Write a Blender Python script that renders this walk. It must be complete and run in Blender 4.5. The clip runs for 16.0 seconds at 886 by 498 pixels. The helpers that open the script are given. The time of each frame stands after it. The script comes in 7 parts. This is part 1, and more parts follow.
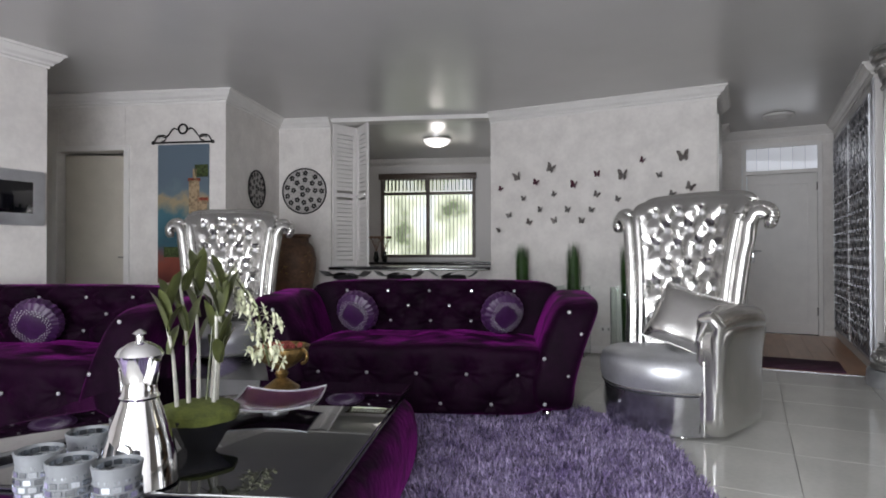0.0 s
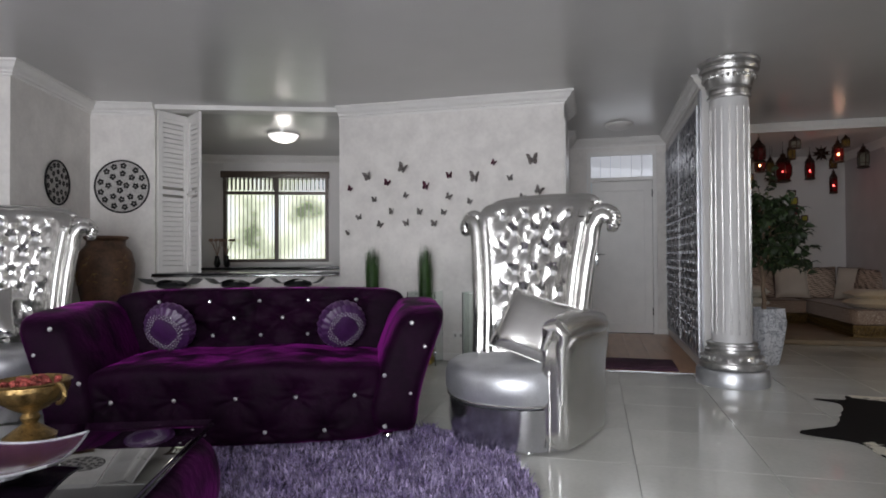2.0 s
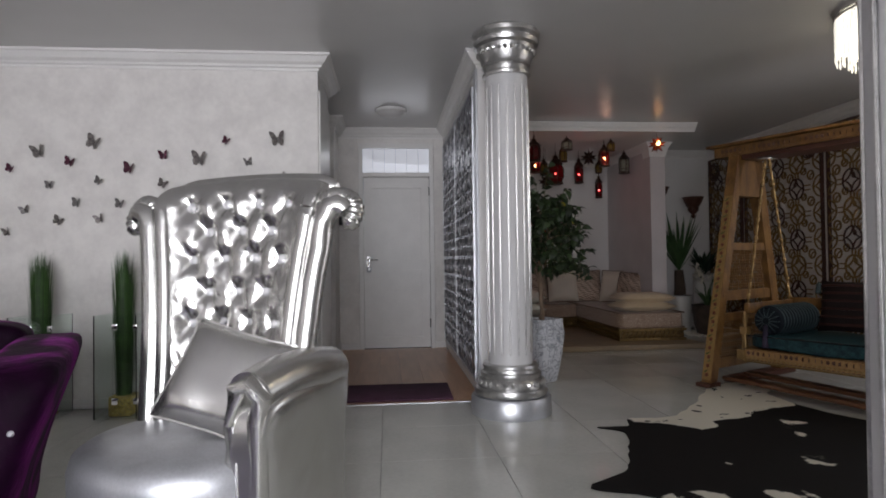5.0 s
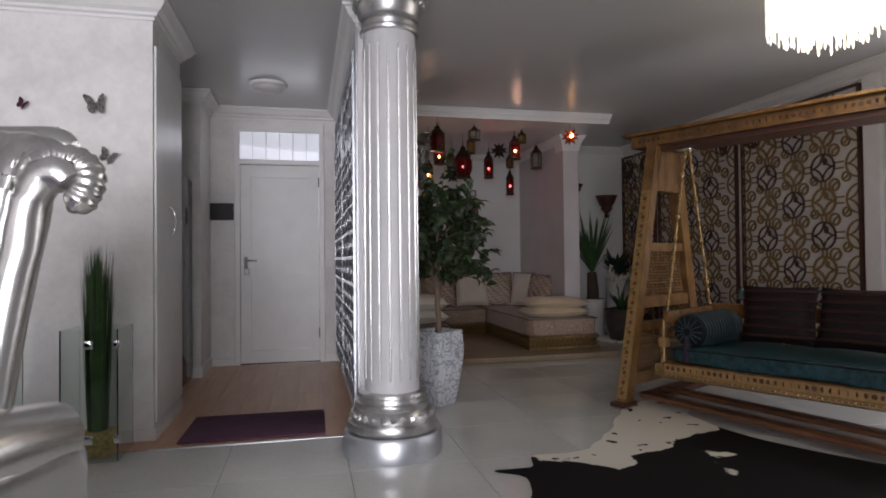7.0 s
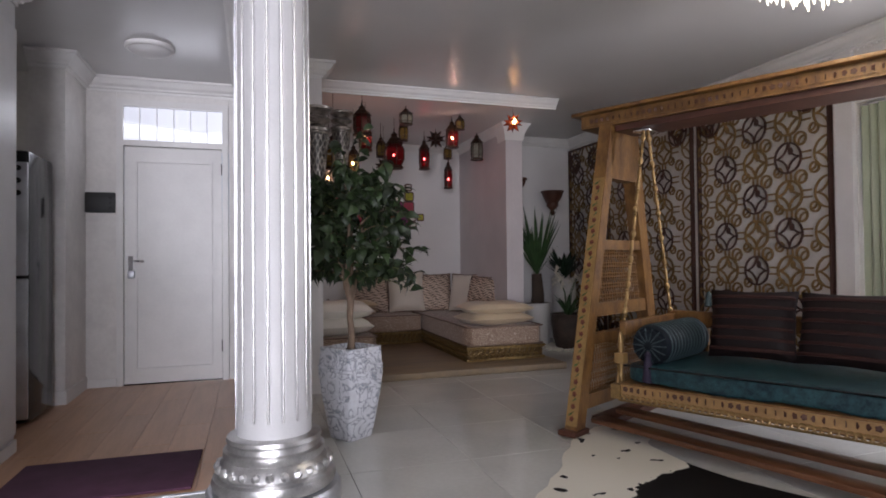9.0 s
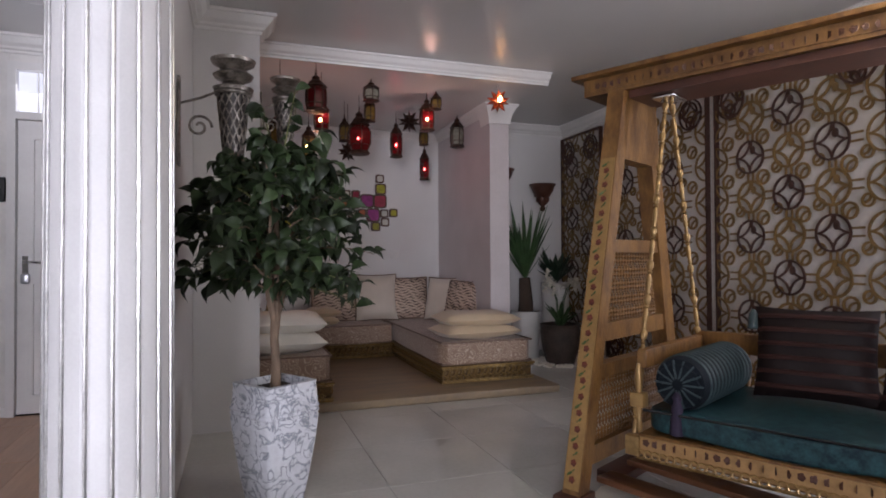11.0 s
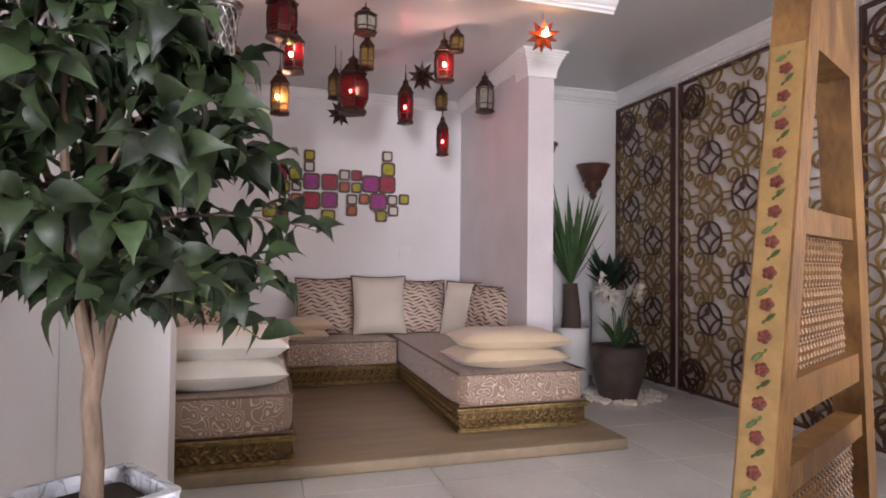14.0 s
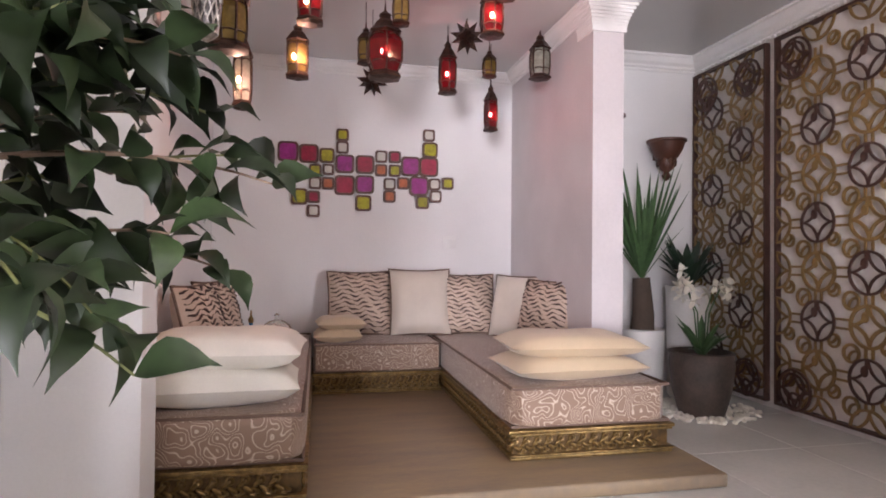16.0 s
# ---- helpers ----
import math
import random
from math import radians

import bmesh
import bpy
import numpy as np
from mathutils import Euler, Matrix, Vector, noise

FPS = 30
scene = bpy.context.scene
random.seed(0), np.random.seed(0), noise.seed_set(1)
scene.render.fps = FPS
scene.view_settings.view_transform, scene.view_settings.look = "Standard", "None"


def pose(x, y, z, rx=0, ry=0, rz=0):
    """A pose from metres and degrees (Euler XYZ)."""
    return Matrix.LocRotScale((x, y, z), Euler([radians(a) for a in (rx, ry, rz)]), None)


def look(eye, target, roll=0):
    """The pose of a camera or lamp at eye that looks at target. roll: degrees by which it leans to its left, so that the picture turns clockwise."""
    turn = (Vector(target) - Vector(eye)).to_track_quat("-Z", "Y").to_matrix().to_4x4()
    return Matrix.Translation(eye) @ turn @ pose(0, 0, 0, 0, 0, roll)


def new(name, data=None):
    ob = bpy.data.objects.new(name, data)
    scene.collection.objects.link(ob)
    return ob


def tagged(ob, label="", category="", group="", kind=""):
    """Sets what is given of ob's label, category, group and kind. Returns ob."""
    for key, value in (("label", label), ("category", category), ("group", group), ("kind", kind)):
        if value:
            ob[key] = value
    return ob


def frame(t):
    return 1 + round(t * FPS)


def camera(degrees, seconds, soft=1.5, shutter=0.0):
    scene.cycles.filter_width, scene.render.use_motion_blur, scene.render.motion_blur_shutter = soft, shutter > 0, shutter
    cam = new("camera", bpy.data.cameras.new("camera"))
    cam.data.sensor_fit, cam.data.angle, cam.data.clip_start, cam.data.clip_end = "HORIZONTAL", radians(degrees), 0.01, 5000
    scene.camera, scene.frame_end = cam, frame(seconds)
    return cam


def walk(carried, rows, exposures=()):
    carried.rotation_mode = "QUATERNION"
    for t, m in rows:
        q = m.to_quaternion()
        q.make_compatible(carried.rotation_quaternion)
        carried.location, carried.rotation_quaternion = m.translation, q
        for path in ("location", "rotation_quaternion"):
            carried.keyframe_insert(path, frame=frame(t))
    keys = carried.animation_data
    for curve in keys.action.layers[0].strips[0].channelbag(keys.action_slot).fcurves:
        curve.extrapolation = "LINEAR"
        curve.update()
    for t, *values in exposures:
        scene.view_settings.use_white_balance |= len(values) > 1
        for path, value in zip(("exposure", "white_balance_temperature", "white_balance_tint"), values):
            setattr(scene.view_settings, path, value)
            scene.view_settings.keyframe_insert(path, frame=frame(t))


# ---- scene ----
cam = camera(73.4, 16.0, soft=1.8)
PATH = [
    (0, (1.027, 0.765, 1.023), (0.108, 2.541, 1.041), -0.1),
    (0.5, (1.066, 0.817, 1.017), (0.174, 2.607, 1.038), -0.1),
    (1, (1.066, 0.918, 1.024), (0.258, 2.747, 1.047), -0.1),
    (1.5, (1.037, 1.073, 1.021), (0.377, 2.961, 1.051), -0.2),
    (2, (1.035, 1.177, 1.031), (0.538, 3.114, 1.059), -0.3),
    (2.5, (1.105, 1.402, 1.027), (0.721, 3.365, 1.06), -0.3),
    (3, (1.144, 1.566, 1.017), (0.831, 3.541, 1.054), -0.4),
    (3.5, (1.169, 1.754, 1.057), (0.952, 3.742, 1.086), -0.4),
    (4, (1.157, 1.956, 1.056), (1.101, 3.955, 1.089), -0.6),
    (6.5, (1.567, 2.99, 1.049), (1.953, 4.952, 1.086), -0.6),
    (7, (1.638, 3.143, 1.057), (2.087, 5.092, 1.09), -0.6),
    (7.5, (1.715, 3.317, 1.054), (2.225, 5.251, 1.091), -0.6),
    (8, (1.768, 3.473, 1.051), (2.343, 5.388, 1.088), -0.5),
    (8.5, (1.888, 3.677, 1.056), (2.493, 5.583, 1.094), -0.6),
    (9, (2.004, 3.849, 1.046), (2.623, 5.751, 1.081), -0.6),
    (9.5, (2.109, 4.084, 1.054), (2.746, 5.979, 1.091), -0.5),
    (10, (2.204, 4.281, 1.062), (2.857, 6.171, 1.095), -0.4),
    (10.2, (2.25, 4.349, 1.073), (2.906, 6.238, 1.102), -0.4),
    (12.5, (2.67, 5.358, 1.051), (3.322, 7.249, 1.092), 0.2),
    (13, (2.769, 5.573, 1.032), (3.394, 7.472, 1.076), 0.3),
    (13.5, (2.844, 5.801, 1.032), (3.442, 7.709, 1.078), 0.4),
    (14, (2.915, 5.992, 1.02), (3.489, 7.908, 1.066), 0.6),
    (14.5, (2.999, 6.191, 1.02), (3.539, 8.117, 1.068), 0.5),
    (15, (3.06, 6.335, 1.014), (3.538, 8.277, 1.058), 0.7),
    (15.5, (3.078, 6.479, 1.006), (3.522, 8.429, 1.042), 0.6),
    (16, (3.1, 6.573, 0.989), (3.511, 8.53, 1.018), 0.5),
]
walk(cam, [(t, look(eye, target, roll)) for t, eye, target, roll in PATH], exposures=[(0, -1.05, 6580, 13), (4, -0.98, 6580, 14), (6.5, -0.72, 6550, 17), (9, 0.0, 6350, 20), (10, 0.08, 6320, 21), (12.5, 0.72, 6300, 22), (14.5, 1.62, 6480, 24), (16, 1.78, 6480, 24)])

# ---- world and light ----
world = bpy.data.worlds.new("sky")
scene.world = world
world.use_nodes = True
wn = world.node_tree
sky = wn.nodes.new("ShaderNodeTexSky")
sky.sky_type, sky.sun_disc, sky.sun_elevation, sky.sun_rotation = "NISHITA", False, radians(48), radians(200)
wn.links.new(sky.outputs["Color"], wn.nodes["Background"].inputs["Color"])
wn.nodes["Background"].inputs["Strength"].default_value = 0.12
sun = new("sun", bpy.data.lights.new("sun", "SUN"))
sun.data.energy, sun.data.angle, sun.data.color = 3.0, radians(0.6), (1.0, 0.95, 0.86)
sun.matrix_world = look((6, -14, 14), (2, 0, 0))


def window_light(name, eye, target, w, h, watts, color=(1, 1, 1)):
    lamp = new(name, bpy.data.lights.new(name, "AREA"))
    lamp.data.shape, lamp.data.size, lamp.data.size_y, lamp.data.energy, lamp.data.color = "RECTANGLE", w, h, watts, color
    lamp.matrix_world = look(eye, target)
    return lamp


window_light("daylight_patio", (0.52, -1.28, 1.2), (0.6, 5, 1.1), 3.2, 2.1, 520, (0.90, 0.95, 1.0))
window_light("daylight_side", (6.16, 5.3, 1.1), (0, 5.3, 0.9), 2.6, 1.9, 66, (0.95, 0.97, 1.0))
window_light("daylight_kitchen", (-2.55, 10.02, 1.7), (-1.5, 7, 1.2), 1.5, 1.3, 14, (0.95, 0.98, 1.0))

window_light("daylight_transom", (1.38, 9.50, 2.24), (1.2, 7.4, 0.2), 0.76, 0.26, 2.2, (0.92, 0.96, 1.0))


def bulb(name, x, y, z, watts, color, r=0.03):
    lamp = new(name, bpy.data.lights.new(name, "POINT"))
    lamp.data.energy, lamp.data.color, lamp.data.shadow_soft_size = watts, color, r
    lamp.location = (x, y, z)
    return lamp


# ---- materials ----
def material(name, color, rough=0.5, metal=0.0, var=0.12, scale=6.0, fine=60.0, bump=0.1, color2=None, sheen=0.0, coat=0.0, emit=0.0, stretch=(1, 1, 1), island=0.0, obvar=0.0, dist=0.004, spec=0.5, tint=None):
    m = bpy.data.materials.new(name)
    m.use_nodes = True
    nt, n = m.node_tree, m.node_tree.nodes
    p = n["Principled BSDF"]
    p.inputs["Roughness"].default_value, p.inputs["Metallic"].default_value = rough, metal
    p.inputs["Specular IOR Level"].default_value = spec
    p.inputs["Sheen Weight"].default_value, p.inputs["Coat Weight"].default_value = sheen, coat
    if tint:
        p.inputs["Sheen Tint"].default_value = (*tint, 1)
        p.inputs["Sheen Roughness"].default_value = 0.35
    tc = n.new("ShaderNodeTexCoord")
    mp = n.new("ShaderNodeMapping")
    mp.inputs["Scale"].default_value = stretch
    nt.links.new(tc.outputs["Object"], mp.inputs["Vector"])
    big, small = n.new("ShaderNodeTexNoise"), n.new("ShaderNodeTexNoise")
    for t, sc, d in ((big, scale, 4), (small, fine, 3)):
        t.inputs["Scale"].default_value, t.inputs["Detail"].default_value = sc, d
        nt.links.new(mp.outputs["Vector"], t.inputs["Vector"])
    mix = n.new("ShaderNodeMix")
    mix.data_type = "RGBA"
    c2 = color2 or tuple(max(0, c * (1 - 2.2 * var)) for c in color)
    mix.inputs["A"].default_value, mix.inputs["B"].default_value = (*color, 1), (*c2, 1)
    ramp = n.new("ShaderNodeMapRange")
    ramp.inputs["From Min"].default_value, ramp.inputs["From Max"].default_value = 0.38, 0.68
    add = n.new("ShaderNodeMath")
    add.operation, add.inputs[1].default_value = "MULTIPLY_ADD", 0.35
    nt.links.new(small.outputs["Fac"], add.inputs[0])
    sub = n.new("ShaderNodeMath")
    sub.operation, sub.inputs[1].default_value = "MULTIPLY_ADD", 0.72
    nt.links.new(big.outputs["Fac"], sub.inputs[0])
    sub.inputs[2].default_value = -0.03
    nt.links.new(sub.outputs[0], add.inputs[2])
    nt.links.new(add.outputs[0], ramp.inputs["Value"])
    nt.links.new(ramp.outputs["Result"], mix.inputs["Factor"])
    out = mix.outputs["Result"]
    if obvar:
        info, hsv, vm = n.new("ShaderNodeObjectInfo"), n.new("ShaderNodeHueSaturation"), n.new("ShaderNodeMapRange")
        vm.inputs["To Min"].default_value, vm.inputs["To Max"].default_value = 1 - obvar, 1 + obvar
        nt.links.new(info.outputs["Random"], vm.inputs["Value"])
        nt.links.new(vm.outputs["Result"], hsv.inputs["Value"])
        nt.links.new(out, hsv.inputs["Color"])
        out = hsv.outputs["Color"]
    if island:
        geo, hsv, vm = n.new("ShaderNodeNewGeometry"), n.new("ShaderNodeHueSaturation"), n.new("ShaderNodeMapRange")
        vm.inputs["To Min"].default_value, vm.inputs["To Max"].default_value = 1 - island, 1 + island
        nt.links.new(geo.outputs["Random Per Island"], vm.inputs["Value"])
        nt.links.new(vm.outputs["Result"], hsv.inputs["Value"])
        nt.links.new(out, hsv.inputs["Color"])
        out = hsv.outputs["Color"]
    nt.links.new(out, p.inputs["Base Color"])
    if bump:
        b = n.new("ShaderNodeBump")
        b.inputs["Strength"].default_value, b.inputs["Distance"].default_value = bump, dist
        nt.links.new(small.outputs["Fac"], b.inputs["Height"])
        nt.links.new(b.outputs["Normal"], p.inputs["Normal"])
    if emit:
        p.inputs["Emission Color"].default_value = (*color, 1)
        p.inputs["Emission Strength"].default_value = emit
    return m


def glass_material(name, color=(1, 1, 1), rough=0.0):
    m = bpy.data.materials.new(name)
    m.use_nodes = True
    p = m.node_tree.nodes["Principled BSDF"]
    p.inputs["Base Color"].default_value = (*color, 1)
    p.inputs["Transmission Weight"].default_value, p.inputs["Roughness"].default_value, p.inputs["IOR"].default_value = 1, rough, 1.45
    return m


PAINT = material("wall_paint_cloudy", (0.80, 0.77, 0.74), 0.55, var=0.05, scale=5, fine=28, bump=0.15, color2=(0.68, 0.65, 0.625))
PAINT_PLAIN = material("wall_paint_plain", (0.78, 0.76, 0.75), 0.5, var=0.03, scale=2, fine=90, bump=0.05)
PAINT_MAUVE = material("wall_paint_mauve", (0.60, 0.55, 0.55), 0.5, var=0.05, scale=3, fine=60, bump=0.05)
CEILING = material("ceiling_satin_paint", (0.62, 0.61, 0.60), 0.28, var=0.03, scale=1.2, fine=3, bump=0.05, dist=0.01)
CORNICE = material("cornice_white", (0.82, 0.80, 0.78), 0.45, var=0.03, bump=0.03)
TILE = material("polished_porcelain", (0.62, 0.62, 0.58), 0.10, var=0.06, scale=2.5, fine=40, bump=0.02, obvar=0.03)
GROUT = material("grout", (0.42, 0.41, 0.39), 0.8)
LAMINATE = material("laminate_plank", (0.62, 0.36, 0.21), 0.3, var=0.15, scale=3, fine=24, bump=0.05, stretch=(6, 0.5, 1), obvar=0.07, color2=(0.50, 0.27, 0.15))
WHITE_GLOSS = material("white_door_paint", (0.80, 0.78, 0.76), 0.35, var=0.03, bump=0.03)
SILVER = material("silver_leatherette", (0.68, 0.67, 0.65), 0.27, 0.95, var=0.06, scale=8, fine=140, bump=0.12, dist=0.003)
SILVER_PAINT = material("silver_paint", (0.62, 0.63, 0.66), 0.38, 0.75, var=0.10, scale=7, fine=120, bump=0.1)
PEARL = material("pearl_column_paint", (0.58, 0.57, 0.57), 0.5, 0.06, var=0.05, scale=4, fine=120, bump=0.05)
CHROME = material("chrome", (0.85, 0.85, 0.86), 0.08, 1.0, var=0.02, bump=0)
CRYSTAL = material("crystal_button", (0.95, 0.95, 0.97), 0.05, 0.6, var=0.02, bump=0)
VELVET = material("purple_velvet", (0.012, 0.001, 0.011), 0.65, var=0.25, scale=4, fine=26, bump=0.35, sheen=0.55, dist=0.012, color2=(0.004, 0.0003, 0.004), spec=0.08, tint=(0.30, 0.016, 0.27))
vn, vl = VELVET.node_tree.nodes, VELVET.node_tree.links
nap, napr = vn.new("ShaderNodeTexNoise"), vn.new("ShaderNodeMapRange")
nap.inputs["Scale"].default_value, nap.inputs["Detail"].default_value, nap.inputs["Distortion"].default_value = 4.5, 3, 0.8
for key, value in (("From Min", 0.40), ("From Max", 0.62), ("To Min", 0.03), ("To Max", 0.95)):
    napr.inputs[key].default_value = value
vl.new([q for q in vn if q.type == "TEX_COORD"][0].outputs["Object"], nap.inputs["Vector"])
vl.new(nap.outputs["Fac"], napr.inputs["Value"])
vl.new(napr.outputs["Result"], vn["Principled BSDF"].inputs["Sheen Weight"])
RUGM = material("purple_shag", (0.36, 0.30, 0.46), 0.7, var=0.3, scale=7, fine=40, bump=0.2, color2=(0.10, 0.065, 0.17), island=0.65)
BLACK = material("black_gloss", (0.012, 0.012, 0.014), 0.12, var=0.1, bump=0)
BLACK_METAL = material("black_iron", (0.02, 0.019, 0.02), 0.45, 0.6, bump=0.1)
BLACK_GLASS = material("black_glass", (0.004, 0.004, 0.006), 0.02, var=0.05, bump=0, coat=1.0)
CARVED = material("honey_carved_wood", (0.235, 0.118, 0.034), 0.42, var=0.2, scale=16, fine=80, bump=0.5, color2=(0.09, 0.036, 0.011), stretch=(1, 1, 0.4))
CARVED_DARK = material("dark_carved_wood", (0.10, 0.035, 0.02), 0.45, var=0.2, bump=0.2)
GOLD = material("antique_gold", (0.31, 0.20, 0.075), 0.35, 0.8, var=0.3, scale=30, fine=150, bump=0.3)
LATTICE = material("bronze_lattice_paint", (0.29, 0.178, 0.06), 0.45, 0.1, var=0.2, scale=3, fine=60, bump=0.1)
LATTICE_DARK = material("dark_bronze_ring", (0.080, 0.034, 0.024), 0.5, 0.1, var=0.2, bump=0.1)

# ---- mesh helpers ----
def box(bm, x0, x1, y0, y1, z0, z1, m=None):
    c = [(x, y, z) for z in (z0, z1) for y in (y0, y1) for x in (x0, x1)]
    v = [bm.verts.new(m @ Vector(p) if m else p) for p in c]
    for f in ((0, 2, 3, 1), (4, 5, 7, 6), (0, 1, 5, 4), (2, 6, 7, 3), (0, 4, 6, 2), (1, 3, 7, 5)):
        bm.faces.new([v[i] for i in f])
    return bm


def rbox(x0, x1, y0, y1, z0, z1, r=0.01, seg=2, m=None):
    bm = box(bmesh.new(), x0, x1, y0, y1, z0, z1, m)
    bmesh.ops.bevel(bm, geom=bm.edges[:], offset=r, segments=seg, affect="EDGES", profile=0.5)
    return bm


def lathe(profile, seg=24, m=None, bm=None, wave=None, caps=True):
    """Turns (radius, height) pairs round the z axis."""
    bm = bm or bmesh.new()
    rings = []
    for r, z in profile:
        ring = []
        for i in range(seg):
            a = 2 * math.pi * i / seg
            k = wave(a, z) if wave else 1
            p = Vector((r * k * math.cos(a), r * k * math.sin(a), z))
            ring.append(bm.verts.new(m @ p if m else p))
        rings.append(ring)
    for a, b in zip(rings, rings[1:]):
        for i in range(seg):
            bm.faces.new((a[i], a[(i + 1) % seg], b[(i + 1) % seg], b[i]))
    if caps:
        bm.faces.new(rings[0][::-1])
        bm.faces.new(rings[-1])
    return bm


def tube(points, r=0.01, seg=8, bm=None, closed=False, radii=None, m=None):
    bm = bm or bmesh.new()
    pts = [Vector(p) for p in points]
    rings, n = [], len(pts)
    up = Vector((0.13, 0.21, 0.97)).normalized()
    for i, p in enumerate(pts):
        d = (pts[(i + 1) % n] - pts[i - 1]) if closed else (pts[min(i + 1, n - 1)] - pts[max(i - 1, 0)])
        d.normalize()
        a = d.cross(up)
        if a.length < 0.05:
            a = d.cross(Vector((1, 0, 0)))
        a.normalize()
        b = d.cross(a)
        k = radii[i] if radii else r
        ring = []
        for j in range(seg):
            t = 2 * math.pi * j / seg
            q = p + a * (k * math.cos(t)) + b * (k * math.sin(t))
            ring.append(bm.verts.new(m @ q if m else q))
        rings.append(ring)
    for i in range(n if closed else n - 1):
        a, b = rings[i], rings[(i + 1) % n]
        for j in range(seg):
            bm.faces.new((a[j], a[(j + 1) % seg], b[(j + 1) % seg], b[j]))
    if not closed:
        bm.faces.new(rings[0][::-1])
        bm.faces.new(rings[-1])
    return bm


def prism(outline, z0, z1, m=None, bm=None):
    """An outline in x and y, raised from z0 to z1."""
    bm = bm or bmesh.new()
    a = [bm.verts.new(m @ Vector((x, y, z0)) if m else (x, y, z0)) for x, y in outline]
    b = [bm.verts.new(m @ Vector((x, y, z1)) if m else (x, y, z1)) for x, y in outline]
    n = len(outline)
    bm.faces.new(a[::-1])
    bm.faces.new(b)
    for i in range(n):
        bm.faces.new((a[i], a[(i + 1) % n], b[(i + 1) % n], b[i]))
    return bm


def sheet(f, nu, nv, bm=None, close_u=False):
    """A surface from f(u, v), u and v from 0 to 1."""
    bm = bm or bmesh.new()
    g = [[bm.verts.new(f(i / nu, j / nv)) for j in range(nv + 1)] for i in range(nu if close_u else nu + 1)]
    for i in range(nu):
        for j in range(nv):
            k = (i + 1) % len(g)
            bm.faces.new((g[i][j], g[k][j], g[k][j + 1], g[i][j + 1]))
    return bm


def mesh_of(name, bm, mat, smooth=True, angle=38):
    bmesh.ops.recalc_face_normals(bm, faces=bm.faces[:])
    me = bpy.data.meshes.new(name)
    bm.to_mesh(me)
    bm.free()
    me.materials.append(mat)
    if smooth:
        me.shade_smooth()
        me.set_sharp_from_angle(angle=radians(angle))
    return me


def part(name, bm, mat, parent=None, label="", smooth=True):
    ob = new(name, mesh_of(name, bm, mat, smooth))
    if parent:
        ob.parent = parent
    return tagged(ob, label)


def thing(name, m, label, category, group=""):
    ob = new(name)
    ob.empty_display_size = 0.1
    ob.matrix_world = m
    return tagged(ob, label, category, group)


def struct(name, bm, mat, label="", category="", smooth=False):
    return tagged(new(name, mesh_of(name, bm, mat, smooth)), label, category, kind="structure")


def again(src, name, m, parent):
    """A piece on the same mesh as src."""
    ob = new(name, src.data)
    ob.parent = parent
    ob.matrix_basis = m
    return ob



def sbox(hx, hy, hz, k=6.0, n=8, f=None, m=None):
    """A padded block: half sizes, squareness k, cuts n, and a bend f."""
    bm = bmesh.new()
    bmesh.ops.create_cube(bm, size=2)
    bmesh.ops.subdivide_edges(bm, edges=bm.edges[:], cuts=n, use_grid_fill=True)
    for v in bm.verts:
        p = v.co
        q = p / (sum(abs(c) ** k for c in p) ** (1 / k))
        q = Vector((q.x * hx, q.y * hy, q.z * hz))
        if f:
            q = Vector(f(q))
        v.co = m @ q if m else q
    return bm


def pillow(w, h, t, m=None, n=14, pinch=0.06, sag=0.0):
    """A cushion standing in the xz plane, thick along y."""
    bm = bmesh.new()
    g = {}
    for s in (1, -1):
        for i in range(n + 1):
            for j in range(n + 1):
                x, z = 2 * i / n - 1, 2 * j / n - 1
                edge = i in (0, n) or j in (0, n)
                if edge and s < 0:
                    g[s, i, j] = g[1, i, j]
                    continue
                q = Vector((x * w / 2 * (1 - pinch * (1 - z * z)), 0, z * h / 2 * (1 - pinch * (1 - x * x))))
                q.y = s * (t / 2 * ((1 - x ** 4) * (1 - z ** 4)) ** 0.55 + 0.004 * math.sin(5 * x + 3 * z) * (0 if edge else 1))
                q.y += sag * (1 - x * x)
                g[s, i, j] = bm.verts.new(m @ q if m else q)
        for i in range(n):
            for j in range(n):
                bm.faces.new((g[s, i, j], g[s, i + 1, j], g[s, i + 1, j + 1], g[s, i, j + 1]))
    return bm


def rim(w, h, r=0.008, m=None, pinch=0.06, bm=None):
    """The piped edge of a cushion."""
    pts = []
    for k in range(48):
        s, a = divmod(k, 12)
        a = 2 * a / 12 - 1
        x, z = ((a, -1), (1, a), (-a, 1), (-1, -a))[s]
        pts.append((x * w / 2 * (1 - pinch * (1 - z * z)), 0, z * h / 2 * (1 - pinch * (1 - x * x))))
    return tube(pts, r, 6, bm, True, None, m)


def ball(r, m=None, bm=None, u=8, v=6):
    bm = bm or bmesh.new()
    return lathe([(max(1e-4, r * math.sin(math.pi * i / v)), -r * math.cos(math.pi * i / v)) for i in range(v + 1)], u, m, bm)


def torus_bm(R, r, seg=24, sec=6, m=None, bm=None):
    return tube([(R * math.cos(2 * math.pi * i / seg), R * math.sin(2 * math.pi * i / seg), 0) for i in range(seg)], r, sec, bm, True, None, m)


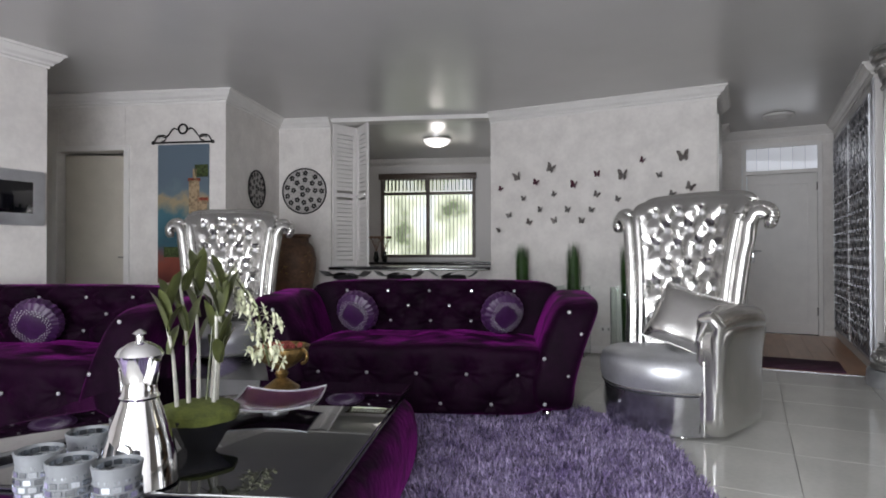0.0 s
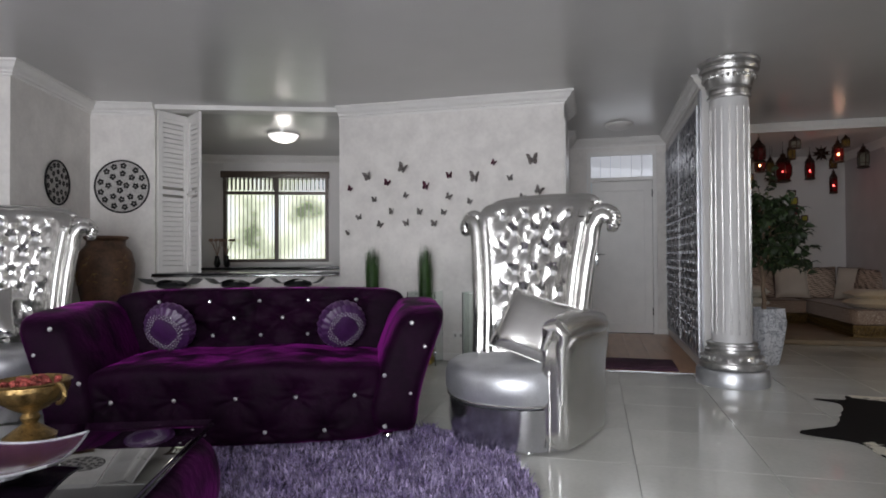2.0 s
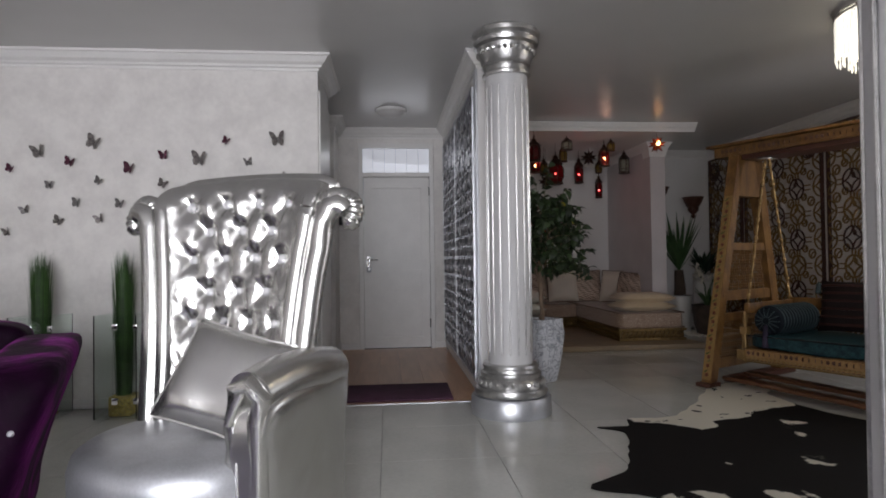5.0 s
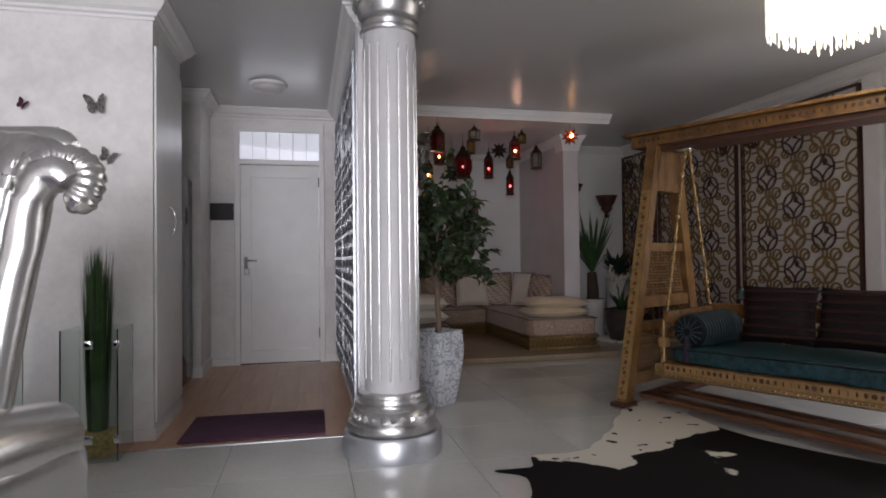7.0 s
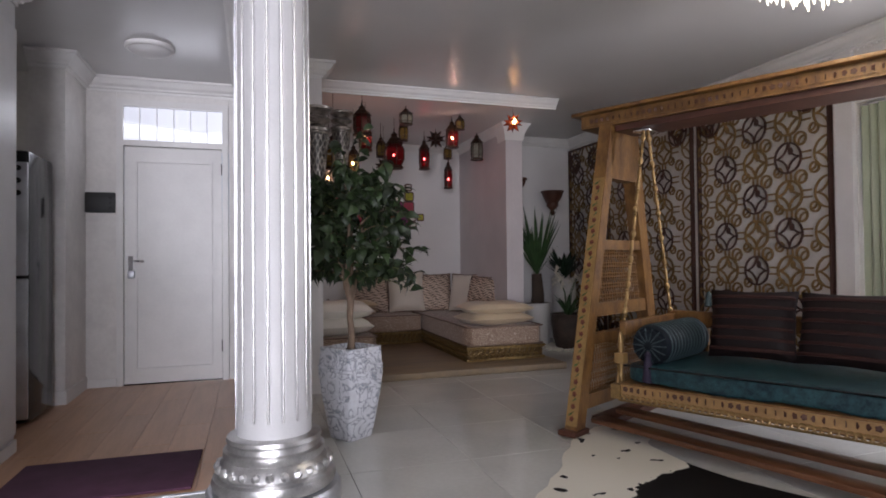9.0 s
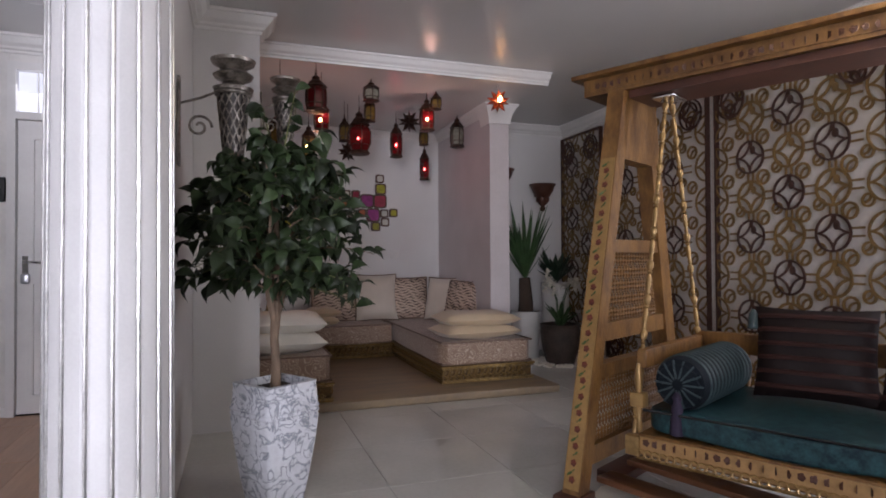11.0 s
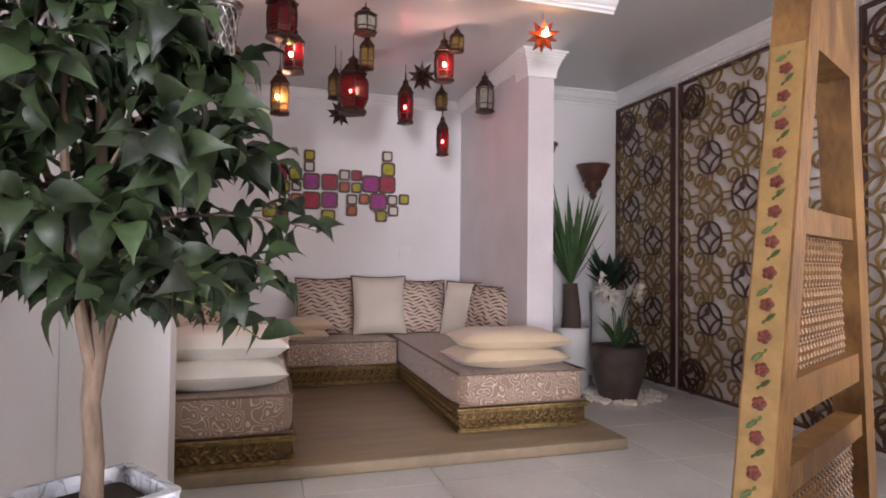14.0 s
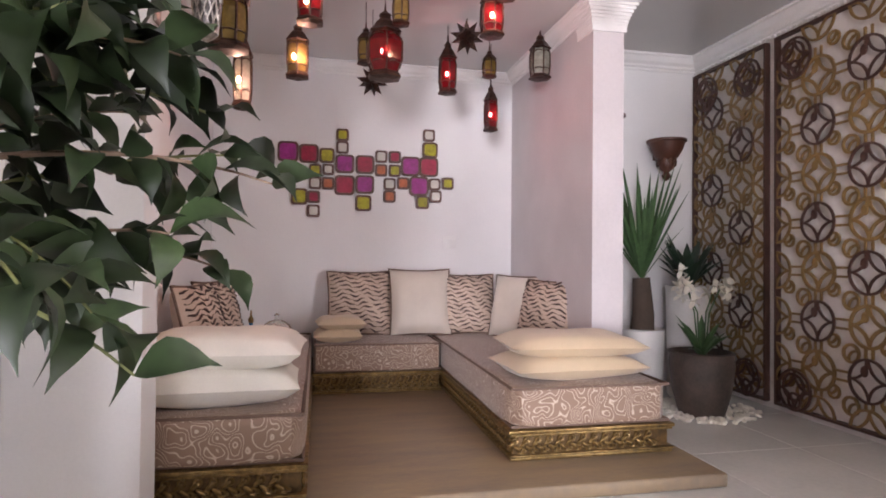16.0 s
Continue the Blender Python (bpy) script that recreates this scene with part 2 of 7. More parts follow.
def flat_ring(R, w, t, seg=24, bm=None, m=None):
    """A flat ring in the xy plane, w wide and t thick."""
    bm = bm or bmesh.new()
    v = []
    for i in range(seg):
        a = 2 * math.pi * i / seg
        c, s = math.cos(a), math.sin(a)
        q = [Vector((c * (R + d), s * (R + d), z)) for d, z in ((-w / 2, 0), (w / 2, 0), (w / 2, t), (-w / 2, t))]
        v.append([bm.verts.new(m @ p if m else p) for p in q])
    for i in range(seg):
        a, b = v[i], v[(i + 1) % seg]
        for j in range(4):
            bm.faces.new((a[j], b[j], b[(j + 1) % 4], a[(j + 1) % 4]))
    return bm


# ---- structure ----
TOP = 2.62
floor = struct("floor", box(bmesh.new(), -6.5, 6.3, -1.6, 11.8, -0.15, -0.006), GROUT, "pale polished porcelain tile floor", "floor")
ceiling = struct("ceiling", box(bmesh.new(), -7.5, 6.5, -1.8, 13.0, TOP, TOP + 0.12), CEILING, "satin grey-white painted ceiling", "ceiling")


def wall(name, x0, x1, y0, y1, mat=PAINT, z0=-0.1, z1=TOP, label="pale cloudy painted plaster wall", m=None):
    return struct(name, box(bmesh.new(), x0, x1, y0, y1, z0, z1, m), mat, label, "wall")


CORN = [(0, 0), (0.10, 0), (0.10, -0.018), (0.085, -0.022), (0.06, -0.06), (0.035, -0.078), (0.03, -0.092), (0.012, -0.1), (0.012, -0.118), (0, -0.118)]


def cornice(name, pts, closed=False, top=TOP - 0.002, k=1.0):
    """A moulding along pts; it grows to the right of the walking direction."""
    bm = bmesh.new()
    pts = [Vector((*p, 0)) for p in pts]
    n, rings = len(pts), []
    for i, p in enumerate(pts):
        d0 = (pts[i] - pts[i - 1]).normalized() if (i or closed) else (pts[1] - pts[0]).normalized()
        d1 = (pts[(i + 1) % n] - pts[i]).normalized() if (i < n - 1 or closed) else d0
        n0, n1 = Vector((d0.y, -d0.x, 0)), Vector((d1.y, -d1.x, 0))
        b = (n0 + n1).normalized()
        s = 1 / max(0.3, b.dot(n0))
        rings.append([bm.verts.new(p + b * (a * s * k) + Vector((0, 0, top + h * k))) for a, h in CORN])
    for i in range(n if closed else n - 1):
        a, c = rings[i], rings[(i + 1) % n]
        for j in range(len(CORN)):
            bm.faces.new((a[j], a[(j + 1) % len(CORN)], c[(j + 1) % len(CORN)], c[j]))
    if not closed:
        bm.faces.new(rings[0])
        bm.faces.new(rings[-1][::-1])
    return struct(name, bm, CORNICE, "white moulded plaster cornice", "cornice")


# the butterfly wall and the hall
wall("wall_butterfly", -1.58, 0.75, 6.98, 7.14)
wall("wall_hall_side", 0.62, 0.75, 7.142, 7.76, PAINT_PLAIN)
wall("wall_hall_pier", 0.46, 0.70, 8.92, 9.498)
# entrance wall with its door opening
wall("wall_entrance_left", -0.9, 0.93, 9.50, 9.70)
wall("wall_entrance_right", 1.83, 1.95, 9.50, 9.70)
wall("wall_entrance_top", 0.932, 1.828, 9.50, 9.70, z0=2.44)
# partition beside the column
wall("wall_partition", 1.96, 2.16, 6.84, 9.70, PAINT_PLAIN)
wall("wall_alcove_stub", 2.162, 2.555, 8.62, 8.80, PAINT_PLAIN)
wall("wall_alcove_left", 2.162, 2.30, 8.802, 11.5, PAINT_PLAIN)
wall("wall_alcove_back", 2.302, 4.698, 11.38, 11.5, PAINT_PLAIN)
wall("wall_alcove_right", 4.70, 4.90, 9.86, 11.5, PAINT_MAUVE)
wall("wall_corner", 4.902, 6.098, 10.88, 11.0, PAINT_PLAIN)
# the lattice wall with its big window
wall("wall_lattice", 6.10, 6.30, 6.93, 11.0)
wall("wall_window_above", 6.10, 6.30, 3.8, 6.928, z0=2.12)
wall("wall_window_below", 6.10, 6.30, 3.8, 6.928, z1=0.1)
wall("wall_right_near", 6.10, 6.30, -1.6, 3.798)
# behind the camera
wall("wall_back_left", -4.2, -1.1, -1.6, -1.4)
wall("wall_back_right", 2.16, 6.098, -1.6, -1.4)
wall("wall_back_top", -1.098, 2.158, -1.6, -1.4, z0=2.3)
wall("wall_left", -4.12, -3.92, -1.398, 3.50)
# added unseen wall south of the second column, keeps patio light off the swing
wall("wall_partition_south", 2.16, 2.34, -1.398, 1.6, PAINT_PLAIN)
# the kitchen wing, turned by twenty degrees
KM = pose(-1.58, 6.98, 0, 0, 0, 20)
wall("wall_plate", -2.66, -1.87, 0.0, 0.16, m=KM)
wall("wall_serving_below", -1.868, 0.0, 0.0, 0.16, z1=0.84, m=KM)
wall("wall_serving_side", -2.66, -2.50, -1.30, -0.002, m=KM)
wall("wall_scroll", -3.55, -2.662, -1.30, -1.14, m=KM)
wall("wall_scroll_over_door", -4.28, -3.552, -1.30, -1.14, z0=2.06, m=KM)
wall("wall_scroll_end", -5.6, -4.282, -1.30, -1.14, m=KM)
wall("wall_kitchen_left", -2.66, -2.50, 0.162, 3.3, PAINT_PLAIN, m=KM)
wall("wall_kitchen_back_left", -2.498, -2.0, 3.1, 3.3, PAINT_PLAIN, m=KM)
wall("wall_kitchen_back_right", -0.4, 2.6, 3.1, 3.3, PAINT_PLAIN, m=KM)
wall("wall_kitchen_back_top", -1.998, -0.402, 3.1, 3.3, PAINT_PLAIN, z0=2.36, m=KM)
wall("wall_kitchen_back_below", -1.998, -0.402, 3.1, 3.3, PAINT_PLAIN, z1=0.97, m=KM)
wall("wall_passage_back", -6.0, -2.7, 0.9, 1.0, PAINT_PLAIN, m=KM)
wall("wall_passage_end", -6.1, -5.9, -2.6, 0.9, PAINT_PLAIN, m=KM)
wall("wall_kitchen_end", 0.2, 0.34, 7.6, 8.9, PAINT_PLAIN)

# ---- mouldings, doors, screens ----
cornice("cornice_hall", [(-1.58, 6.98), (0.75, 6.98), (0.75, 7.76), (0.62, 7.76)])
cornice("cornice_partition", [(0.46, 8.92), (0.70, 8.92), (0.70, 9.5), (1.96, 9.5), (1.96, 6.84), (2.16, 6.84), (2.16, 8.62), (2.555, 8.62), (2.555, 8.80)])
# moulding on the added light-blocking wall
cornice("cornice_partition_south", [(2.16, -1.39), (2.16, 2.92)][::-1])
cornice("cornice_right", [(4.90, 10.88), (6.10, 10.88), (6.10, -1.39)])
cornice("cornice_left", [(2.14, -1.4), (-3.92, -1.4), (-3.92, 3.50), (-4.3, 3.5)])
kp = [KM @ Vector((x, y, 0)) for x, y in ((-5.6, -1.30), (-2.50, -1.30), (-2.50, 0), (-1.87, 0))]
cornice("cornice_kitchen_wing", [(p.x, p.y) for p in kp])
kp = [KM @ Vector((x, y, 0)) for x, y in ((-2.498, 3.1), (2.6, 3.1))]
cornice("cornice_kitchen", [(p.x, p.y) for p in kp])
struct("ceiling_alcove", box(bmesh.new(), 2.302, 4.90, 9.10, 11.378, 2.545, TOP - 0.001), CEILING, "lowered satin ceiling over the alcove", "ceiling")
cornice("cornice_alcove_front", [(2.31, 9.098), (4.90, 9.098)], top=TOP - 0.004, k=0.8)
cornice("cornice_alcove", [(2.302, 9.2), (2.302, 11.378), (4.698, 11.378), (4.698, 9.86)], top=2.543, k=0.8)
cap = bmesh.new()
for k in range(9):
    e = 0.012 + 0.05 * (k / 8) ** 1.8
    box(cap, 4.70 - e, 4.90 + e, 9.858 - e, 10.06, 2.36 + 0.0185 * k, 2.36 + 0.0185 * (k + 1))
box(cap, 4.70 - 0.075, 4.90 + 0.075, 9.858 - 0.075, 10.06, 2.5265, 2.544)
struct("trim_pillar_capital", cap, CORNICE, "white stepped pillar capital", "trim")
dots = bmesh.new()
for i in range(150):
    ball(0.011, pose(6.075, 10.85 - i * 0.045, TOP - 0.125), dots, 6, 4)
struct("trim_bead_row", dots, CORNICE, "white bead row under the cornice", "trim")

# entrance door
DF = WHITE_GLOSS
d = thing("door_entrance", pose(0, 0, 0), "closed white panelled entrance door with frosted transom", "door")
d["kind"] = "structure"
fb = bmesh.new()
for a in ((0.935, 0.985, 9.47, 9.60, 0, 2.44), (1.775, 1.825, 9.47, 9.60, 0, 2.44), (0.985, 1.775, 9.47, 9.60, 2.385, 2.44), (0.985, 1.775, 9.47, 9.60, 2.045, 2.095)):
    box(fb, *a)
part("door_frame", fb, DF, d, smooth=False)
lb = box(bmesh.new(), 0.99, 1.77, 9.505, 9.545, 0.012, 2.04)
for z0, z1 in ((0.12, 0.93), (1.03, 1.93)):
    for a in ((1.07, 1.69, z0, z0 + 0.022), (1.07, 1.69, z1 - 0.022, z1), (1.07, 1.092, z0 + 0.0225, z1 - 0.0225), (1.668, 1.69, z0 + 0.0225, z1 - 0.0225)):
        box(lb, a[0], a[1], 9.478, 9.506, a[2], a[3])
part("door_leaf", lb, DF, d, smooth=False)
part("threshold_gap", box(bmesh.new(), 0.985, 1.775, 9.50, 9.55, 0.0, 0.011), BLACK, d, smooth=False)
hb = tube([(1.04, 9.50, 1.06), (1.04, 9.45, 1.06), (1.06, 9.44, 1.062), (1.15, 9.44, 1.055)], 0.009)
box(hb, 1.022, 1.058, 9.492, 9.504, 0.93, 1.10)
part("door_handle", hb, CHROME, d, "chrome lever handle")
part("padlock", rbox(1.02, 1.075, 9.45, 9.49, 0.91, 0.98, 0.012), SILVER_PAINT, d, "hanging steel lock")
for z in (0.25, 1.82):
    part("hinge", box(bmesh.new(), 1.765, 1.782, 9.488, 9.506, z, z + 0.10), BLACK_METAL, d, smooth=False)
# sky light behind the pane is put into the glass as emission
FROST = material("frosted_transom_glass", (0.86, 0.90, 0.97), 0.3, var=0.05, scale=14, fine=50, bump=0.1, emit=0.38)
part("transom_pane", box(bmesh.new(), 0.985, 1.775, 9.53, 9.54, 2.095, 2.385), FROST, d, "bright frosted transom pane", smooth=False)
for i in range(5):
    part("transom_bar", box(bmesh.new(), 1.10 + i * 0.135, 1.112 + i * 0.135, 9.515, 9.528, 2.095, 2.385), WHITE_GLOSS, d, smooth=False)

# skirting
for nm, a in (("baseboard_hall", (1.83, 1.955, 9.485, 9.499, 0, 0.07)), ("baseboard_hall_left", (0.716, 0.93, 9.485, 9.499, 0, 0.07)), ("baseboard_pier", (0.445, 0.715, 8.905, 8.919, 0, 0.10)), ("baseboard_pier_side", (0.701, 0.715, 8.92, 9.484, 0, 0.10)), ("baseboard_butterfly", (-1.56, 0.765, 6.964, 6.979, 0, 0.07)), ("baseboard_side", (0.752, 0.766, 6.98, 7.75, 0, 0.07))):
    struct(nm, box(bmesh.new(), *a), CORNICE, "low white skirting board", "baseboard")

# pale panel doors of the hall cupboard
cup = thing("cupboard_door", pose(0, 0, 0), "pale grey-white hall cupboard door", "cupboard door")
part("door_panel", rbox(0.7515, 0.766, 7.0, 7.74, 0.1, 2.36, 0.004), WHITE_GLOSS, cup, smooth=False)
part("handle", tube([(0.764 + 0.035 * math.cos(a), 7.36, 1.32 + 0.09 * math.sin(a)) for a in [math.pi * (i / 10 - 0.5) for i in range(11)]], 0.006), CHROME, cup, "curved chrome handle")

BLACK_MATT = material("dull_dark_screen", (0.012, 0.012, 0.013), 0.55, bump=0.05)
ap = thing("alarm_panel", pose(0.80, 9.498, 1.555), "black wall-mounted intercom panel beside the door", "intercom")
part("body", rbox(-0.125, 0.125, -0.03, 0, -0.085, 0.085, 0.008), BLACK_MATT, ap)
part("screen", rbox(-0.11, 0.06, -0.033, -0.029, -0.065, 0.065, 0.001), BLACK_MATT, ap, "dark glass screen")
for z in (-0.04, 0, 0.04):
    part("button", rbox(0.08, 0.105, -0.034, -0.029, z - 0.012, z + 0.012, 0.002), BLACK_METAL, ap)

vent = thing("ceiling_light", pose(1.32, 8.6, TOP), "round white ceiling light in the hall", "ceiling light")
part("base", lathe([(0.155, -0.03), (0.165, -0.02), (0.165, 0)], 32), CORNICE, vent)
part("diffuser", lathe([(0.02, -0.075), (0.07, -0.07), (0.12, -0.05), (0.14, -0.031)], 32), PAINT_PLAIN, vent, "unlit domed glass diffuser")

fridge = thing("fridge", pose(0.46, 8.62, 0), "tall grey fridge in the kitchen, seen past the hall", "fridge")
part("body", rbox(-0.5, 0.19, -0.3, 0.2, 0.02, 1.78, 0.02), BLACK, fridge)
part("door", rbox(-0.4, 0.192, -0.33, -0.302, 0.05, 0.95, 0.01), SILVER_PAINT, fridge, "brushed grey lower door")
part("door", rbox(-0.4, 0.192, -0.33, -0.302, 0.97, 1.70, 0.01), SILVER_PAINT, fridge, "brushed grey upper door")
for z in (1.5, 1.58, 1.66):
    part("magnet", lathe([(0.018, 0), (0.018, 0.01)], 10, pose(0.14, -0.331, z, 90)), BLACK, fridge)

# hall mat
mat_t = thing("door_mat", pose(1.33, 7.12, 0.003, 0, 0, -1), "plum purple door mat on the wood floor", "mat")
part("carpet", rbox(-0.42, 0.42, -0.29, 0.28, 0, 0.014, 0.005), material("plum_mat", (0.10, 0.035, 0.07), 0.9, var=0.15, scale=8, fine=200, bump=0.5), mat_t)

# ---- fluted columns ----
def fluted_column(x, y):
    c = thing("fluted_column", pose(x, y, 0), "pearl-white fluted column with silver moulded base and capital", "column", "fluted columns")
    part("plinth", lathe([(0.272, 0), (0.275, 0.01), (0.272, 0.115), (0.262, 0.128), (0.2, 0.13)], 48), SILVER_PAINT, c, "satin silver round plinth")
    part("base_moulding", lathe([(0.2, 0.13), (0.243, 0.135), (0.25, 0.155), (0.243, 0.178), (0.222, 0.185), (0.228, 0.20), (0.214, 0.235), (0.198, 0.25), (0.205, 0.262), (0.203, 0.282), (0.188, 0.29), (0.184, 0.31), (0.192, 0.32), (0.188, 0.335), (0.17, 0.342)], 48), CHROME_SOFT, c, "polished silver base moulding")
    lv = bmesh.new()
    for i in range(26):
        a = 2 * math.pi * i / 26
        ball(0.019, pose(0.222 * math.cos(a), 0.222 * math.sin(a), 0.218, 20, 0, math.degrees(a)), lv, 6, 4)
    part("leaf_band", lv, CHROME_SOFT, c, "embossed silver leaf band")
    z0_, z1_ = 0.405, 2.225

    def groove(a, z):
        t = (a * 16 / (2 * math.pi) + 0.5) % 1
        e = min(1, max(0, (z - 0.40) / 0.02), max(0, (2.235 - z) / 0.02))
        return 1 - e * (0.035 * max(0, 1 - abs((t + 0.5) % 1 - 0.5) / 0.17) + 0.008 * math.sin(math.pi * t))
    zs = [0.342, 0.39, 0.4, 0.408, 0.42, 1.3, 2.21, 2.222, 2.232, 2.242, 2.30]
    part("shaft", lathe([(0.152 - 0.006 * z / 2.3, z) for z in zs], 192, wave=groove), PEARL, c)
    for k in range(16):
        a = 2 * math.pi * (k + 0.5) / 16
        ca_, sa_ = math.cos(a), math.sin(a)
        part("flute_line", tube([(0.1490 * ca_, 0.1490 * sa_, z0_), (0.1506 * ca_, 0.1506 * sa_, z0_ + 0.008), (0.1452 * ca_, 0.1452 * sa_, z1_), (0.142 * ca_, 0.142 * sa_, z1_ + 0.006)], 0.005, 8), CHROME_SOFT, c)
    part("capital", lathe([(r * 0.93, z) for r, z in [(0.156, 2.30), (0.175, 2.305), (0.178, 2.32), (0.165, 2.335), (0.168, 2.36), (0.182, 2.37), (0.178, 2.39), (0.185, 2.40), (0.20, 2.45), (0.215, 2.50), (0.238, 2.515), (0.245, 2.54), (0.23, 2.555), (0.25, 2.575), (0.252, 2.60), (0.235, 2.618)]], 48), CHROME_SOFT, c, "silver moulded capital")
    cv = bmesh.new()
    for i in range(28):
        a = 2 * math.pi * i / 28
        ball(0.017, pose(0.191 * math.cos(a), 0.191 * math.sin(a), 2.465, 20, 0, math.degrees(a)), cv, 6, 4)
    part("capital_leaves", cv, CHROME_SOFT, c)
    return c


CHROME_SOFT = material("polished_silver_leaf", (0.62, 0.61, 0.60), 0.33, 0.9, var=0.15, scale=20, fine=120, bump=0.15)
fluted_column(2.10, 6.44)
fluted_column(2.215, 3.27)

# ---- ring lattice panels ----
def flat_arc(cx, cy, R, a0, a1, w, t, bm, seg=8):
    """A flat curved bar round (cx, cy), w wide and t thick."""
    v = []
    for i in range(seg + 1):
        a = radians(a0 + (a1 - a0) * i / seg)
        c, s = math.cos(a), math.sin(a)
        v.append([bm.verts.new((cx + c * (R + d), cy + s * (R + d), z)) for d, z in ((-w / 2, 0), (w / 2, 0), (w / 2, t), (-w / 2, t))])
    for a, b in zip(v, v[1:]):
        for j in range(4):
            bm.faces.new((a[j], b[j], b[(j + 1) % 4], a[(j + 1) % 4]))
    bm.faces.new(v[0][::-1])
    bm.faces.new(v[-1])
    return bm


def petal_ring(R, w, t, bud=0, half=None):
    """A ring with a hollow-sided diamond in it; half keeps one side of it."""
    quads = {None: (0, 1, 2, 3), "left": (0, 1), "right": (2, 3), "top": (1, 2), "foot": (0, 3)}[half]
    bm = bmesh.new()
    for q in quads:
        flat_arc(0, 0, R - w / 2, 90 * q, 90 * q + 90, w, t, bm)
        a = radians(90 * q + 45)
        k = R * math.sqrt(2) * 0.985
        flat_arc(k * math.cos(a), k * math.sin(a), R, 90 * q + 180 + 4, 90 * q + 270 - 4, w, t * 0.8, bm)
    if bud and half is None:
        lathe([(0.025, 0.001), (0.028, t * 0.5), (0.022, t * 0.9)], 14, pose(R * 0.40, bud * R * 0.20, 0) @ Matrix.Diagonal((1.15, 0.9, 1, 1)), bm)
        box(bm, R * 0.5, R * 0.9, bud * R * 0.12 - 0.006, bud * R * 0.12 + 0.006, 0.001, t * 0.7)
    return bm


def corner_ring(R, w, t):
    bm = petal_ring(R, w, t)
    flat_ring(R * 0.36, w, t * 0.9, 18, bm, pose(-R * 0.5, 0, 0))
    flat_ring(R * 0.62, w, t * 0.9, 20, bm, pose(R * 0.15, R * 0.05, 0))
    return bm


def lattice_panel(name, label, x, y0, y1, z0, z1, columns, first, bud, mats, frame_mat, backing=None, gap=0.026, R=0.126, w=0.0145, rows=(0.328, 0.2985, 7), corners=True, fill=True):
    """A pierced panel of petal rings joined by short links, standing off the wall."""
    p = thing(name, pose(0, 0, 0), label, "wall lattice", "ring lattices")
    xf, t, fw = x - gap, 0.012, 0.017
    for a in ((y0, y0 + fw, z0, z1), (y1 - fw, y1, z0, z1), (y0 + fw, y1 - fw, z0, z0 + fw), (y0 + fw, y1 - fw, z1 - fw, z1)):
        part("frame", box(bmesh.new(), xf - t - 0.002, x, *a), frame_mat, p, smooth=False)
    if backing:
        part("backing", box(bmesh.new(), x - 0.004, x, y0 + fw, y1 - fw, z0 + fw, z1 - fw), backing, p, smooth=False)
    protos = {}

    def put(kind, bm, mat, y, z, lift=0.0):
        m = pose(xf - lift, y, z, 0, -90, 0)
        if kind in protos:
            if bm:
                bm.free()
            return again(protos[kind], protos[kind].name.split(".")[0], m, p)
        protos[kind] = part(kind.split(" ")[0], bm, mat, p, smooth=False)
        protos[kind].matrix_basis = m

    za, dz, n = rows
    zs = [za + dz * k for k in range(n)]
    ya, yb = y0 + fw * 0.6, y1 - fw * 0.6
    step = columns[1] - columns[0]
    cols = [columns[0] - step] + list(columns) + [columns[-1] + step]
    links = bmesh.new()
    for i, y in enumerate(cols):
        for k, z in enumerate(zs):
            dark = (i + k + first) % 2 == 0
            if y < ya + 0.06:
                put("half_ring left", petal_ring(R, w, t, 0, "left"), mats[0], ya, z)
            elif y > yb - 0.06:
                put("half_ring right", petal_ring(R, w, t, 0, "right"), mats[0], yb, z)
            else:
                put("ring dark" if dark else "ring pale", petal_ring(R, w * (0.95 if dark else 1.3), t, bud), mats[1 if dark else 0], y, z, 0.006 if dark else 0)
            if y < yb - 0.06:
                for d in (-0.026, 0.026):
                    box(links, xf - t * 0.8, xf, max(ya, y) + R - 0.004, min(yb, y + step) - R + 0.004, z + d - w / 2, z + d + w / 2)
        if not ya + 0.06 < y < yb - 0.06:
            continue
        put("half_ring foot", petal_ring(R, w, t, 0, "foot"), mats[0], y, z0 + fw * 0.6)
        put("half_ring top", petal_ring(R, w, t, 0, "top"), mats[0], y, z1 - fw * 0.6)
        for z in [zs[0] - dz] + zs:
            za_, zb_ = max(z0 + fw * 0.6, z), min(z1 - fw * 0.6, z + dz)
            for d in (-0.022, 0.022):
                if zb_ - R > za_ + R:
                    box(links, xf - t * 0.8, xf, y + d - w / 2, y + d + w / 2, za_ + R - 0.004, zb_ - R + 0.004)
    for y in cols[:-1] if fill else ():
        for z in [zs[0] - dz / 2] + [q + dz / 2 for q in zs]:
            c = max(ya, y) * 0.5 + min(yb, y + step) * 0.5
            sm = flat_ring(0.050, w * 1.1, t, 16)
            flat_arc(-0.035, -0.035, 0.052, -10, 100, w, t * 0.7, sm, 6)
            put("small_ring", sm, mats[0], c - bud * 0.055, z - 0.012, -0.003)
            tm = flat_ring(0.038, w, t, 14)
            flat_arc(0.03, 0.03, 0.045, 170, 280, w, t * 0.7, tm, 6)
            put("small_ring upper", tm, mats[0], c + bud * 0.062, z + 0.045, -0.005)
    tagged(part("linkwork", links, mats[0], p, smooth=False), kind="stuff")
    if corners:
        for y in (y0 + 0.175, y1 - 0.175):
            for z in (z0 + 0.13, z1 - 0.19):
                put("corner_ring", corner_ring(R * 1.06, w, t), mats[1], y, z, 0.012)
    return p


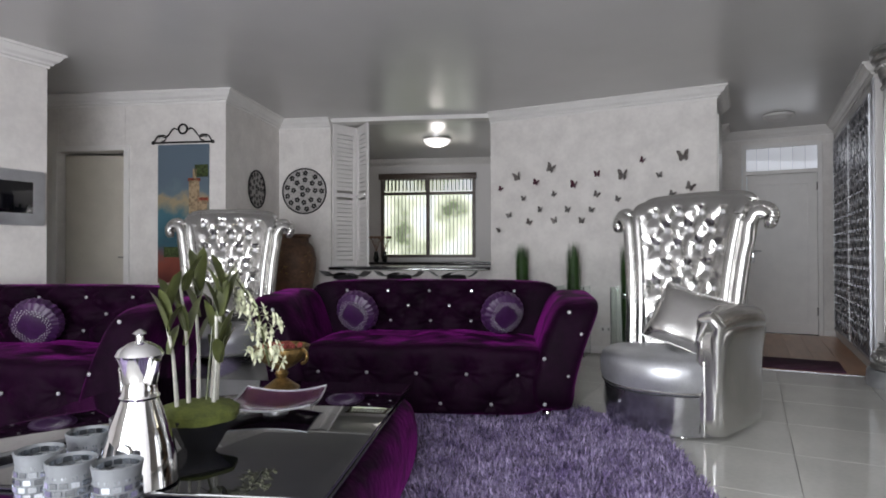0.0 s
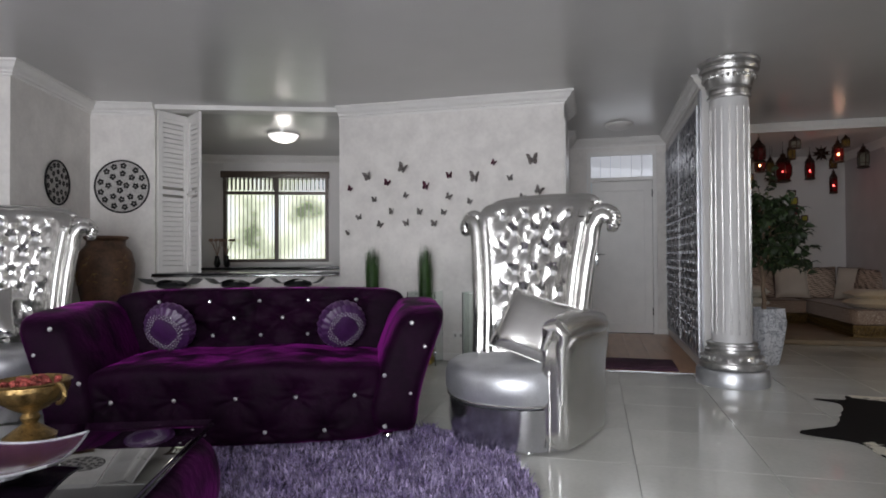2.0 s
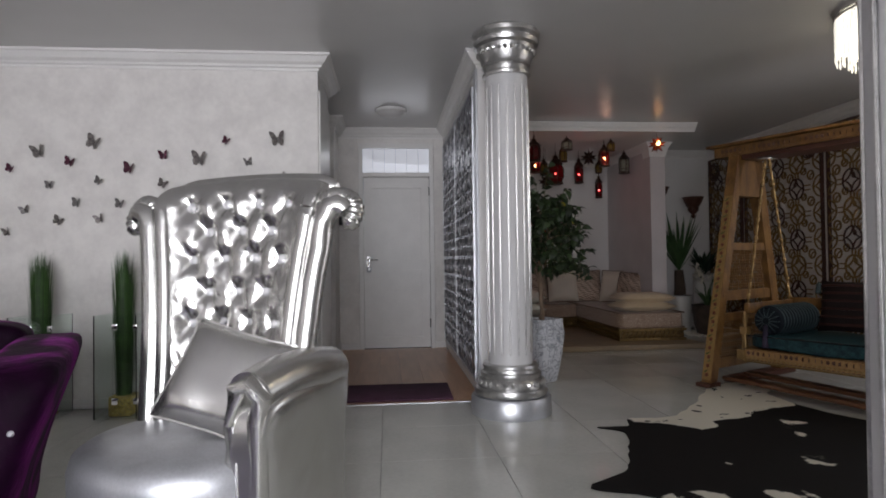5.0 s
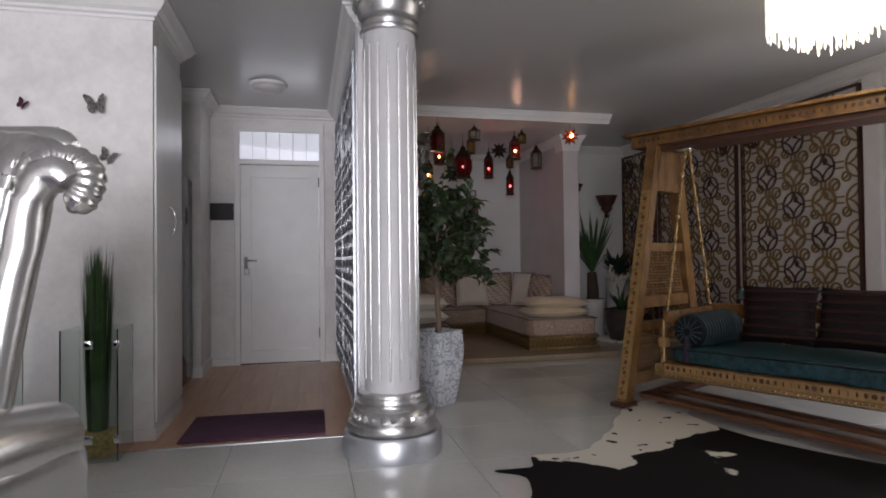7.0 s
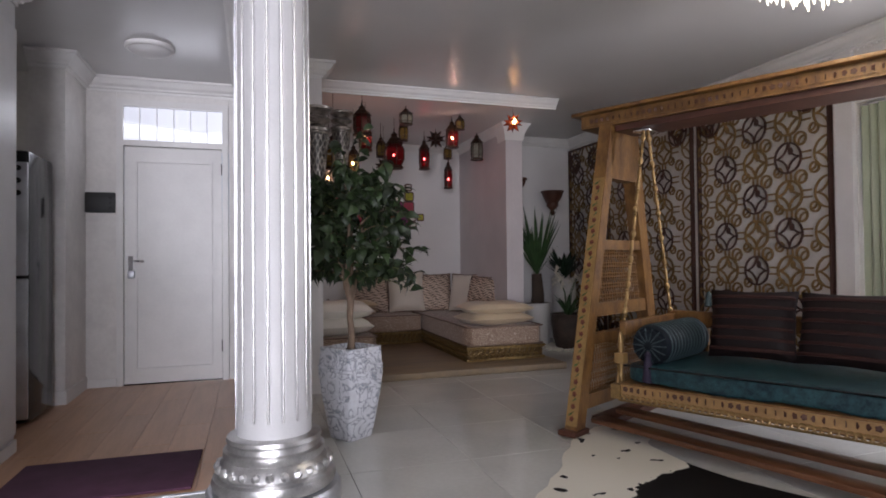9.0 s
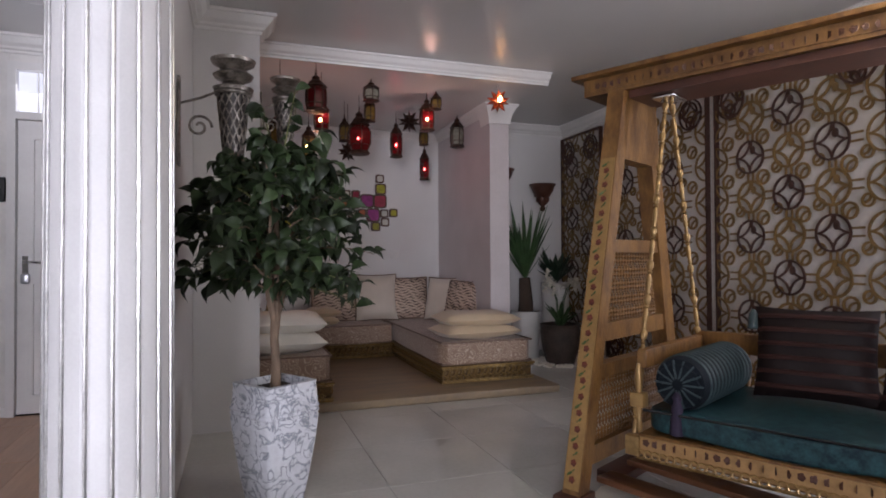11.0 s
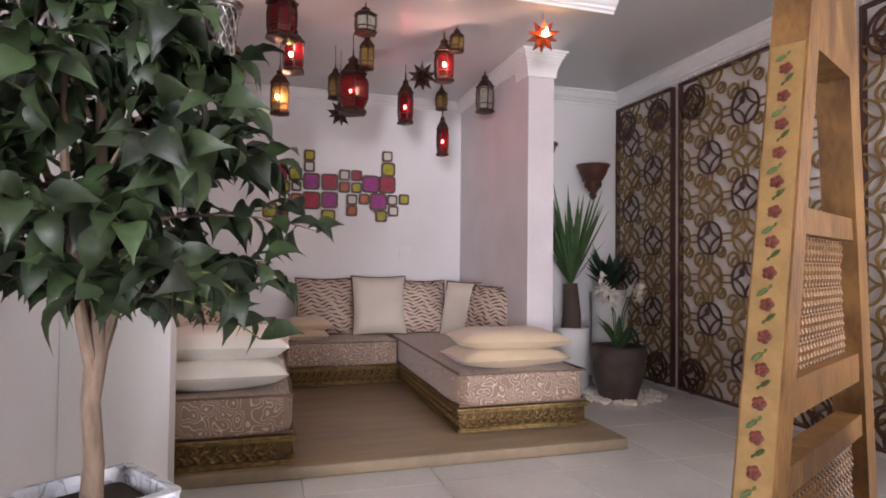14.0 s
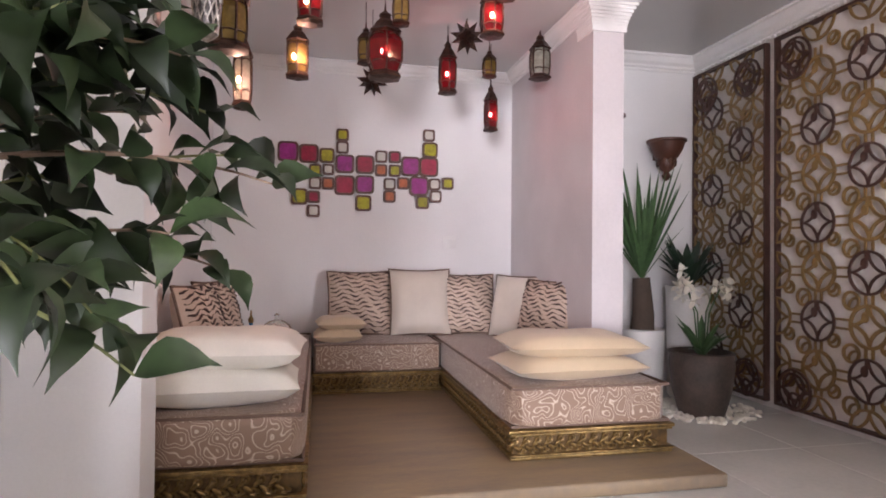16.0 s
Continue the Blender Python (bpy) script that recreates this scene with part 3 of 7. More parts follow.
LM = (LATTICE, LATTICE_DARK)
LL = "bronze and dark brown ring lattice panel on the wall"
lattice_panel("ring_lattice", LL, 6.099, 7.11, 8.47, 0.04, 2.47, (7.468, 7.793, 8.118), 0, -1, LM, LATTICE_DARK)
lattice_panel("ring_lattice", LL, 6.099, 8.55, 9.98, 0.04, 2.47, (8.95, 9.292, 9.632), 0, 1, LM, LATTICE_DARK)
lattice_panel("ring_lattice", LL, 6.099, 10.06, 10.86, 0.04, 2.47, (10.30, 10.62), 0, 1, LM, LATTICE_DARK)
SCREEN_DARK = material("screen_backing", (0.045, 0.043, 0.05), 0.6, 0.0, var=0.2, scale=4, bump=0.05)
RING_SILVER = material("screen_silver", (0.40, 0.40, 0.43), 0.34, 0.85, var=0.2, bump=0.05)
for y0 in (6.98, 8.22):
    lattice_panel("ring_screen", "silver ring lattice screen over a dark backing", 1.959, y0, y0 + 1.22, 0.10, 2.40, [y0 + 0.16 + 0.18 * i for i in range(6)], 0, 0, (RING_SILVER, RING_SILVER), SILVER_PAINT, SCREEN_DARK, 0.012, 0.079, 0.013, (0.26, 0.18, 12), False, False)
struct("trim_screen_post", box(bmesh.new(), 1.945, 1.9585, 6.85, 6.97, 0, 2.5), SILVER_PAINT, "silver-grey trim at the screen's end", "trim")

# big side window by the swing
wn_ = thing("window_side", pose(0, 0, 0), "tall side window with pale drapes", "window")
wn_["kind"] = "structure"
wf = bmesh.new()
for a in ((3.8, 3.86, 0.1, 2.12), (6.87, 6.928, 0.1, 2.12), (5.33, 5.39, 0.1, 2.12), (3.86, 6.87, 2.06, 2.12), (3.86, 6.87, 0.1, 0.16)):
    box(wf, 6.18, 6.24, *a)
part("window_frame", wf, WHITE_GLOSS, wn_, smooth=False)
struct("trim_window_jamb", box(bmesh.new(), 6.06, 6.098, 6.935, 7.07, 0, 2.5), WHITE_GLOSS, "white window jamb", "trim")
DRAPE = material("pale_green_drape", (0.46, 0.50, 0.36), 0.8, var=0.1, scale=3, fine=120, bump=0.2, sheen=0.3)
cu = thing("curtain", pose(6.14, 0, 0), "pale green curtain hanging at the side window", "curtain")
part("cloth", sheet(lambda u, v: (0.018 * math.sin(u * 75) + 0.006 * math.sin(u * 31), 6.2 + 0.72 * u, 0.12 + 1.98 * v), 90, 6), DRAPE, cu)
cr = tube([(0, 3.85, 2.105), (0, 6.92, 2.105)], 0.008)
part("rail", cr, WHITE_GLOSS, cu)

# ---- kitchen behind the serving hatch ----
head = struct("trim_hatch_header", box(bmesh.new(), -1.87, 0.0, -0.01, 0.17, TOP - 0.05, TOP - 0.002, KM), CORNICE, "thin white header over the hatch", "trim")
top_t = thing("counter_top", KM, "glossy black serving counter top", "counter top")
part("slab", rbox(-1.86, -0.005, -0.12, 0.5, 0.845, 0.88, 0.006), BLACK, top_t)
part("edge_band", rbox(-1.86, -0.005, -0.126, -0.1205, 0.85, 0.858, 0.002), CHROME, top_t, "thin bright edge strip")
sh = thing("folding_shutter", KM, "white louvred folding shutter, folded open at the hatch", "shutter")


def shutter_leaf(m):
    lf = bmesh.new()
    for a in ((0, 0.05, 0, 1.68), (0.31, 0.36, 0, 1.68), (0.05, 0.31, 0, 0.07), (0.05, 0.31, 1.61, 1.68), (0.05, 0.31, 0.82, 0.87)):
        box(lf, a[0], a[1], -0.014, 0.014, a[2], a[3], m)
    ob = part("leaf", lf, WHITE_GLOSS, sh, smooth=False)
    for i in range(30):
        z = 0.10 + i * 0.0515
        if not 0.79 < z < 0.9:
            part("louvre", box(bmesh.new(), 0.05, 0.31, -0.022, 0.022, -0.003, 0.003, m @ pose(0, 0, z, 84)), WHITE_GLOSS, ob, smooth=False)
    part("knob", ball(0.014, m @ pose(0.33, -0.03, 0.84)), CHROME, ob)


shutter_leaf(pose(-1.855, 0.03, 0.885, 0, 0, 55))
shutter_leaf(pose(-1.640, 0.33, 0.885, 0, 0, -55))


STOOL = material("black_moulded_seat", (0.015, 0.015, 0.017), 0.5, bump=0.05)


def bar_stool(x, y):
    s = thing("bar_stool", KM @ pose(x, y, 0), "black curved-seat bar stool at the serving counter", "bar stool", "bar stools")
    part("seat", sheet(lambda u, v: ((u - 0.5) * 0.50, (v - 0.5) * 0.36, 0.80 + 0.034 * math.cos((u - 0.5) * 9.5) + 0.13 * abs(u - 0.5) ** 1.4 - 0.02 * v), 20, 10), STOOL, s, "black moulded saddle seat")
    part("seat_underside", lathe([(0.03, 0.73), (0.10, 0.745), (0.14, 0.765), (0.12, 0.80)], 24), STOOL, s)
    part("post", lathe([(0.025, 0.03), (0.025, 0.45), (0.018, 0.46), (0.018, 0.745)], 16), CHROME, s)
    part("foot_plate", lathe([(0.2, 0), (0.2, 0.01), (0.06, 0.03), (0.025, 0.034)], 28), CHROME, s)
    part("foot_ring", torus_bm(0.13, 0.008, 24, 6, pose(0, -0.1, 0.28)), CHROME, s)


for x in (-1.58, -0.98, -0.38):
    bar_stool(x, -0.36)

kw = thing("window_kitchen", KM, "dark-framed sliding kitchen window with vertical bars", "window")
kw["kind"] = "structure"
WBROWN = material("dark_window_frame", (0.10, 0.07, 0.055), 0.4, var=0.1, bump=0.05)
kf = bmesh.new()
for a in ((-2.0, -1.95, 0.97, 2.36), (-0.45, -0.40, 0.97, 2.36), (-1.95, -0.45, 0.97, 1.02), (-1.95, -0.45, 2.31, 2.36), (-1.23, -1.17, 1.02, 2.31), (-1.95, -0.45, 2.02, 2.07)):
    box(kf, a[0], a[1], 3.08, 3.16, a[2], a[3])
part("window_frame", kf, WBROWN, kw, smooth=False)
for i in range(24):
    part("bar", box(bmesh.new(), -1.92 + i * 0.063, -1.908 + i * 0.063, 3.20, 3.212, 1.0, 2.34), WHITE_GLOSS, kw, smooth=False)
part("window_sill", box(bmesh.new(), -2.05, -0.35, 3.04, 3.098, 0.93, 0.968), WHITE_GLOSS, kw, smooth=False)
pel = thing("roller_blind", KM, "brown slatted blind pelmet over the kitchen window", "blind")
part("pelmet", rbox(-2.02, -0.38, 2.99, 3.07, 2.27, 2.37, 0.008), WBROWN, pel)
for i in range(26):
    part("slat", box(bmesh.new(), -1.99 + i * 0.0625, -1.965 + i * 0.0625, 3.02, 3.024, 2.08, 2.27, None), WBROWN, pel, smooth=False)
# the garden behind the kitchen window: a plain glowing backdrop of distance
gm = bpy.data.materials.new("garden_distance")
gm.use_nodes = True
gn, gl = gm.node_tree.nodes, gm.node_tree.links
gn.remove(gn["Principled BSDF"])
em, nz, rp, tc = gn.new("ShaderNodeEmission"), gn.new("ShaderNodeTexNoise"), gn.new("ShaderNodeValToRGB"), gn.new("ShaderNodeTexCoord")
gl.new(tc.outputs["Object"], nz.inputs["Vector"])
nz.inputs["Scale"].default_value, nz.inputs["Detail"].default_value = 1.3, 6
rp.color_ramp.elements[0].position, rp.color_ramp.elements[0].color = 0.34, (0.16, 0.20, 0.12, 1)
rp.color_ramp.elements[1].position, rp.color_ramp.elements[1].color = 0.62, (0.85, 0.93, 1.0, 1)
e = rp.color_ramp.elements.new(0.48)
e.color = (0.78, 0.86, 0.66, 1)
gl.new(nz.outputs["Fac"], rp.inputs["Fac"])
gl.new(rp.outputs["Color"], em.inputs["Color"])
em.inputs["Strength"].default_value = 2.9
gl.new(em.outputs[0], gn["Material Output"].inputs["Surface"])
struct("backdrop", box(bmesh.new(), -4.5, 3.0, 6.0, 6.02, -0.5, 4.5, KM), gm, "bright garden beyond the kitchen window", "backdrop")

kl = thing("kitchen_lamp", pose(-2.78, 7.95, TOP), "lit white glass dome lamp on the kitchen ceiling", "ceiling lamp")
part("rim", lathe([(0.19, -0.035), (0.2, -0.025), (0.2, 0)], 32), CHROME, kl)
part("dome", lathe([(0.02, -0.12), (0.09, -0.112), (0.15, -0.085), (0.185, -0.036)], 32), material("lit_dome", (1.0, 0.98, 0.95), 0.3, var=0.02, bump=0, emit=2.6), kl, "glowing frosted dome")
bulb("kitchen_bulb", -2.78, 7.95, 2.40, 10, (1.0, 0.97, 0.92), 0.1)
kc = thing("kitchen_counter", KM, "dark kitchen counter along the window wall", "counter")
part("cabinet", rbox(-2.48, 1.6, 2.55, 3.07, 0.0, 0.86, 0.01), WHITE_GLOSS, kc)
part("worktop", rbox(-2.49, 1.6, 2.5, 3.075, 0.862, 0.9, 0.006), BLACK, kc, "black worktop")
for i, x in enumerate((-2.0, -1.86)):
    vz = thing("flower_vase", KM @ pose(x, 2.75, 0.902), "small vase of dried flowers on the kitchen worktop", "vase")
    part("vase", lathe([(0.03, 0), (0.05, 0.05), (0.03, 0.14), (0.035, 0.17)], 14), BLACK, vz)
    st = bmesh.new()
    for j in range(9):
        a = j * 0.7
        tube([(0, 0, 0.16), (0.05 * math.cos(a), 0.05 * math.sin(a), 0.3), (0.1 * math.cos(a), 0.1 * math.sin(a), 0.4)], 0.003, 4, st)
        ball(0.022, pose(0.1 * math.cos(a), 0.1 * math.sin(a), 0.4), st, 6, 4)
    part("stems", st, material("dried_flowers", (0.35, 0.22, 0.16), 0.8), vz)

# ---- living room ----
RUG_M = pose(0.05, 3.45, 0, 0, 0, 20)
rug = thing("shag_rug", RUG_M, "deep-pile purple and lilac shag rug on the tiles", "rug")
part("backing", prism([(-3.0, -2.2), (0.70, -2.2), (0.78, -2.1), (0.80, 0.5), (0.72, 0.9), (0.4, 1.12), (-3.0, 1.15)], 0.0, 0.012), RUGM, rug)
rs = np.random.RandomState(5)


def shag(n, x0, x1, y0, y1):
    px, py = rs.uniform(x0, x1, n), rs.uniform(y0, y1, n)
    keep = ~((px > 0.45) & (py > 0.6) & ((px - 0.45) ** 2 + (py - 0.6) ** 2 > 0.33 ** 2))
    px, py = px[keep], py[keep]
    n = len(px)
    a, t, ln = rs.uniform(0, 2 * np.pi, n), rs.uniform(0.2, 1.0, n), rs.uniform(0.028, 0.055, n)
    dx, dy, dz = np.cos(a) * t * ln, np.sin(a) * t * ln, ln * np.sqrt(np.maximum(0.15, 1 - t * t)) * 0.8
    w = 0.0035
    ox, oy = -np.sin(a) * w, np.cos(a) * w
    z = np.full(n, 0.010)
    co = np.stack([np.stack([px - ox, py - oy, z], 1), np.stack([px + ox, py + oy, z], 1), np.stack([px + dx + ox * 0.7, py + dy + oy * 0.7, z + dz], 1), np.stack([px + dx - ox * 0.7, py + dy - oy * 0.7, z + dz], 1)], 1).reshape(-1, 3)
    me = bpy.data.meshes.new("pile")
    me.from_pydata(co.tolist(), [], np.arange(4 * n).reshape(-1, 4).tolist())
    me.materials.append(RUGM)
    return me


pile = new("shag", shag(70000, -1.6, 0.80, -2.2, 1.12))
pile.parent = rug
tagged(pile, kind="stuff")


def dimples(buttons, depth, rad):
    """A pull inwards at the buttons, with folds between near ones."""
    def f(a, b):
        d = 0
        for x, z in buttons:
            r2 = ((a - x) ** 2 + (b - z) ** 2) / rad ** 2
            if r2 < 9:
                d += math.exp(-r2) * depth
                t = math.atan2(b - z, a - x)
                d += (0.20 * math.cos(4 * t + math.pi) + 0.17 * math.cos(9 * t + 5 * x)) * depth * math.exp(-r2 / 2.6) * min(1, r2)
        return d
    return f


def crystal(parent, p, n=(0, -1, 0), r=0.0115):
    q = Vector(n).to_track_quat("Z", "Y").to_matrix().to_4x4()
    part("button", lathe([(r * 0.45, 0.012), (r, 0.003), (r * 0.8, -0.006)][::-1], 8, Matrix.Translation(p) @ q), CRYSTAL, parent, "", False)


def sofa(name, m, label, cushions):
    s = thing(name, m, label, "sofa", "tufted velvet sofas")
    fb = [(-0.62 + 0.31 * i, 0.28) for i in range(5)] + [(-0.47 + 0.31 * i, 0.10) for i in range(4)]
    fd = dimples(fb, 0.036, 0.06)

    def seat_f(q):
        if q.y < -0.2:
            q = Vector((q.x, q.y + fd(q.x, q.z + 0.23) - 0.03 * (1 - (q.x / 0.8) ** 2), q.z))
        if q.z > 0.1:
            q.z += 0.025 * (1 - (q.x / 0.8) ** 2) + 0.008 * math.sin(q.x * 9)
        return q
    se = part("seat", sbox(0.80, 0.38, 0.21, 9, 100, seat_f, pose(0, 0.40, 0.23)), VELVET, s)
    for x, z in fb:
        crystal(se, (x, 0.012 - 0.0, z))
    bb = [(-0.6 + 0.29 * i, 0.74) for i in range(5)] + [(-0.46 + 0.29 * i, 0.63) for i in range(4)] + [(-0.3 + 0.29 * i, 0.52) for i in range(3)]
    bd = dimples(bb, 0.05, 0.062)

    def back_f(q):
        y = q.y + 0.10 * (q.z + 0.2)
        if q.y < -0.05:
            y += bd(q.x, q.z + 0.56)
        return Vector((q.x * (1 + 0.22 * (q.z + 0.2)), y, q.z - 0.03 * (q.x / 0.85) ** 2 * max(0, q.z)))
    ba = part("backrest", sbox(0.86, 0.13, 0.26, 8, 100, back_f, pose(0, 0.86, 0.56)), VELVET, s)
    for x, z in bb:
        crystal(ba, (x * (1 + 0.22 * (z - 0.36)), 0.755 + 0.10 * (z - 0.36), z))
    for sg in (-1, 1):
        def arm_f(q, sg=sg):
            h = (q.z + 0.35) / 0.7
            return Vector((q.x + sg * (0.24 * max(0, h - 0.2) ** 1.3), q.y + 0.05 * max(0, h) * (1 if q.y < 0 else 0.3), q.z - 0.10 * max(0, h) ** 2 * max(0, 0.35 - q.y) * 0.4))
        ar = part("arm", sbox(0.145, 0.47, 0.36, 6, 16, arm_f, pose(sg * 0.83, 0.46, 0.40)), VELVET, s)
        for x, z in ((0.93, 0.66), (1.0, 0.53), (0.78, 0.38), (0.92, 0.28), (0.78, 0.11)):
            hh = (z - 0.05) / 0.7
            crystal(ar, (sg * x, -0.005 + 0.05 * hh + 0.004, z), r=0.0125)
    for x in (-0.8, 0.8):
        for y in (0.1, 0.85):
            part("foot", lathe([(0.03, 0), (0.035, 0.03), (0.03, 0.05)], 12, pose(x, y, 0)), CHROME, s)
    for x, rz in cushions:
        c = thing("round_cushion", m @ pose(x, 0.60, 0.60, 18, 0, rz), "round pleated purple satin cushion on the sofa", "cushion", "round cushions")
        part("face", lathe([(0.004, -0.030), (0.02, -0.034), (0.05, -0.062), (0.085, -0.078), (0.12, -0.068), (0.148, -0.03), (0.155, 0), (0.145, 0.04), (0.1, 0.07), (0.004, 0.075)], 96, pose(0, 0, 0, -90) @ pose(0, 0, 0, 180), wave=lambda a, z: 1 + 0.03 * math.cos(24 * a + 2 * math.sin(3 * a))), CUSHION, c)
        bd_ = bmesh.new()
        for k in range(28):
            a = 2 * math.pi * k / 28
            for rr in (0.086, 0.098, 0.110):
                rr += 0.006 * math.sin(k * 5.3)
                ball(0.0042, pose(rr * math.cos(a + rr * 9), -0.077, rr * math.sin(a + rr * 9)), bd_, 5, 4)
        tagged(part("beads", bd_, CRYSTAL, c, "ring of glass beads"), kind="stuff")
        part("button", lathe([(0.018, 0), (0.014, 0.01)], 10, pose(0, -0.032, 0, 90)), VELVET, c)
    return s


CUSHION = material("purple_satin", (0.050, 0.011, 0.070), 0.40, var=0.2, scale=8, fine=60, bump=0.1, sheen=0.25, tint=(0.5, 0.2, 0.6))
sofa("sofa", pose(-0.80, 3.93, 0.012, 0, 0, 21), "deep purple button-tufted velvet sofa with crystal studs", [(-0.52, -12), (0.52, 24)])
sofa("sofa", pose(-2.82, 2.36, 0.0, 0, 0, 27), "deep purple button-tufted velvet sofa beside the coffee table", [(0.10, 8)])


def throne(m, arm_side, rz_pillow):
    c = thing("throne_chair", m, "silver tufted high-back throne chair with one scrolled arm", "armchair", "silver throne chairs")

    part("base", lathe([(0.35, 0.016), (0.372, 0.022), (0.388, 0.12), (0.386, 0.24), (0.368, 0.256)], 56, wave=lambda a, z: 1 + 0.004 * math.sin(11 * a + 9 * z)), SILVER_DARK, c, "mirror-bright silver base")
    part("seat", lathe([(0.34, 0.258), (0.388, 0.264), (0.404, 0.295), (0.407, 0.375), (0.394, 0.418), (0.36, 0.442), (0.2, 0.454), (0.01, 0.458)], 56), SILVER_PAINT, c, "satin silver seat cushion")
    part("piping", torus_bm(0.391, 0.006, 48, 6, pose(0, 0, 0.260)), SILVER, c)
    rows = [(0.90, 4, 0.62), (0.80, 3, 0.42), (0.70, 4, 0.62), (0.58, 3, 0.42), (0.47, 4, 0.62), (0.35, 3, 0.42), (0.24, 4, 0.6)]
    bt = [((i / (n - 1) * 2 - 1) * w, v) for v, n, w in rows for i in range(n)]

    def shape(u, v, dy):
        w = 0.272 + 0.032 * v + 0.080 * v ** 3
        y = 0.24 + 0.10 * v - 0.10 * u * u * (1 - 0.3 * v)
        z = 0.30 + 1.10 * v - 0.03 * u * u * v
        if v > 0.9:
            y += 6.0 * (v - 0.9) ** 2
        return Vector((u * w, y + dy, z))

    def back_f(q):
        u, v = q.x, (q.z + 1) / 2
        d = 0
        if q.y < 0:
            for a, b in bt:
                ru, rv = (u - a) * 0.39, (v - b) * 1.10
                r2 = (ru * ru + rv * rv) / 0.05 ** 2
                if r2 < 8:
                    t = math.atan2(rv, ru)
                    d += 0.034 * math.exp(-r2 * 1.25) + 0.006 * math.exp(-r2 / 2.4) * math.cos(4 * t + math.pi) * min(1, r2) + 0.004 * math.exp(-r2 / 1.6) * math.cos(9 * t + 7 * a) * min(1, r2)
            d += 0.006 * noise.noise(Vector((u * 5, v * 14, 1.7))) + 0.0035 * noise.noise(Vector((u * 13, v * 34, 4.1)))
            d -= 0.006 * math.sin(u * 17 + 3 * v) * math.sin(v * 23) * (1 - u * u)
        return shape(u, v, q.y + d)
    ba = part("backrest", sbox(1.0, 0.075, 1.0, 14, 84, back_f), SILVER, c)
    for a, b in bt:
        crystal(ba, shape(a, b, -0.042), (0, -1, 0.1), 0.020)
    for sg in (-1, 1):
        pts = [shape(sg, v, -0.03) + Vector((sg * 0.045, 0, 0)) for v in [i / 14 * 0.80 for i in range(15)]]
        p0 = pts[-1]
        pts += [p0 + Vector((sg * dx, dy, dz)) for dx, dy, dz in ((0.004, 0.004, 0.04), (0.014, 0.008, 0.075), (0.032, 0.012, 0.10), (0.054, 0.016, 0.108), (0.074, 0.018, 0.10), (0.088, 0.02, 0.084))]
        part("side_roll", tube(pts, 0.04, 16, radii=[0.044] * 17 + [0.044, 0.043, 0.041, 0.034]), SILVER, c)
        inner = [shape(sg * 0.93, v, -0.05) for v in [i / 14 * 0.86 for i in range(15)]]
        q0 = inner[-1]
        inner += [q0 + Vector((sg * dx, dy, dz)) for dx, dy, dz in ((0.003, 0.006, 0.03), (0.008, 0.02, 0.06), (0.016, 0.045, 0.085), (0.024, 0.075, 0.095))]
        part("inner_roll", tube(inner, 0.034, 14, radii=[0.036] * 17 + [0.036, 0.034]), SILVER, c)
        e = p0 + Vector((sg * 0.052, 0.045, 0.082))
        arc = [e + Vector((sg * 0.062 * math.cos(a), 0.012 * math.sin(a * 2), 0.062 * math.sin(a))) for a in [radians(160 - 225 * k / 80) for k in range(81)]]
        part("scroll", tube(arc, 0.03, 12, radii=[(0.037 + 0.0025 * math.cos(k * 1.1)) * min(1, 0.45 + k / 14, 0.3 + (80 - k) / 12) for k in range(81)]), SILVER, c, "gathered scroll end")
    part("top_roll", tube([shape(u, 0.985, 0.055) for u in [(i / 8 - 1) * 1.0 for i in range(17)]], 0.05, 14, radii=[0.012, 0.04] + [0.048] * 13 + [0.04, 0.012]), SILVER, c)
    sg = arm_side
    ap = [(sg * 0.335, -0.20, 0.63), (sg * 0.345, -0.05, 0.65), (sg * 0.36, 0.15, 0.65), (sg * 0.355, 0.32, 0.63)]
    ar = part("arm", tube(ap, 0.085, 18, radii=[0.082, 0.088, 0.09, 0.085]), SILVER, c)
    part("arm_panel", sbox(0.075, 0.315, 0.305, 7, 14, lambda q: Vector((q.x + sg * (0.035 * max(0, q.z + 0.02) ** 2 / 0.09 - 0.10 * (q.y - 0.06) ** 2 * (1 if q.y < 0 else 0.4)), q.y, q.z)), pose(sg * 0.338, 0.065, 0.325)), SILVER, ar)
    part("seam", tube([(sg * 0.318, -0.246, 0.03), (sg * 0.322, -0.252, 0.25), (sg * 0.318, -0.246, 0.44)], 0.006, 6), SILVER, ar, "puckered front seam")
    part("arm_front", tube([(sg * 0.305, -0.215, 0.43), (sg * 0.29, -0.22, 0.55), (sg * 0.305, -0.225, 0.66), (sg * 0.355, -0.23, 0.68), (sg * 0.395, -0.225, 0.63), (sg * 0.375, -0.225, 0.57), (sg * 0.375, -0.215, 0.28)], 0.032, 10), SILVER, ar)
    for a in (0.6, 2.2, 3.8, 5.4):
        part("foot", lathe([(0.024, 0), (0.028, 0.008), (0.025, 0.02)], 12, pose(0.31 * math.cos(a), 0.31 * math.sin(a), 0)), CHROME, c)
    pm = m @ pose(0.115 * sg, 0.0, 0.635, -30, sg * 16, rz_pillow)
    pl = thing("silver_pillow", pm, "shiny silver square pillow leaning on the throne chair", "pillow", "silver pillows")
    part("cover", pillow(0.40, 0.38, 0.15), SILVER, pl)
    part("piping", rim(0.40, 0.38, 0.006), SILVER, pl)
    return c


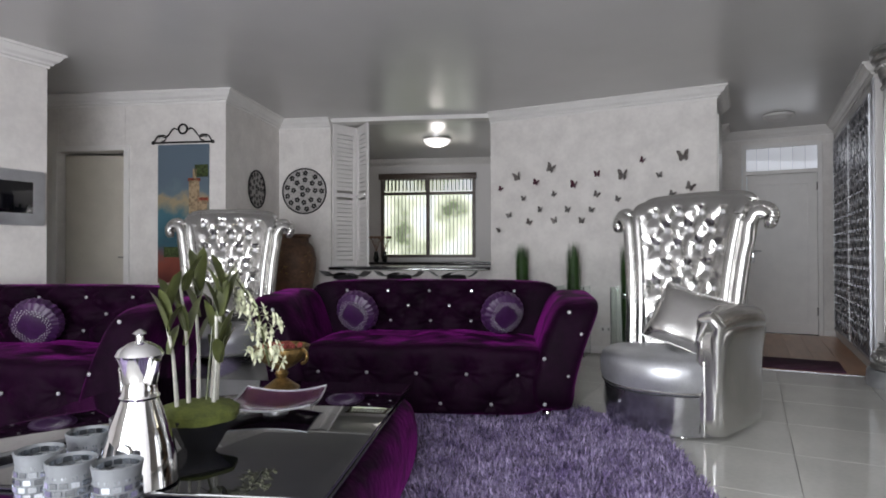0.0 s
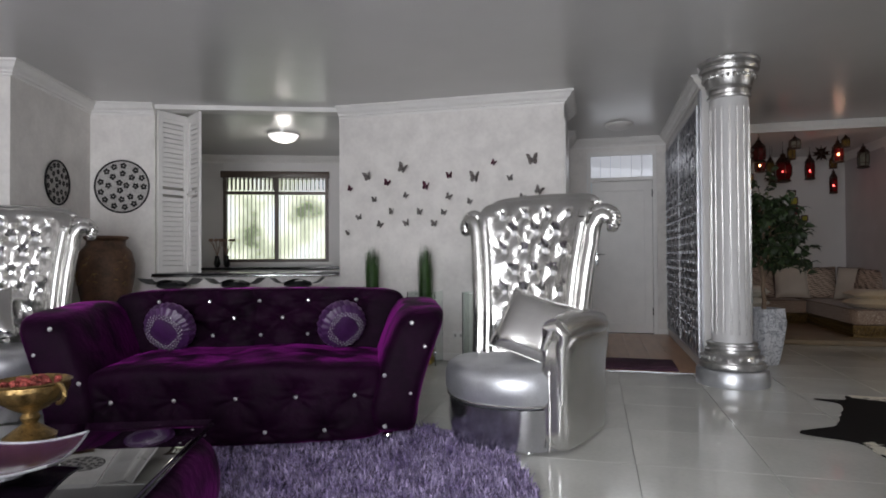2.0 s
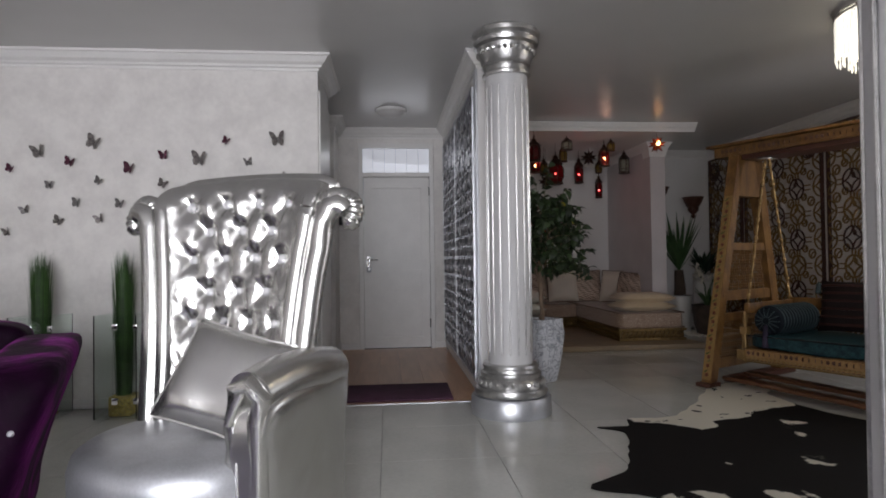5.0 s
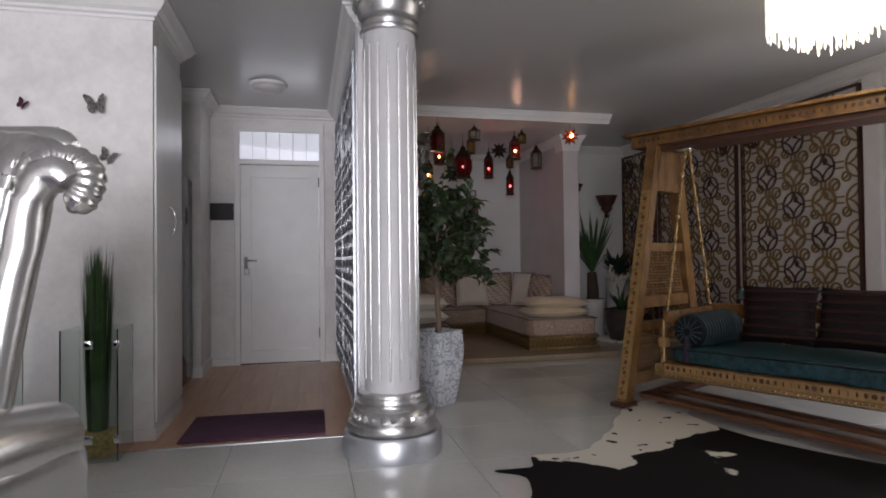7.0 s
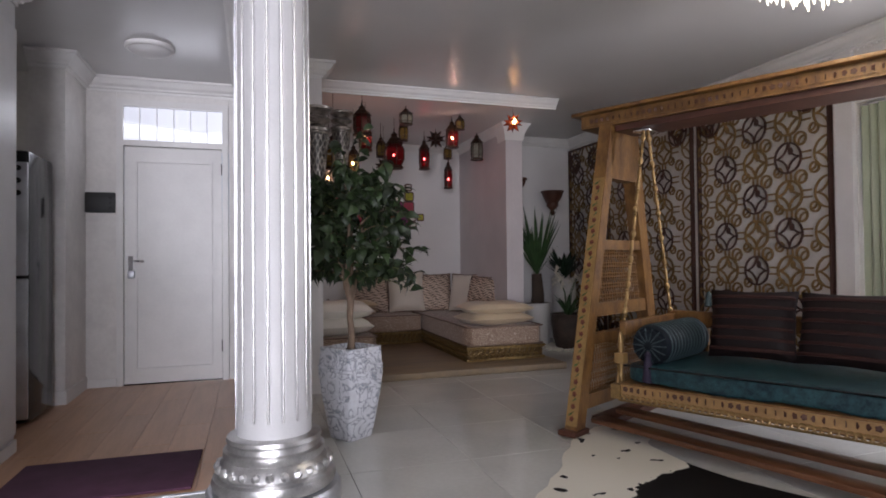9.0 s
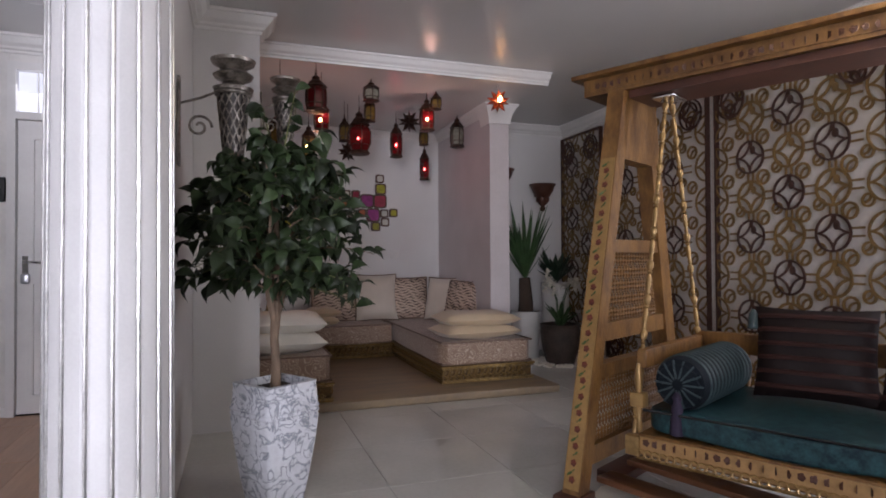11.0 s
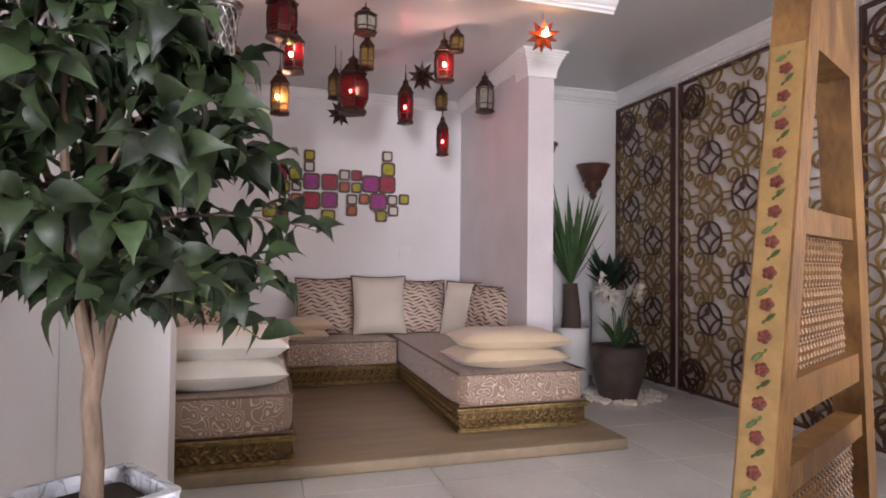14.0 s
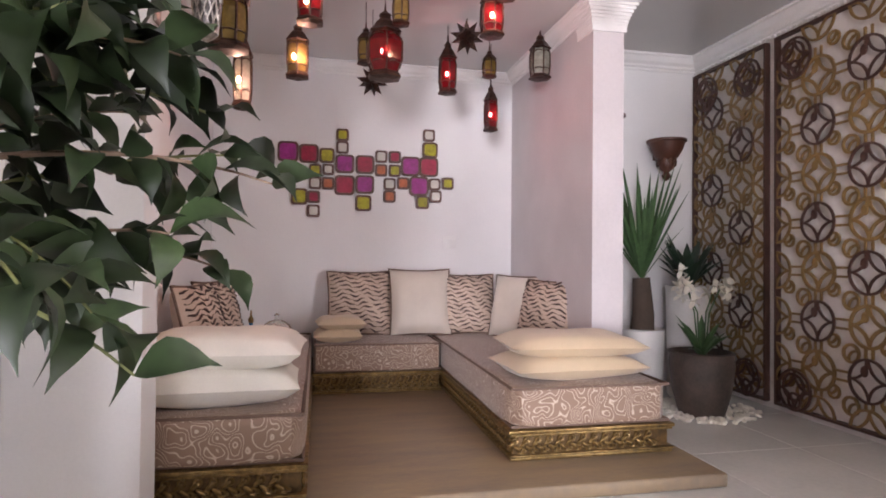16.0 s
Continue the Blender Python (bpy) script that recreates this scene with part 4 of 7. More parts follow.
SILVER_DARK = material("silver_mirror_leatherette", (0.62, 0.62, 0.66), 0.16, 0.97, var=0.1, scale=5, fine=80, bump=0.08, dist=0.004)
throne(pose(0.585, 4.61, 0, 0, 0, -20), 1, 8)
throne(pose(-2.80, 4.28, 0, 0, 0, 38), -1, -8)

# coffee table and what stands on it
TM = pose(-0.39, 3.17, 0, 0, 0, 21)
ct = thing("coffee_table", TM, "coffee table with black glass top and padded purple velvet sides", "coffee table")
part("padded_side", sbox(0.66, 0.66, 0.19, 10, 16, lambda q: Vector((q.x * (1 + 0.085 * math.cos(q.z * 7)), q.y * (1 + 0.085 * math.cos(q.z * 7)), q.z)), pose(-0.66, -0.66, 0.20)), VELVET, ct)
part("glass_top", rbox(-1.32, 0.0, -1.32, 0.0, 0.402, 0.418, 0.004), BLACK_GLASS, ct, "polished black glass top")
part("top_edge", rbox(-1.325, 0.005, -1.325, 0.005, 0.392, 0.4015, 0.002), BLACK, ct)
ZT = 0.4185


def on_table(name, x, y, label, cat, group="", rz=0):
    return thing(name, pose(x, y, ZT, 0, 0, rz), label, cat, group)


ew = on_table("ewer", -0.41, 1.795, "polished silver lidded coffee ewer on the table", "ewer")
part("body", lathe([(0.085, 0), (0.098, 0.008), (0.096, 0.03), (0.093, 0.06), (0.084, 0.11), (0.068, 0.165), (0.053, 0.205), (0.046, 0.225), (0.05, 0.232), (0.044, 0.242), (0.041, 0.27), (0.045, 0.305), (0.055, 0.335)], 36), CHROME, ew)
part("lid", lathe([(0.057, 0.335), (0.06, 0.341), (0.05, 0.358), (0.028, 0.372), (0.010, 0.377), (0.009, 0.39), (0.018, 0.397), (0.006, 0.406), (0.002, 0.408)], 28), CHROME, ew)
part("handle", tube([(-0.05, 0, 0.325), (-0.072, 0, 0.325), (-0.08, 0, 0.29), (-0.072, 0, 0.24), (-0.058, 0, 0.20)], 0.006), CHROME, ew)
part("spout", tube([(0.043, 0, 0.275), (0.06, 0, 0.305), (0.07, 0, 0.332)], 0.012, 8, radii=[0.018, 0.012, 0.008]), CHROME, ew)
part("emblem", lathe([(0.02, 0), (0.015, 0.008)], 12, pose(0.045, -0.074, 0.11, 76, 0, 32)), CHROME, ew, "engraved emblem")

MIRROR_TILE = material("mirror_chip", (0.56, 0.60, 0.66), 0.14, 0.9, var=0.1, obvar=0.75, bump=0)
CUPB = material("cup_plaster", (0.16, 0.17, 0.18), 0.5)
chips = []


def mosaic_cup(x, y):
    c = on_table("mosaic_cup", x, y, "candle cup covered in small mirror mosaic chips", "cup", "mosaic cups", random.uniform(0, 40))
    part("cup", lathe([(0.040, 0), (0.046, 0.01), (0.052, 0.05), (0.050, 0.10), (0.055, 0.128), (0.052, 0.130), (0.046, 0.10), (0.040, 0.02), (0.001, 0.018)], 28), CUPB, c)
    for j in range(7):
        for i in range(14):
            if not chips:
                chips.append(mesh_of("chip", box(bmesh.new(), -0.0085, 0.0085, -0.002, 0.001, -0.0062, 0.0062), MIRROR_TILE, False))
            a = 2 * math.pi * (i + 0.5 * (j % 2)) / 14
            z = 0.014 + j * 0.0172
            r = 0.0465 + 0.006 * math.sin(j * 0.6)
            ob = new("chip", chips[0])
            ob.parent = c
            ob.matrix_basis = pose(r * math.cos(a), r * math.sin(a), z, 0, 0, math.degrees(a) + 90)


for x, y in ((-0.522, 1.607), (-0.385, 1.602), (-0.265, 1.636), (-0.565, 1.755), (-0.60, 1.90)):
    mosaic_cup(x, y)

LEAF_O = material("orchid_leaf", (0.060, 0.070, 0.022), 0.35, var=0.25, scale=12, fine=60, bump=0.1)
MOSS = material("moss", (0.10, 0.12, 0.02), 0.95, var=0.3, scale=25, fine=160, bump=0.8)
STEM = material("pale_stem", (0.48, 0.47, 0.42), 0.5, var=0.2, scale=10)
PETAL = material("cream_petal", (0.68, 0.70, 0.50), 0.5, var=0.12, scale=12, island=0.15)


def blade(path, width, bm=None, fold=0.25):
    """A tapering leaf along a path."""
    bm = bm or bmesh.new()
    pts = [Vector(p) for p in path]
    n, rows = len(pts), []
    for i, p in enumerate(pts):
        d = (pts[min(i + 1, n - 1)] - pts[max(i - 1, 0)]).normalized()
        sd = d.cross(Vector((0, 0, 1)))
        sd = sd.normalized() if sd.length > 0.05 else Vector((1, 0, 0))
        t = i / (n - 1)
        w = width * max(0.02, math.sin(math.pi * min(1, 0.12 + 0.88 * t)) ** 0.7) * 0.5
        up = sd.cross(d)
        rows.append([bm.verts.new(p - sd * w + up * w * fold), bm.verts.new(p), bm.verts.new(p + sd * w + up * w * fold)])
    for a, b in zip(rows, rows[1:]):
        bm.faces.new((a[0], a[1], b[1], b[0]))
        bm.faces.new((a[1], a[2], b[2], b[1]))
    return bm


op = on_table("orchid_pot", -0.50, 2.06, "artificial orchid in a black square bowl with moss", "potted plant")
part("pot", lathe([(0.055, 0), (0.06, 0.005), (0.10, 0.07), (0.125, 0.115), (0.118, 0.116), (0.10, 0.09)], 4, pose(0, 0, 0, 0, 0, 20)), BLACK, op, "black bowl")
part("moss", lathe([(0.12, 0.10), (0.122, 0.125), (0.10, 0.14), (0.05, 0.15), (0.002, 0.152)], 30, wave=lambda a, z: 1 + 0.04 * math.sin(7 * a)), MOSS, op)
rr = random.Random(3)
for i in range(6):
    a, b = rr.uniform(0, 6.28), rr.uniform(0.02, 0.07)
    x, y = b * math.cos(a), b * math.sin(a)
    h = rr.uniform(0.28, 0.42)
    part("stem", tube([(x, y, 0.13), (x * 1.2, y * 1.2, 0.13 + h * 0.5), (x * 1.5 - 0.02, y * 1.5, 0.13 + h)], 0.006, 6, radii=[0.0075, 0.0055, 0.005]), STEM, op)
    for k in range(6):
        b2 = a + k * 1.7
        L = rr.uniform(0.08, 0.15)
        o = Vector((x * 1.4, y * 1.4, 0.13 + h * rr.uniform(0.45, 1.0)))
        part("leaf", blade([o + Vector((math.cos(b2) * L * t * 0.42, math.sin(b2) * L * t * 0.42, L * (1.15 * t - 0.35 * t * t) * (1 if k % 2 else 1.25))) for t in (0, 0.25, 0.5, 0.75, 1)], 0.038), LEAF_O, op)
fl = bmesh.new()
for k in range(70):
    t = k / 70
    p = Vector((-0.02 + 0.14 * math.sin(t * 2.2), 0.14 + 0.05 * t, 0.52 - 0.28 * t)) + Vector((rr.uniform(-0.055, 0.055), rr.uniform(-0.04, 0.04), rr.uniform(-0.03, 0.03)))
    for j in range(5):
        a = j * 1.257 + k
        blade([p, p + Vector((0.013 * math.cos(a), -0.005, 0.013 * math.sin(a))), p + Vector((0.026 * math.cos(a), -0.012, 0.026 * math.sin(a)))], 0.011, fl)
part("blossoms", fl, PETAL, op, "drooping cream blossoms")
part("flower_stem", tube([(0.01, 0.02, 0.14), (0.0, 0.06, 0.42), (0.03, 0.12, 0.53), (0.10, 0.15, 0.42), (0.12, 0.18, 0.24)], 0.004, 6), LEAF_O, op)

bw = on_table("footed_bowl", -0.84, 2.80, "antique gold footed bowl of potpourri", "bowl")
part("bowl", lathe([(0.075, 0), (0.08, 0.012), (0.055, 0.03), (0.022, 0.055), (0.03, 0.075), (0.022, 0.09), (0.05, 0.105), (0.10, 0.14), (0.118, 0.175), (0.115, 0.19), (0.125, 0.197), (0.118, 0.2), (0.105, 0.18), (0.05, 0.15), (0.001, 0.148)], 72, wave=lambda a, z: 1 + 0.02 * math.cos(18 * a + 40 * z) * math.cos(z * 90)), GOLD, bw)
for sg in (-1, 1):
    part("handle", tube([(sg * (0.115 + 0.03 * math.sin(t)), 0, 0.16 + 0.032 * math.cos(t)) for t in [i * 0.45 for i in range(8)]], 0.008, 6), GOLD, bw)
pp = bmesh.new()
for i in range(40):
    a, r = rr.uniform(0, 6.28), rr.uniform(0, 0.095)
    ball(rr.uniform(0.008, 0.016), pose(r * math.cos(a), r * math.sin(a), 0.185 + rr.uniform(0, 0.015)), pp, 6, 4)
tagged(part("potpourri", pp, material("potpourri", (0.28, 0.05, 0.04), 0.8, island=0.4), bw), kind="stuff")
ds = on_table("square_dish", -0.62, 2.53, "purple square dish with upturned silver-edged corners", "dish", rz=28)
part("dish", sheet(lambda u, v: ((u - 0.5) * 0.33, (v - 0.5) * 0.33, 0.012 + 0.6 * ((u - 0.5) ** 2 + (v - 0.5) ** 2) * 0.15), 14, 14), material("purple_glaze", (0.09, 0.03, 0.075), 0.2, var=0.15, scale=12, coat=0.6), ds)
part("rim", tube([((a - 0.5) * 0.33, (b - 0.5) * 0.33, 0.013 + 0.09 * ((a - 0.5) ** 2 + (b - 0.5) ** 2)) for a, b in [(t / 10, 0) for t in range(10)] + [(1, t / 10) for t in range(10)] + [(1 - t / 10, 1) for t in range(10)] + [(0, 1 - t / 10) for t in range(10)]], 0.004, 6, None, True), SILVER_PAINT, ds)
part("foot", lathe([(0.05, 0), (0.05, 0.012)], 20), SILVER_PAINT, ds)

# butterflies on the wall
BF = [(0.45, 1.97, 13), (0.07, 1.96, 7), (0.23, 1.80, 7), (0.51, 1.67, 10), (0.35, 1.61, 7), (-0.12, 1.82, 13), (-0.38, 1.85, 8), (-0.17, 1.58, 7), (-0.39, 1.64, 8), (-0.44, 1.48, 7), (-0.54, 1.37, 8), (-0.62, 1.75, 10), (-0.69, 1.49, 8), (-0.87, 1.94, 12), (-0.84, 1.66, 7), (-0.83, 1.38, 8), (-1.04, 1.80, 8), (-0.99, 1.50, 8), (-1.12, 1.37, 8), (-1.18, 1.63, 7), (-1.25, 1.87, 11), (-1.45, 1.75, 7), (-1.35, 1.45, 7), (-1.47, 1.29, 7)]
BFM = [material("butterfly_smoke", (0.10, 0.085, 0.085), 0.35, 0.3, var=0.4, scale=60, color2=(0.35, 0.32, 0.30)), material("butterfly_plum", (0.10, 0.02, 0.045), 0.4, var=0.3, scale=60), material("butterfly_grey", (0.26, 0.24, 0.23), 0.35, 0.3, var=0.4, scale=70, color2=(0.05, 0.045, 0.05))]
wing = [(0, 0.0), (0.05, 0.16), (0.25, 0.42), (0.52, 0.48), (0.58, 0.38), (0.50, 0.16), (0.40, 0.03), (0.46, -0.10), (0.38, -0.30), (0.22, -0.36), (0.08, -0.20)]
for i, (x, z, w) in enumerate(BF):
    r = random.Random(i)
    w = w / 100
    b = thing("butterfly", pose(x, 6.974, z, 90, 0, 0) @ pose(0, 0, 0, 0, 0, r.uniform(-40, 15)), ("smoky grey", "plum", "silver-grey patterned")[i % 3] + " butterfly ornament stuck on the wall", "butterfly", "wall butterflies")
    for sg in (-1, 1):
        part("wing", prism([(p[0] * w * sg, p[1] * w) for p in wing][::sg], 0, 0.0015, pose(0, 0, 0.006, 0, -sg * r.uniform(25, 55), 0)), BFM[(0, 1, 2, 0, 2)[i % 5]], b, smooth=False)
    part("body", tube([(0, -0.22 * w, 0.004), (0, 0, 0.008), (0, 0.2 * w, 0.006)], 0.003, 6), BLACK, b)

# tall artificial grass in glass holders
GRASS = material("artificial_grass", (0.035, 0.10, 0.015), 0.5, var=0.3, scale=8, island=0.35)
CLEAR = glass_material("clear_glass", (0.93, 0.98, 0.95))
SAND = material("yellow_pebbles", (0.50, 0.38, 0.10), 0.8, var=0.3, scale=50, fine=120, bump=0.8)


def grass_pot(x, y, h):
    g = thing("grass_planter", pose(x, y, 0), "tall green artificial grass in a square glass holder", "grass planter", "grass planters")
    gb = bmesh.new()
    r = random.Random(int(x * 100))
    for k in range(420):
        a, d = r.uniform(0, 6.28), r.uniform(0, 0.065)
        t = r.uniform(0.0, 0.05)
        hh = h * r.uniform(0.75, 1.0)
        p = [Vector((d * math.cos(a) * q1, d * math.sin(a) * q1, z)) + Vector((t * math.cos(a), t * math.sin(a), 0)) * q2 for z, q1, q2 in ((0.13, 0.8, 0), (hh * 0.5, 1, 0.1), (hh * 0.8, 1.0, 0.35), (hh, 1.0, 0.9))]
        sd = Vector((-math.sin(a), math.cos(a), 0)) * 0.0028
        v = [gb.verts.new(c) for q in p[:-1] for c in (q - sd, q + sd)] + [gb.verts.new(p[-1])]
        gb.faces.new((v[0], v[1], v[3], v[2]))
        gb.faces.new((v[2], v[3], v[5], v[4]))
        gb.faces.new((v[4], v[5], v[6]))
    tagged(part("grass", gb, GRASS, g), kind="stuff")
    for a in ((-0.14, -0.134, -0.14, 0.14), (0.134, 0.14, -0.14, 0.14), (-0.134, 0.134, -0.14, -0.134), (-0.134, 0.134, 0.134, 0.14)):
        ob = part("pane", box(bmesh.new(), a[0], a[1], a[2], a[3], 0.002, 0.70), CLEAR, g, smooth=False)
        ob.visible_shadow = False
    part("pebbles", rbox(-0.075, 0.075, -0.075, 0.075, 0.002, 0.14, 0.01), SAND, g)
    for z in (0.10, 0.60):
        part("clip", rbox(-0.02, 0.02, -0.152, -0.141, z, z + 0.045, 0.004), CHROME, g)
        part("clip", rbox(0.12, 0.15, -0.15, -0.12, z, z + 0.04, 0.004), CHROME, g)


for x in (-1.13, -0.58, -0.04, 0.52):
    grass_pot(x, 6.76, 1.17)
so = thing("wall_socket", pose(-0.30, 6.978, 0.25), "white double wall socket", "socket")
part("plate", rbox(-0.06, 0.06, -0.008, 0, -0.04, 0.04, 0.003), CORNICE, so)
for x in (-0.03, 0.03):
    part("switch", rbox(x - 0.01, x + 0.01, -0.012, -0.008, -0.015, 0.015, 0.001), GROUT, so)

# wall plates, urn, painting
def wall_plate(m, R, label):
    p = thing("wall_plate", m, label, "wall plate", "iron wall plates")
    part("disc", lathe([(0.002, 0.004), (R, 0.004), (R, 0.0)], 40), material("wall_plate_mesh", (0.50, 0.48, 0.46), 0.6, var=0.4, scale=70, color2=(0.30, 0.28, 0.27)), p)
    part("rim", torus_bm(R, 0.009, 40, 6, pose(0, 0, 0.008)), BLACK_METAL, p)
    r = random.Random(9)
    for ring, n in ((0.80, 13), (0.50, 8), (0.17, 3)):
        for k in range(n):
            a = 2 * math.pi * (k + r.uniform(-0.15, 0.15)) / n
            fbm = bmesh.new()
            c = Matrix.Translation((R * ring * math.cos(a), R * ring * math.sin(a), 0.008)) @ pose(0, 0, 0, 0, 0, r.uniform(0, 70))
            for j in range(5):
                b = 2 * math.pi * j / 5
                ball(R * 0.055, c @ pose(R * 0.075 * math.cos(b), R * 0.075 * math.sin(b), 0) @ Matrix.Diagonal((1, 1, 0.3, 1)), fbm, 6, 4)
            part("flower", fbm, BLACK_METAL, p)
    return p


wall_plate(KM @ pose(-2.19, -0.001, 1.77, 90, 0, 0), 0.265, "round black iron wall plate with cut-out flowers")
wall_plate(KM @ pose(-2.499, -0.62, 1.73, 90, 0, 90), 0.20, "smaller round black iron wall plate with flowers")
TERRA = material("brown_terracotta", (0.15, 0.075, 0.04), 0.55, var=0.3, scale=10, fine=60, bump=0.3)
ur = thing("urn", KM @ pose(-2.16, -0.42, 0), "large brown terracotta urn with gilt markings", "urn")
part("jar", lathe([(0.13, 0), (0.15, 0.02), (0.16, 0.25), (0.2, 0.6), (0.245, 0.85), (0.25, 0.98), (0.22, 1.10), (0.17, 1.16), (0.165, 1.20), (0.19, 1.225), (0.19, 1.245), (0.16, 1.25), (0.14, 1.19)], 36), TERRA, ur)
r = random.Random(4)
gl_ = bmesh.new()
for k in range(26):
    a, z = r.uniform(3.4, 6.0), r.uniform(0.78, 1.05)
    R = 0.243 + 0.006
    tube([(R * math.cos(a), R * math.sin(a), z), (R * math.cos(a + 0.08), R * math.sin(a + 0.08), z + r.uniform(-0.03, 0.03)), (R * math.cos(a + 0.14), R * math.sin(a + 0.14), z + r.uniform(-0.02, 0.04))], 0.004, 5, gl_)
part("gilt_marks", gl_, GOLD, ur)

sp = thing("scroll_painting", KM @ pose(-2.93, -1.302, 0), "hanging canvas of a seaside village on an iron scroll bracket", "painting")
cm = bpy.data.materials.new("painted_canvas")
cm.use_nodes = True
cn, cl = cm.node_tree.nodes, cm.node_tree.links
tc, sx, rp, nz, ad = cn.new("ShaderNodeTexCoord"), cn.new("ShaderNodeSeparateXYZ"), cn.new("ShaderNodeValToRGB"), cn.new("ShaderNodeTexNoise"), cn.new("ShaderNodeMath")
cl.new(tc.outputs["Generated"], sx.inputs[0])
cl.new(tc.outputs["Object"], nz.inputs["Vector"])
nz.inputs["Scale"].default_value, nz.inputs["Detail"].default_value = 7, 6
ad.operation, ad.inputs[1].default_value = "MULTIPLY_ADD", 0.28
cl.new(nz.outputs["Fac"], ad.inputs[0])
cl.new(sx.outputs["Z"], ad.inputs[2])
cl.new(ad.outputs[0], rp.inputs["Fac"])
el = rp.color_ramp.elements
el[0].position, el[0].color = 0.10, (0.10, 0.02, 0.02, 1)
el[1].position, el[1].color = 1.12 / 1.28, (0.10, 0.14, 0.18, 1)
for pos, c in ((0.3, (0.22, 0.05, 0.03, 1)), (0.42, (0.03, 0.09, 0.12, 1)), (0.62, (0.05, 0.14, 0.18, 1)), (0.74, (0.34, 0.27, 0.16, 1)), (0.80, (0.12, 0.17, 0.20, 1))):
    e = el.new(pos)
    e.color = c
cl.new(rp.outputs["Color"], cn["Principled BSDF"].inputs["Base Color"])
cn["Principled BSDF"].inputs["Roughness"].default_value = 0.8
part("canvas", box(bmesh.new(), -0.265, 0.265, -0.012, 0, 0.75, 2.10), cm, sp, smooth=False)
VILL = [material("village_plaster", (0.42, 0.30, 0.18), 0.8, var=0.3, scale=30), material("village_roof", (0.30, 0.06, 0.03), 0.8, var=0.3, scale=30), material("village_green", (0.07, 0.10, 0.03), 0.9, var=0.4, scale=30)]
for x0, x1, z0, z1, k in ((0.06, 0.17, 1.35, 1.75, 0), (0.17, 0.25, 1.3, 1.55, 0), (0.05, 0.18, 1.74, 1.77, 1), (0.15, 0.26, 1.54, 1.58, 1), (0.02, 0.26, 1.1, 1.34, 1), (0.12, 0.26, 1.78, 1.9, 2), (-0.2, 0.02, 1.0, 1.1, 2), (0.10, 0.14, 1.75, 1.86, 0)):
    part("painted_house", box(bmesh.new(), x0, x1, -0.0135, -0.0121, z0, z1), VILL[k], sp, smooth=False)
ib = bmesh.new()
tube([(-0.30, -0.02, 2.12), (0.30, -0.02, 2.12)], 0.009, 8, ib)
for sg in (-1, 1):
    tube([(sg * (0.30 - 0.24 * t), -0.02, 2.13 + 0.10 * math.sin(t * math.pi * 0.5) + 0.03 * math.sin(t * 9)) for t in [i / 16 for i in range(17)]], 0.007, 6, ib)
    tube([(sg * (0.21 + 0.035 * math.cos(a)), -0.02, 2.165 + 0.03 * math.sin(a)) for a in [i * 0.5 for i in range(11)]], 0.006, 6, ib)
    ball(0.018, pose(sg * 0.31, -0.02, 2.12), ib)
torus_bm(0.045, 0.01, 18, 6, pose(0, -0.02, 2.25, 90), ib)
part("iron_bracket", ib, BLACK_METAL, sp, "black wrought-iron scrollwork")

dl = thing("door_passage", KM, "cream interior door standing slightly open", "door")
dl["kind"] = "structure"
fb = bmesh.new()
for a in ((-4.33, -4.28, 0, 2.11), (-3.552, -3.50, 0, 2.11), (-4.28, -3.552, 2.06, 2.11)):
    box(fb, a[0], a[1], -1.325, -1.301, a[2], a[3])
part("door_frame", fb, WHITE_GLOSS, dl, smooth=False)
CREAM = material("cream_door", (0.62, 0.58, 0.50), 0.45, var=0.04, bump=0.03)
part("door_leaf", box(bmesh.new(), 0, 0.70, -0.02, 0.02, 0.01, 2.04, pose(-4.27, -1.20, 0, 0, 0, 12)), CREAM, dl, smooth=False)
part("door_handle", tube([(-3.66, -1.10, 1.0), (-3.665, -1.14, 1.0), (-3.73, -1.155, 1.0)], 0.008), CHROME, dl)
tv = thing("wall_picture", pose(-3.918, 3.05, 1.46), "dark framed picture with a broad silver-white frame", "picture")
part("frame", rbox(0, 0.05, -0.42, 0.42, -0.21, 0.21, 0.02), SILVER_PAINT, tv)
part("panel", rbox(0.048, 0.054, -0.32, 0.32, -0.12, 0.12, 0.002), BLACK_GLASS, tv, "dark glossy panel")

# ---- cowhide ----
cow = thing("cowhide_rug", pose(0, 0, 0.002), "black and white cowhide lying on the tiles", "cowhide")
OUT = [(2.17, 5.04), (2.40, 5.20), (2.50, 5.40), (2.60, 5.64), (2.66, 5.86), (2.54, 5.97), (2.72, 5.98), (2.82, 6.14), (3.06, 6.13), (3.36, 6.37), (3.60, 6.68), (3.88, 6.98), (4.14, 7.05), (4.22, 6.80), (4.10, 6.62), (4.12, 6.20), (4.24, 5.90), (4.46, 5.55), (4.70, 5.30), (4.58, 5.10), (4.30, 4.80), (4.22, 4.40), (4.32, 4.02), (4.10, 3.90), (3.85, 4.25), (3.50, 4.40), (3.10, 4.32), (2.85, 4.05), (2.66, 4.15), (2.60, 4.45), (2.45, 4.68), (2.42, 4.90)]
pts = []
for i, (x, y) in enumerate(OUT):
    a, b, c, e = (Vector(OUT[(i + k) % len(OUT)]) for k in (-1, 0, 1, 2))
    for t in (0, 0.25, 0.5, 0.75):
        p = 0.5 * (2 * b + (c - a) * t + (2 * a - 5 * b + 4 * c - e) * t * t + (3 * b - a - 3 * c + e) * t ** 3)
        n = noise.noise(Vector((p.x * 9, p.y * 9, 0))) * 0.025
        pts.append((p.x + n, p.y - n))
hm = bpy.data.materials.new("cowhide_hair")
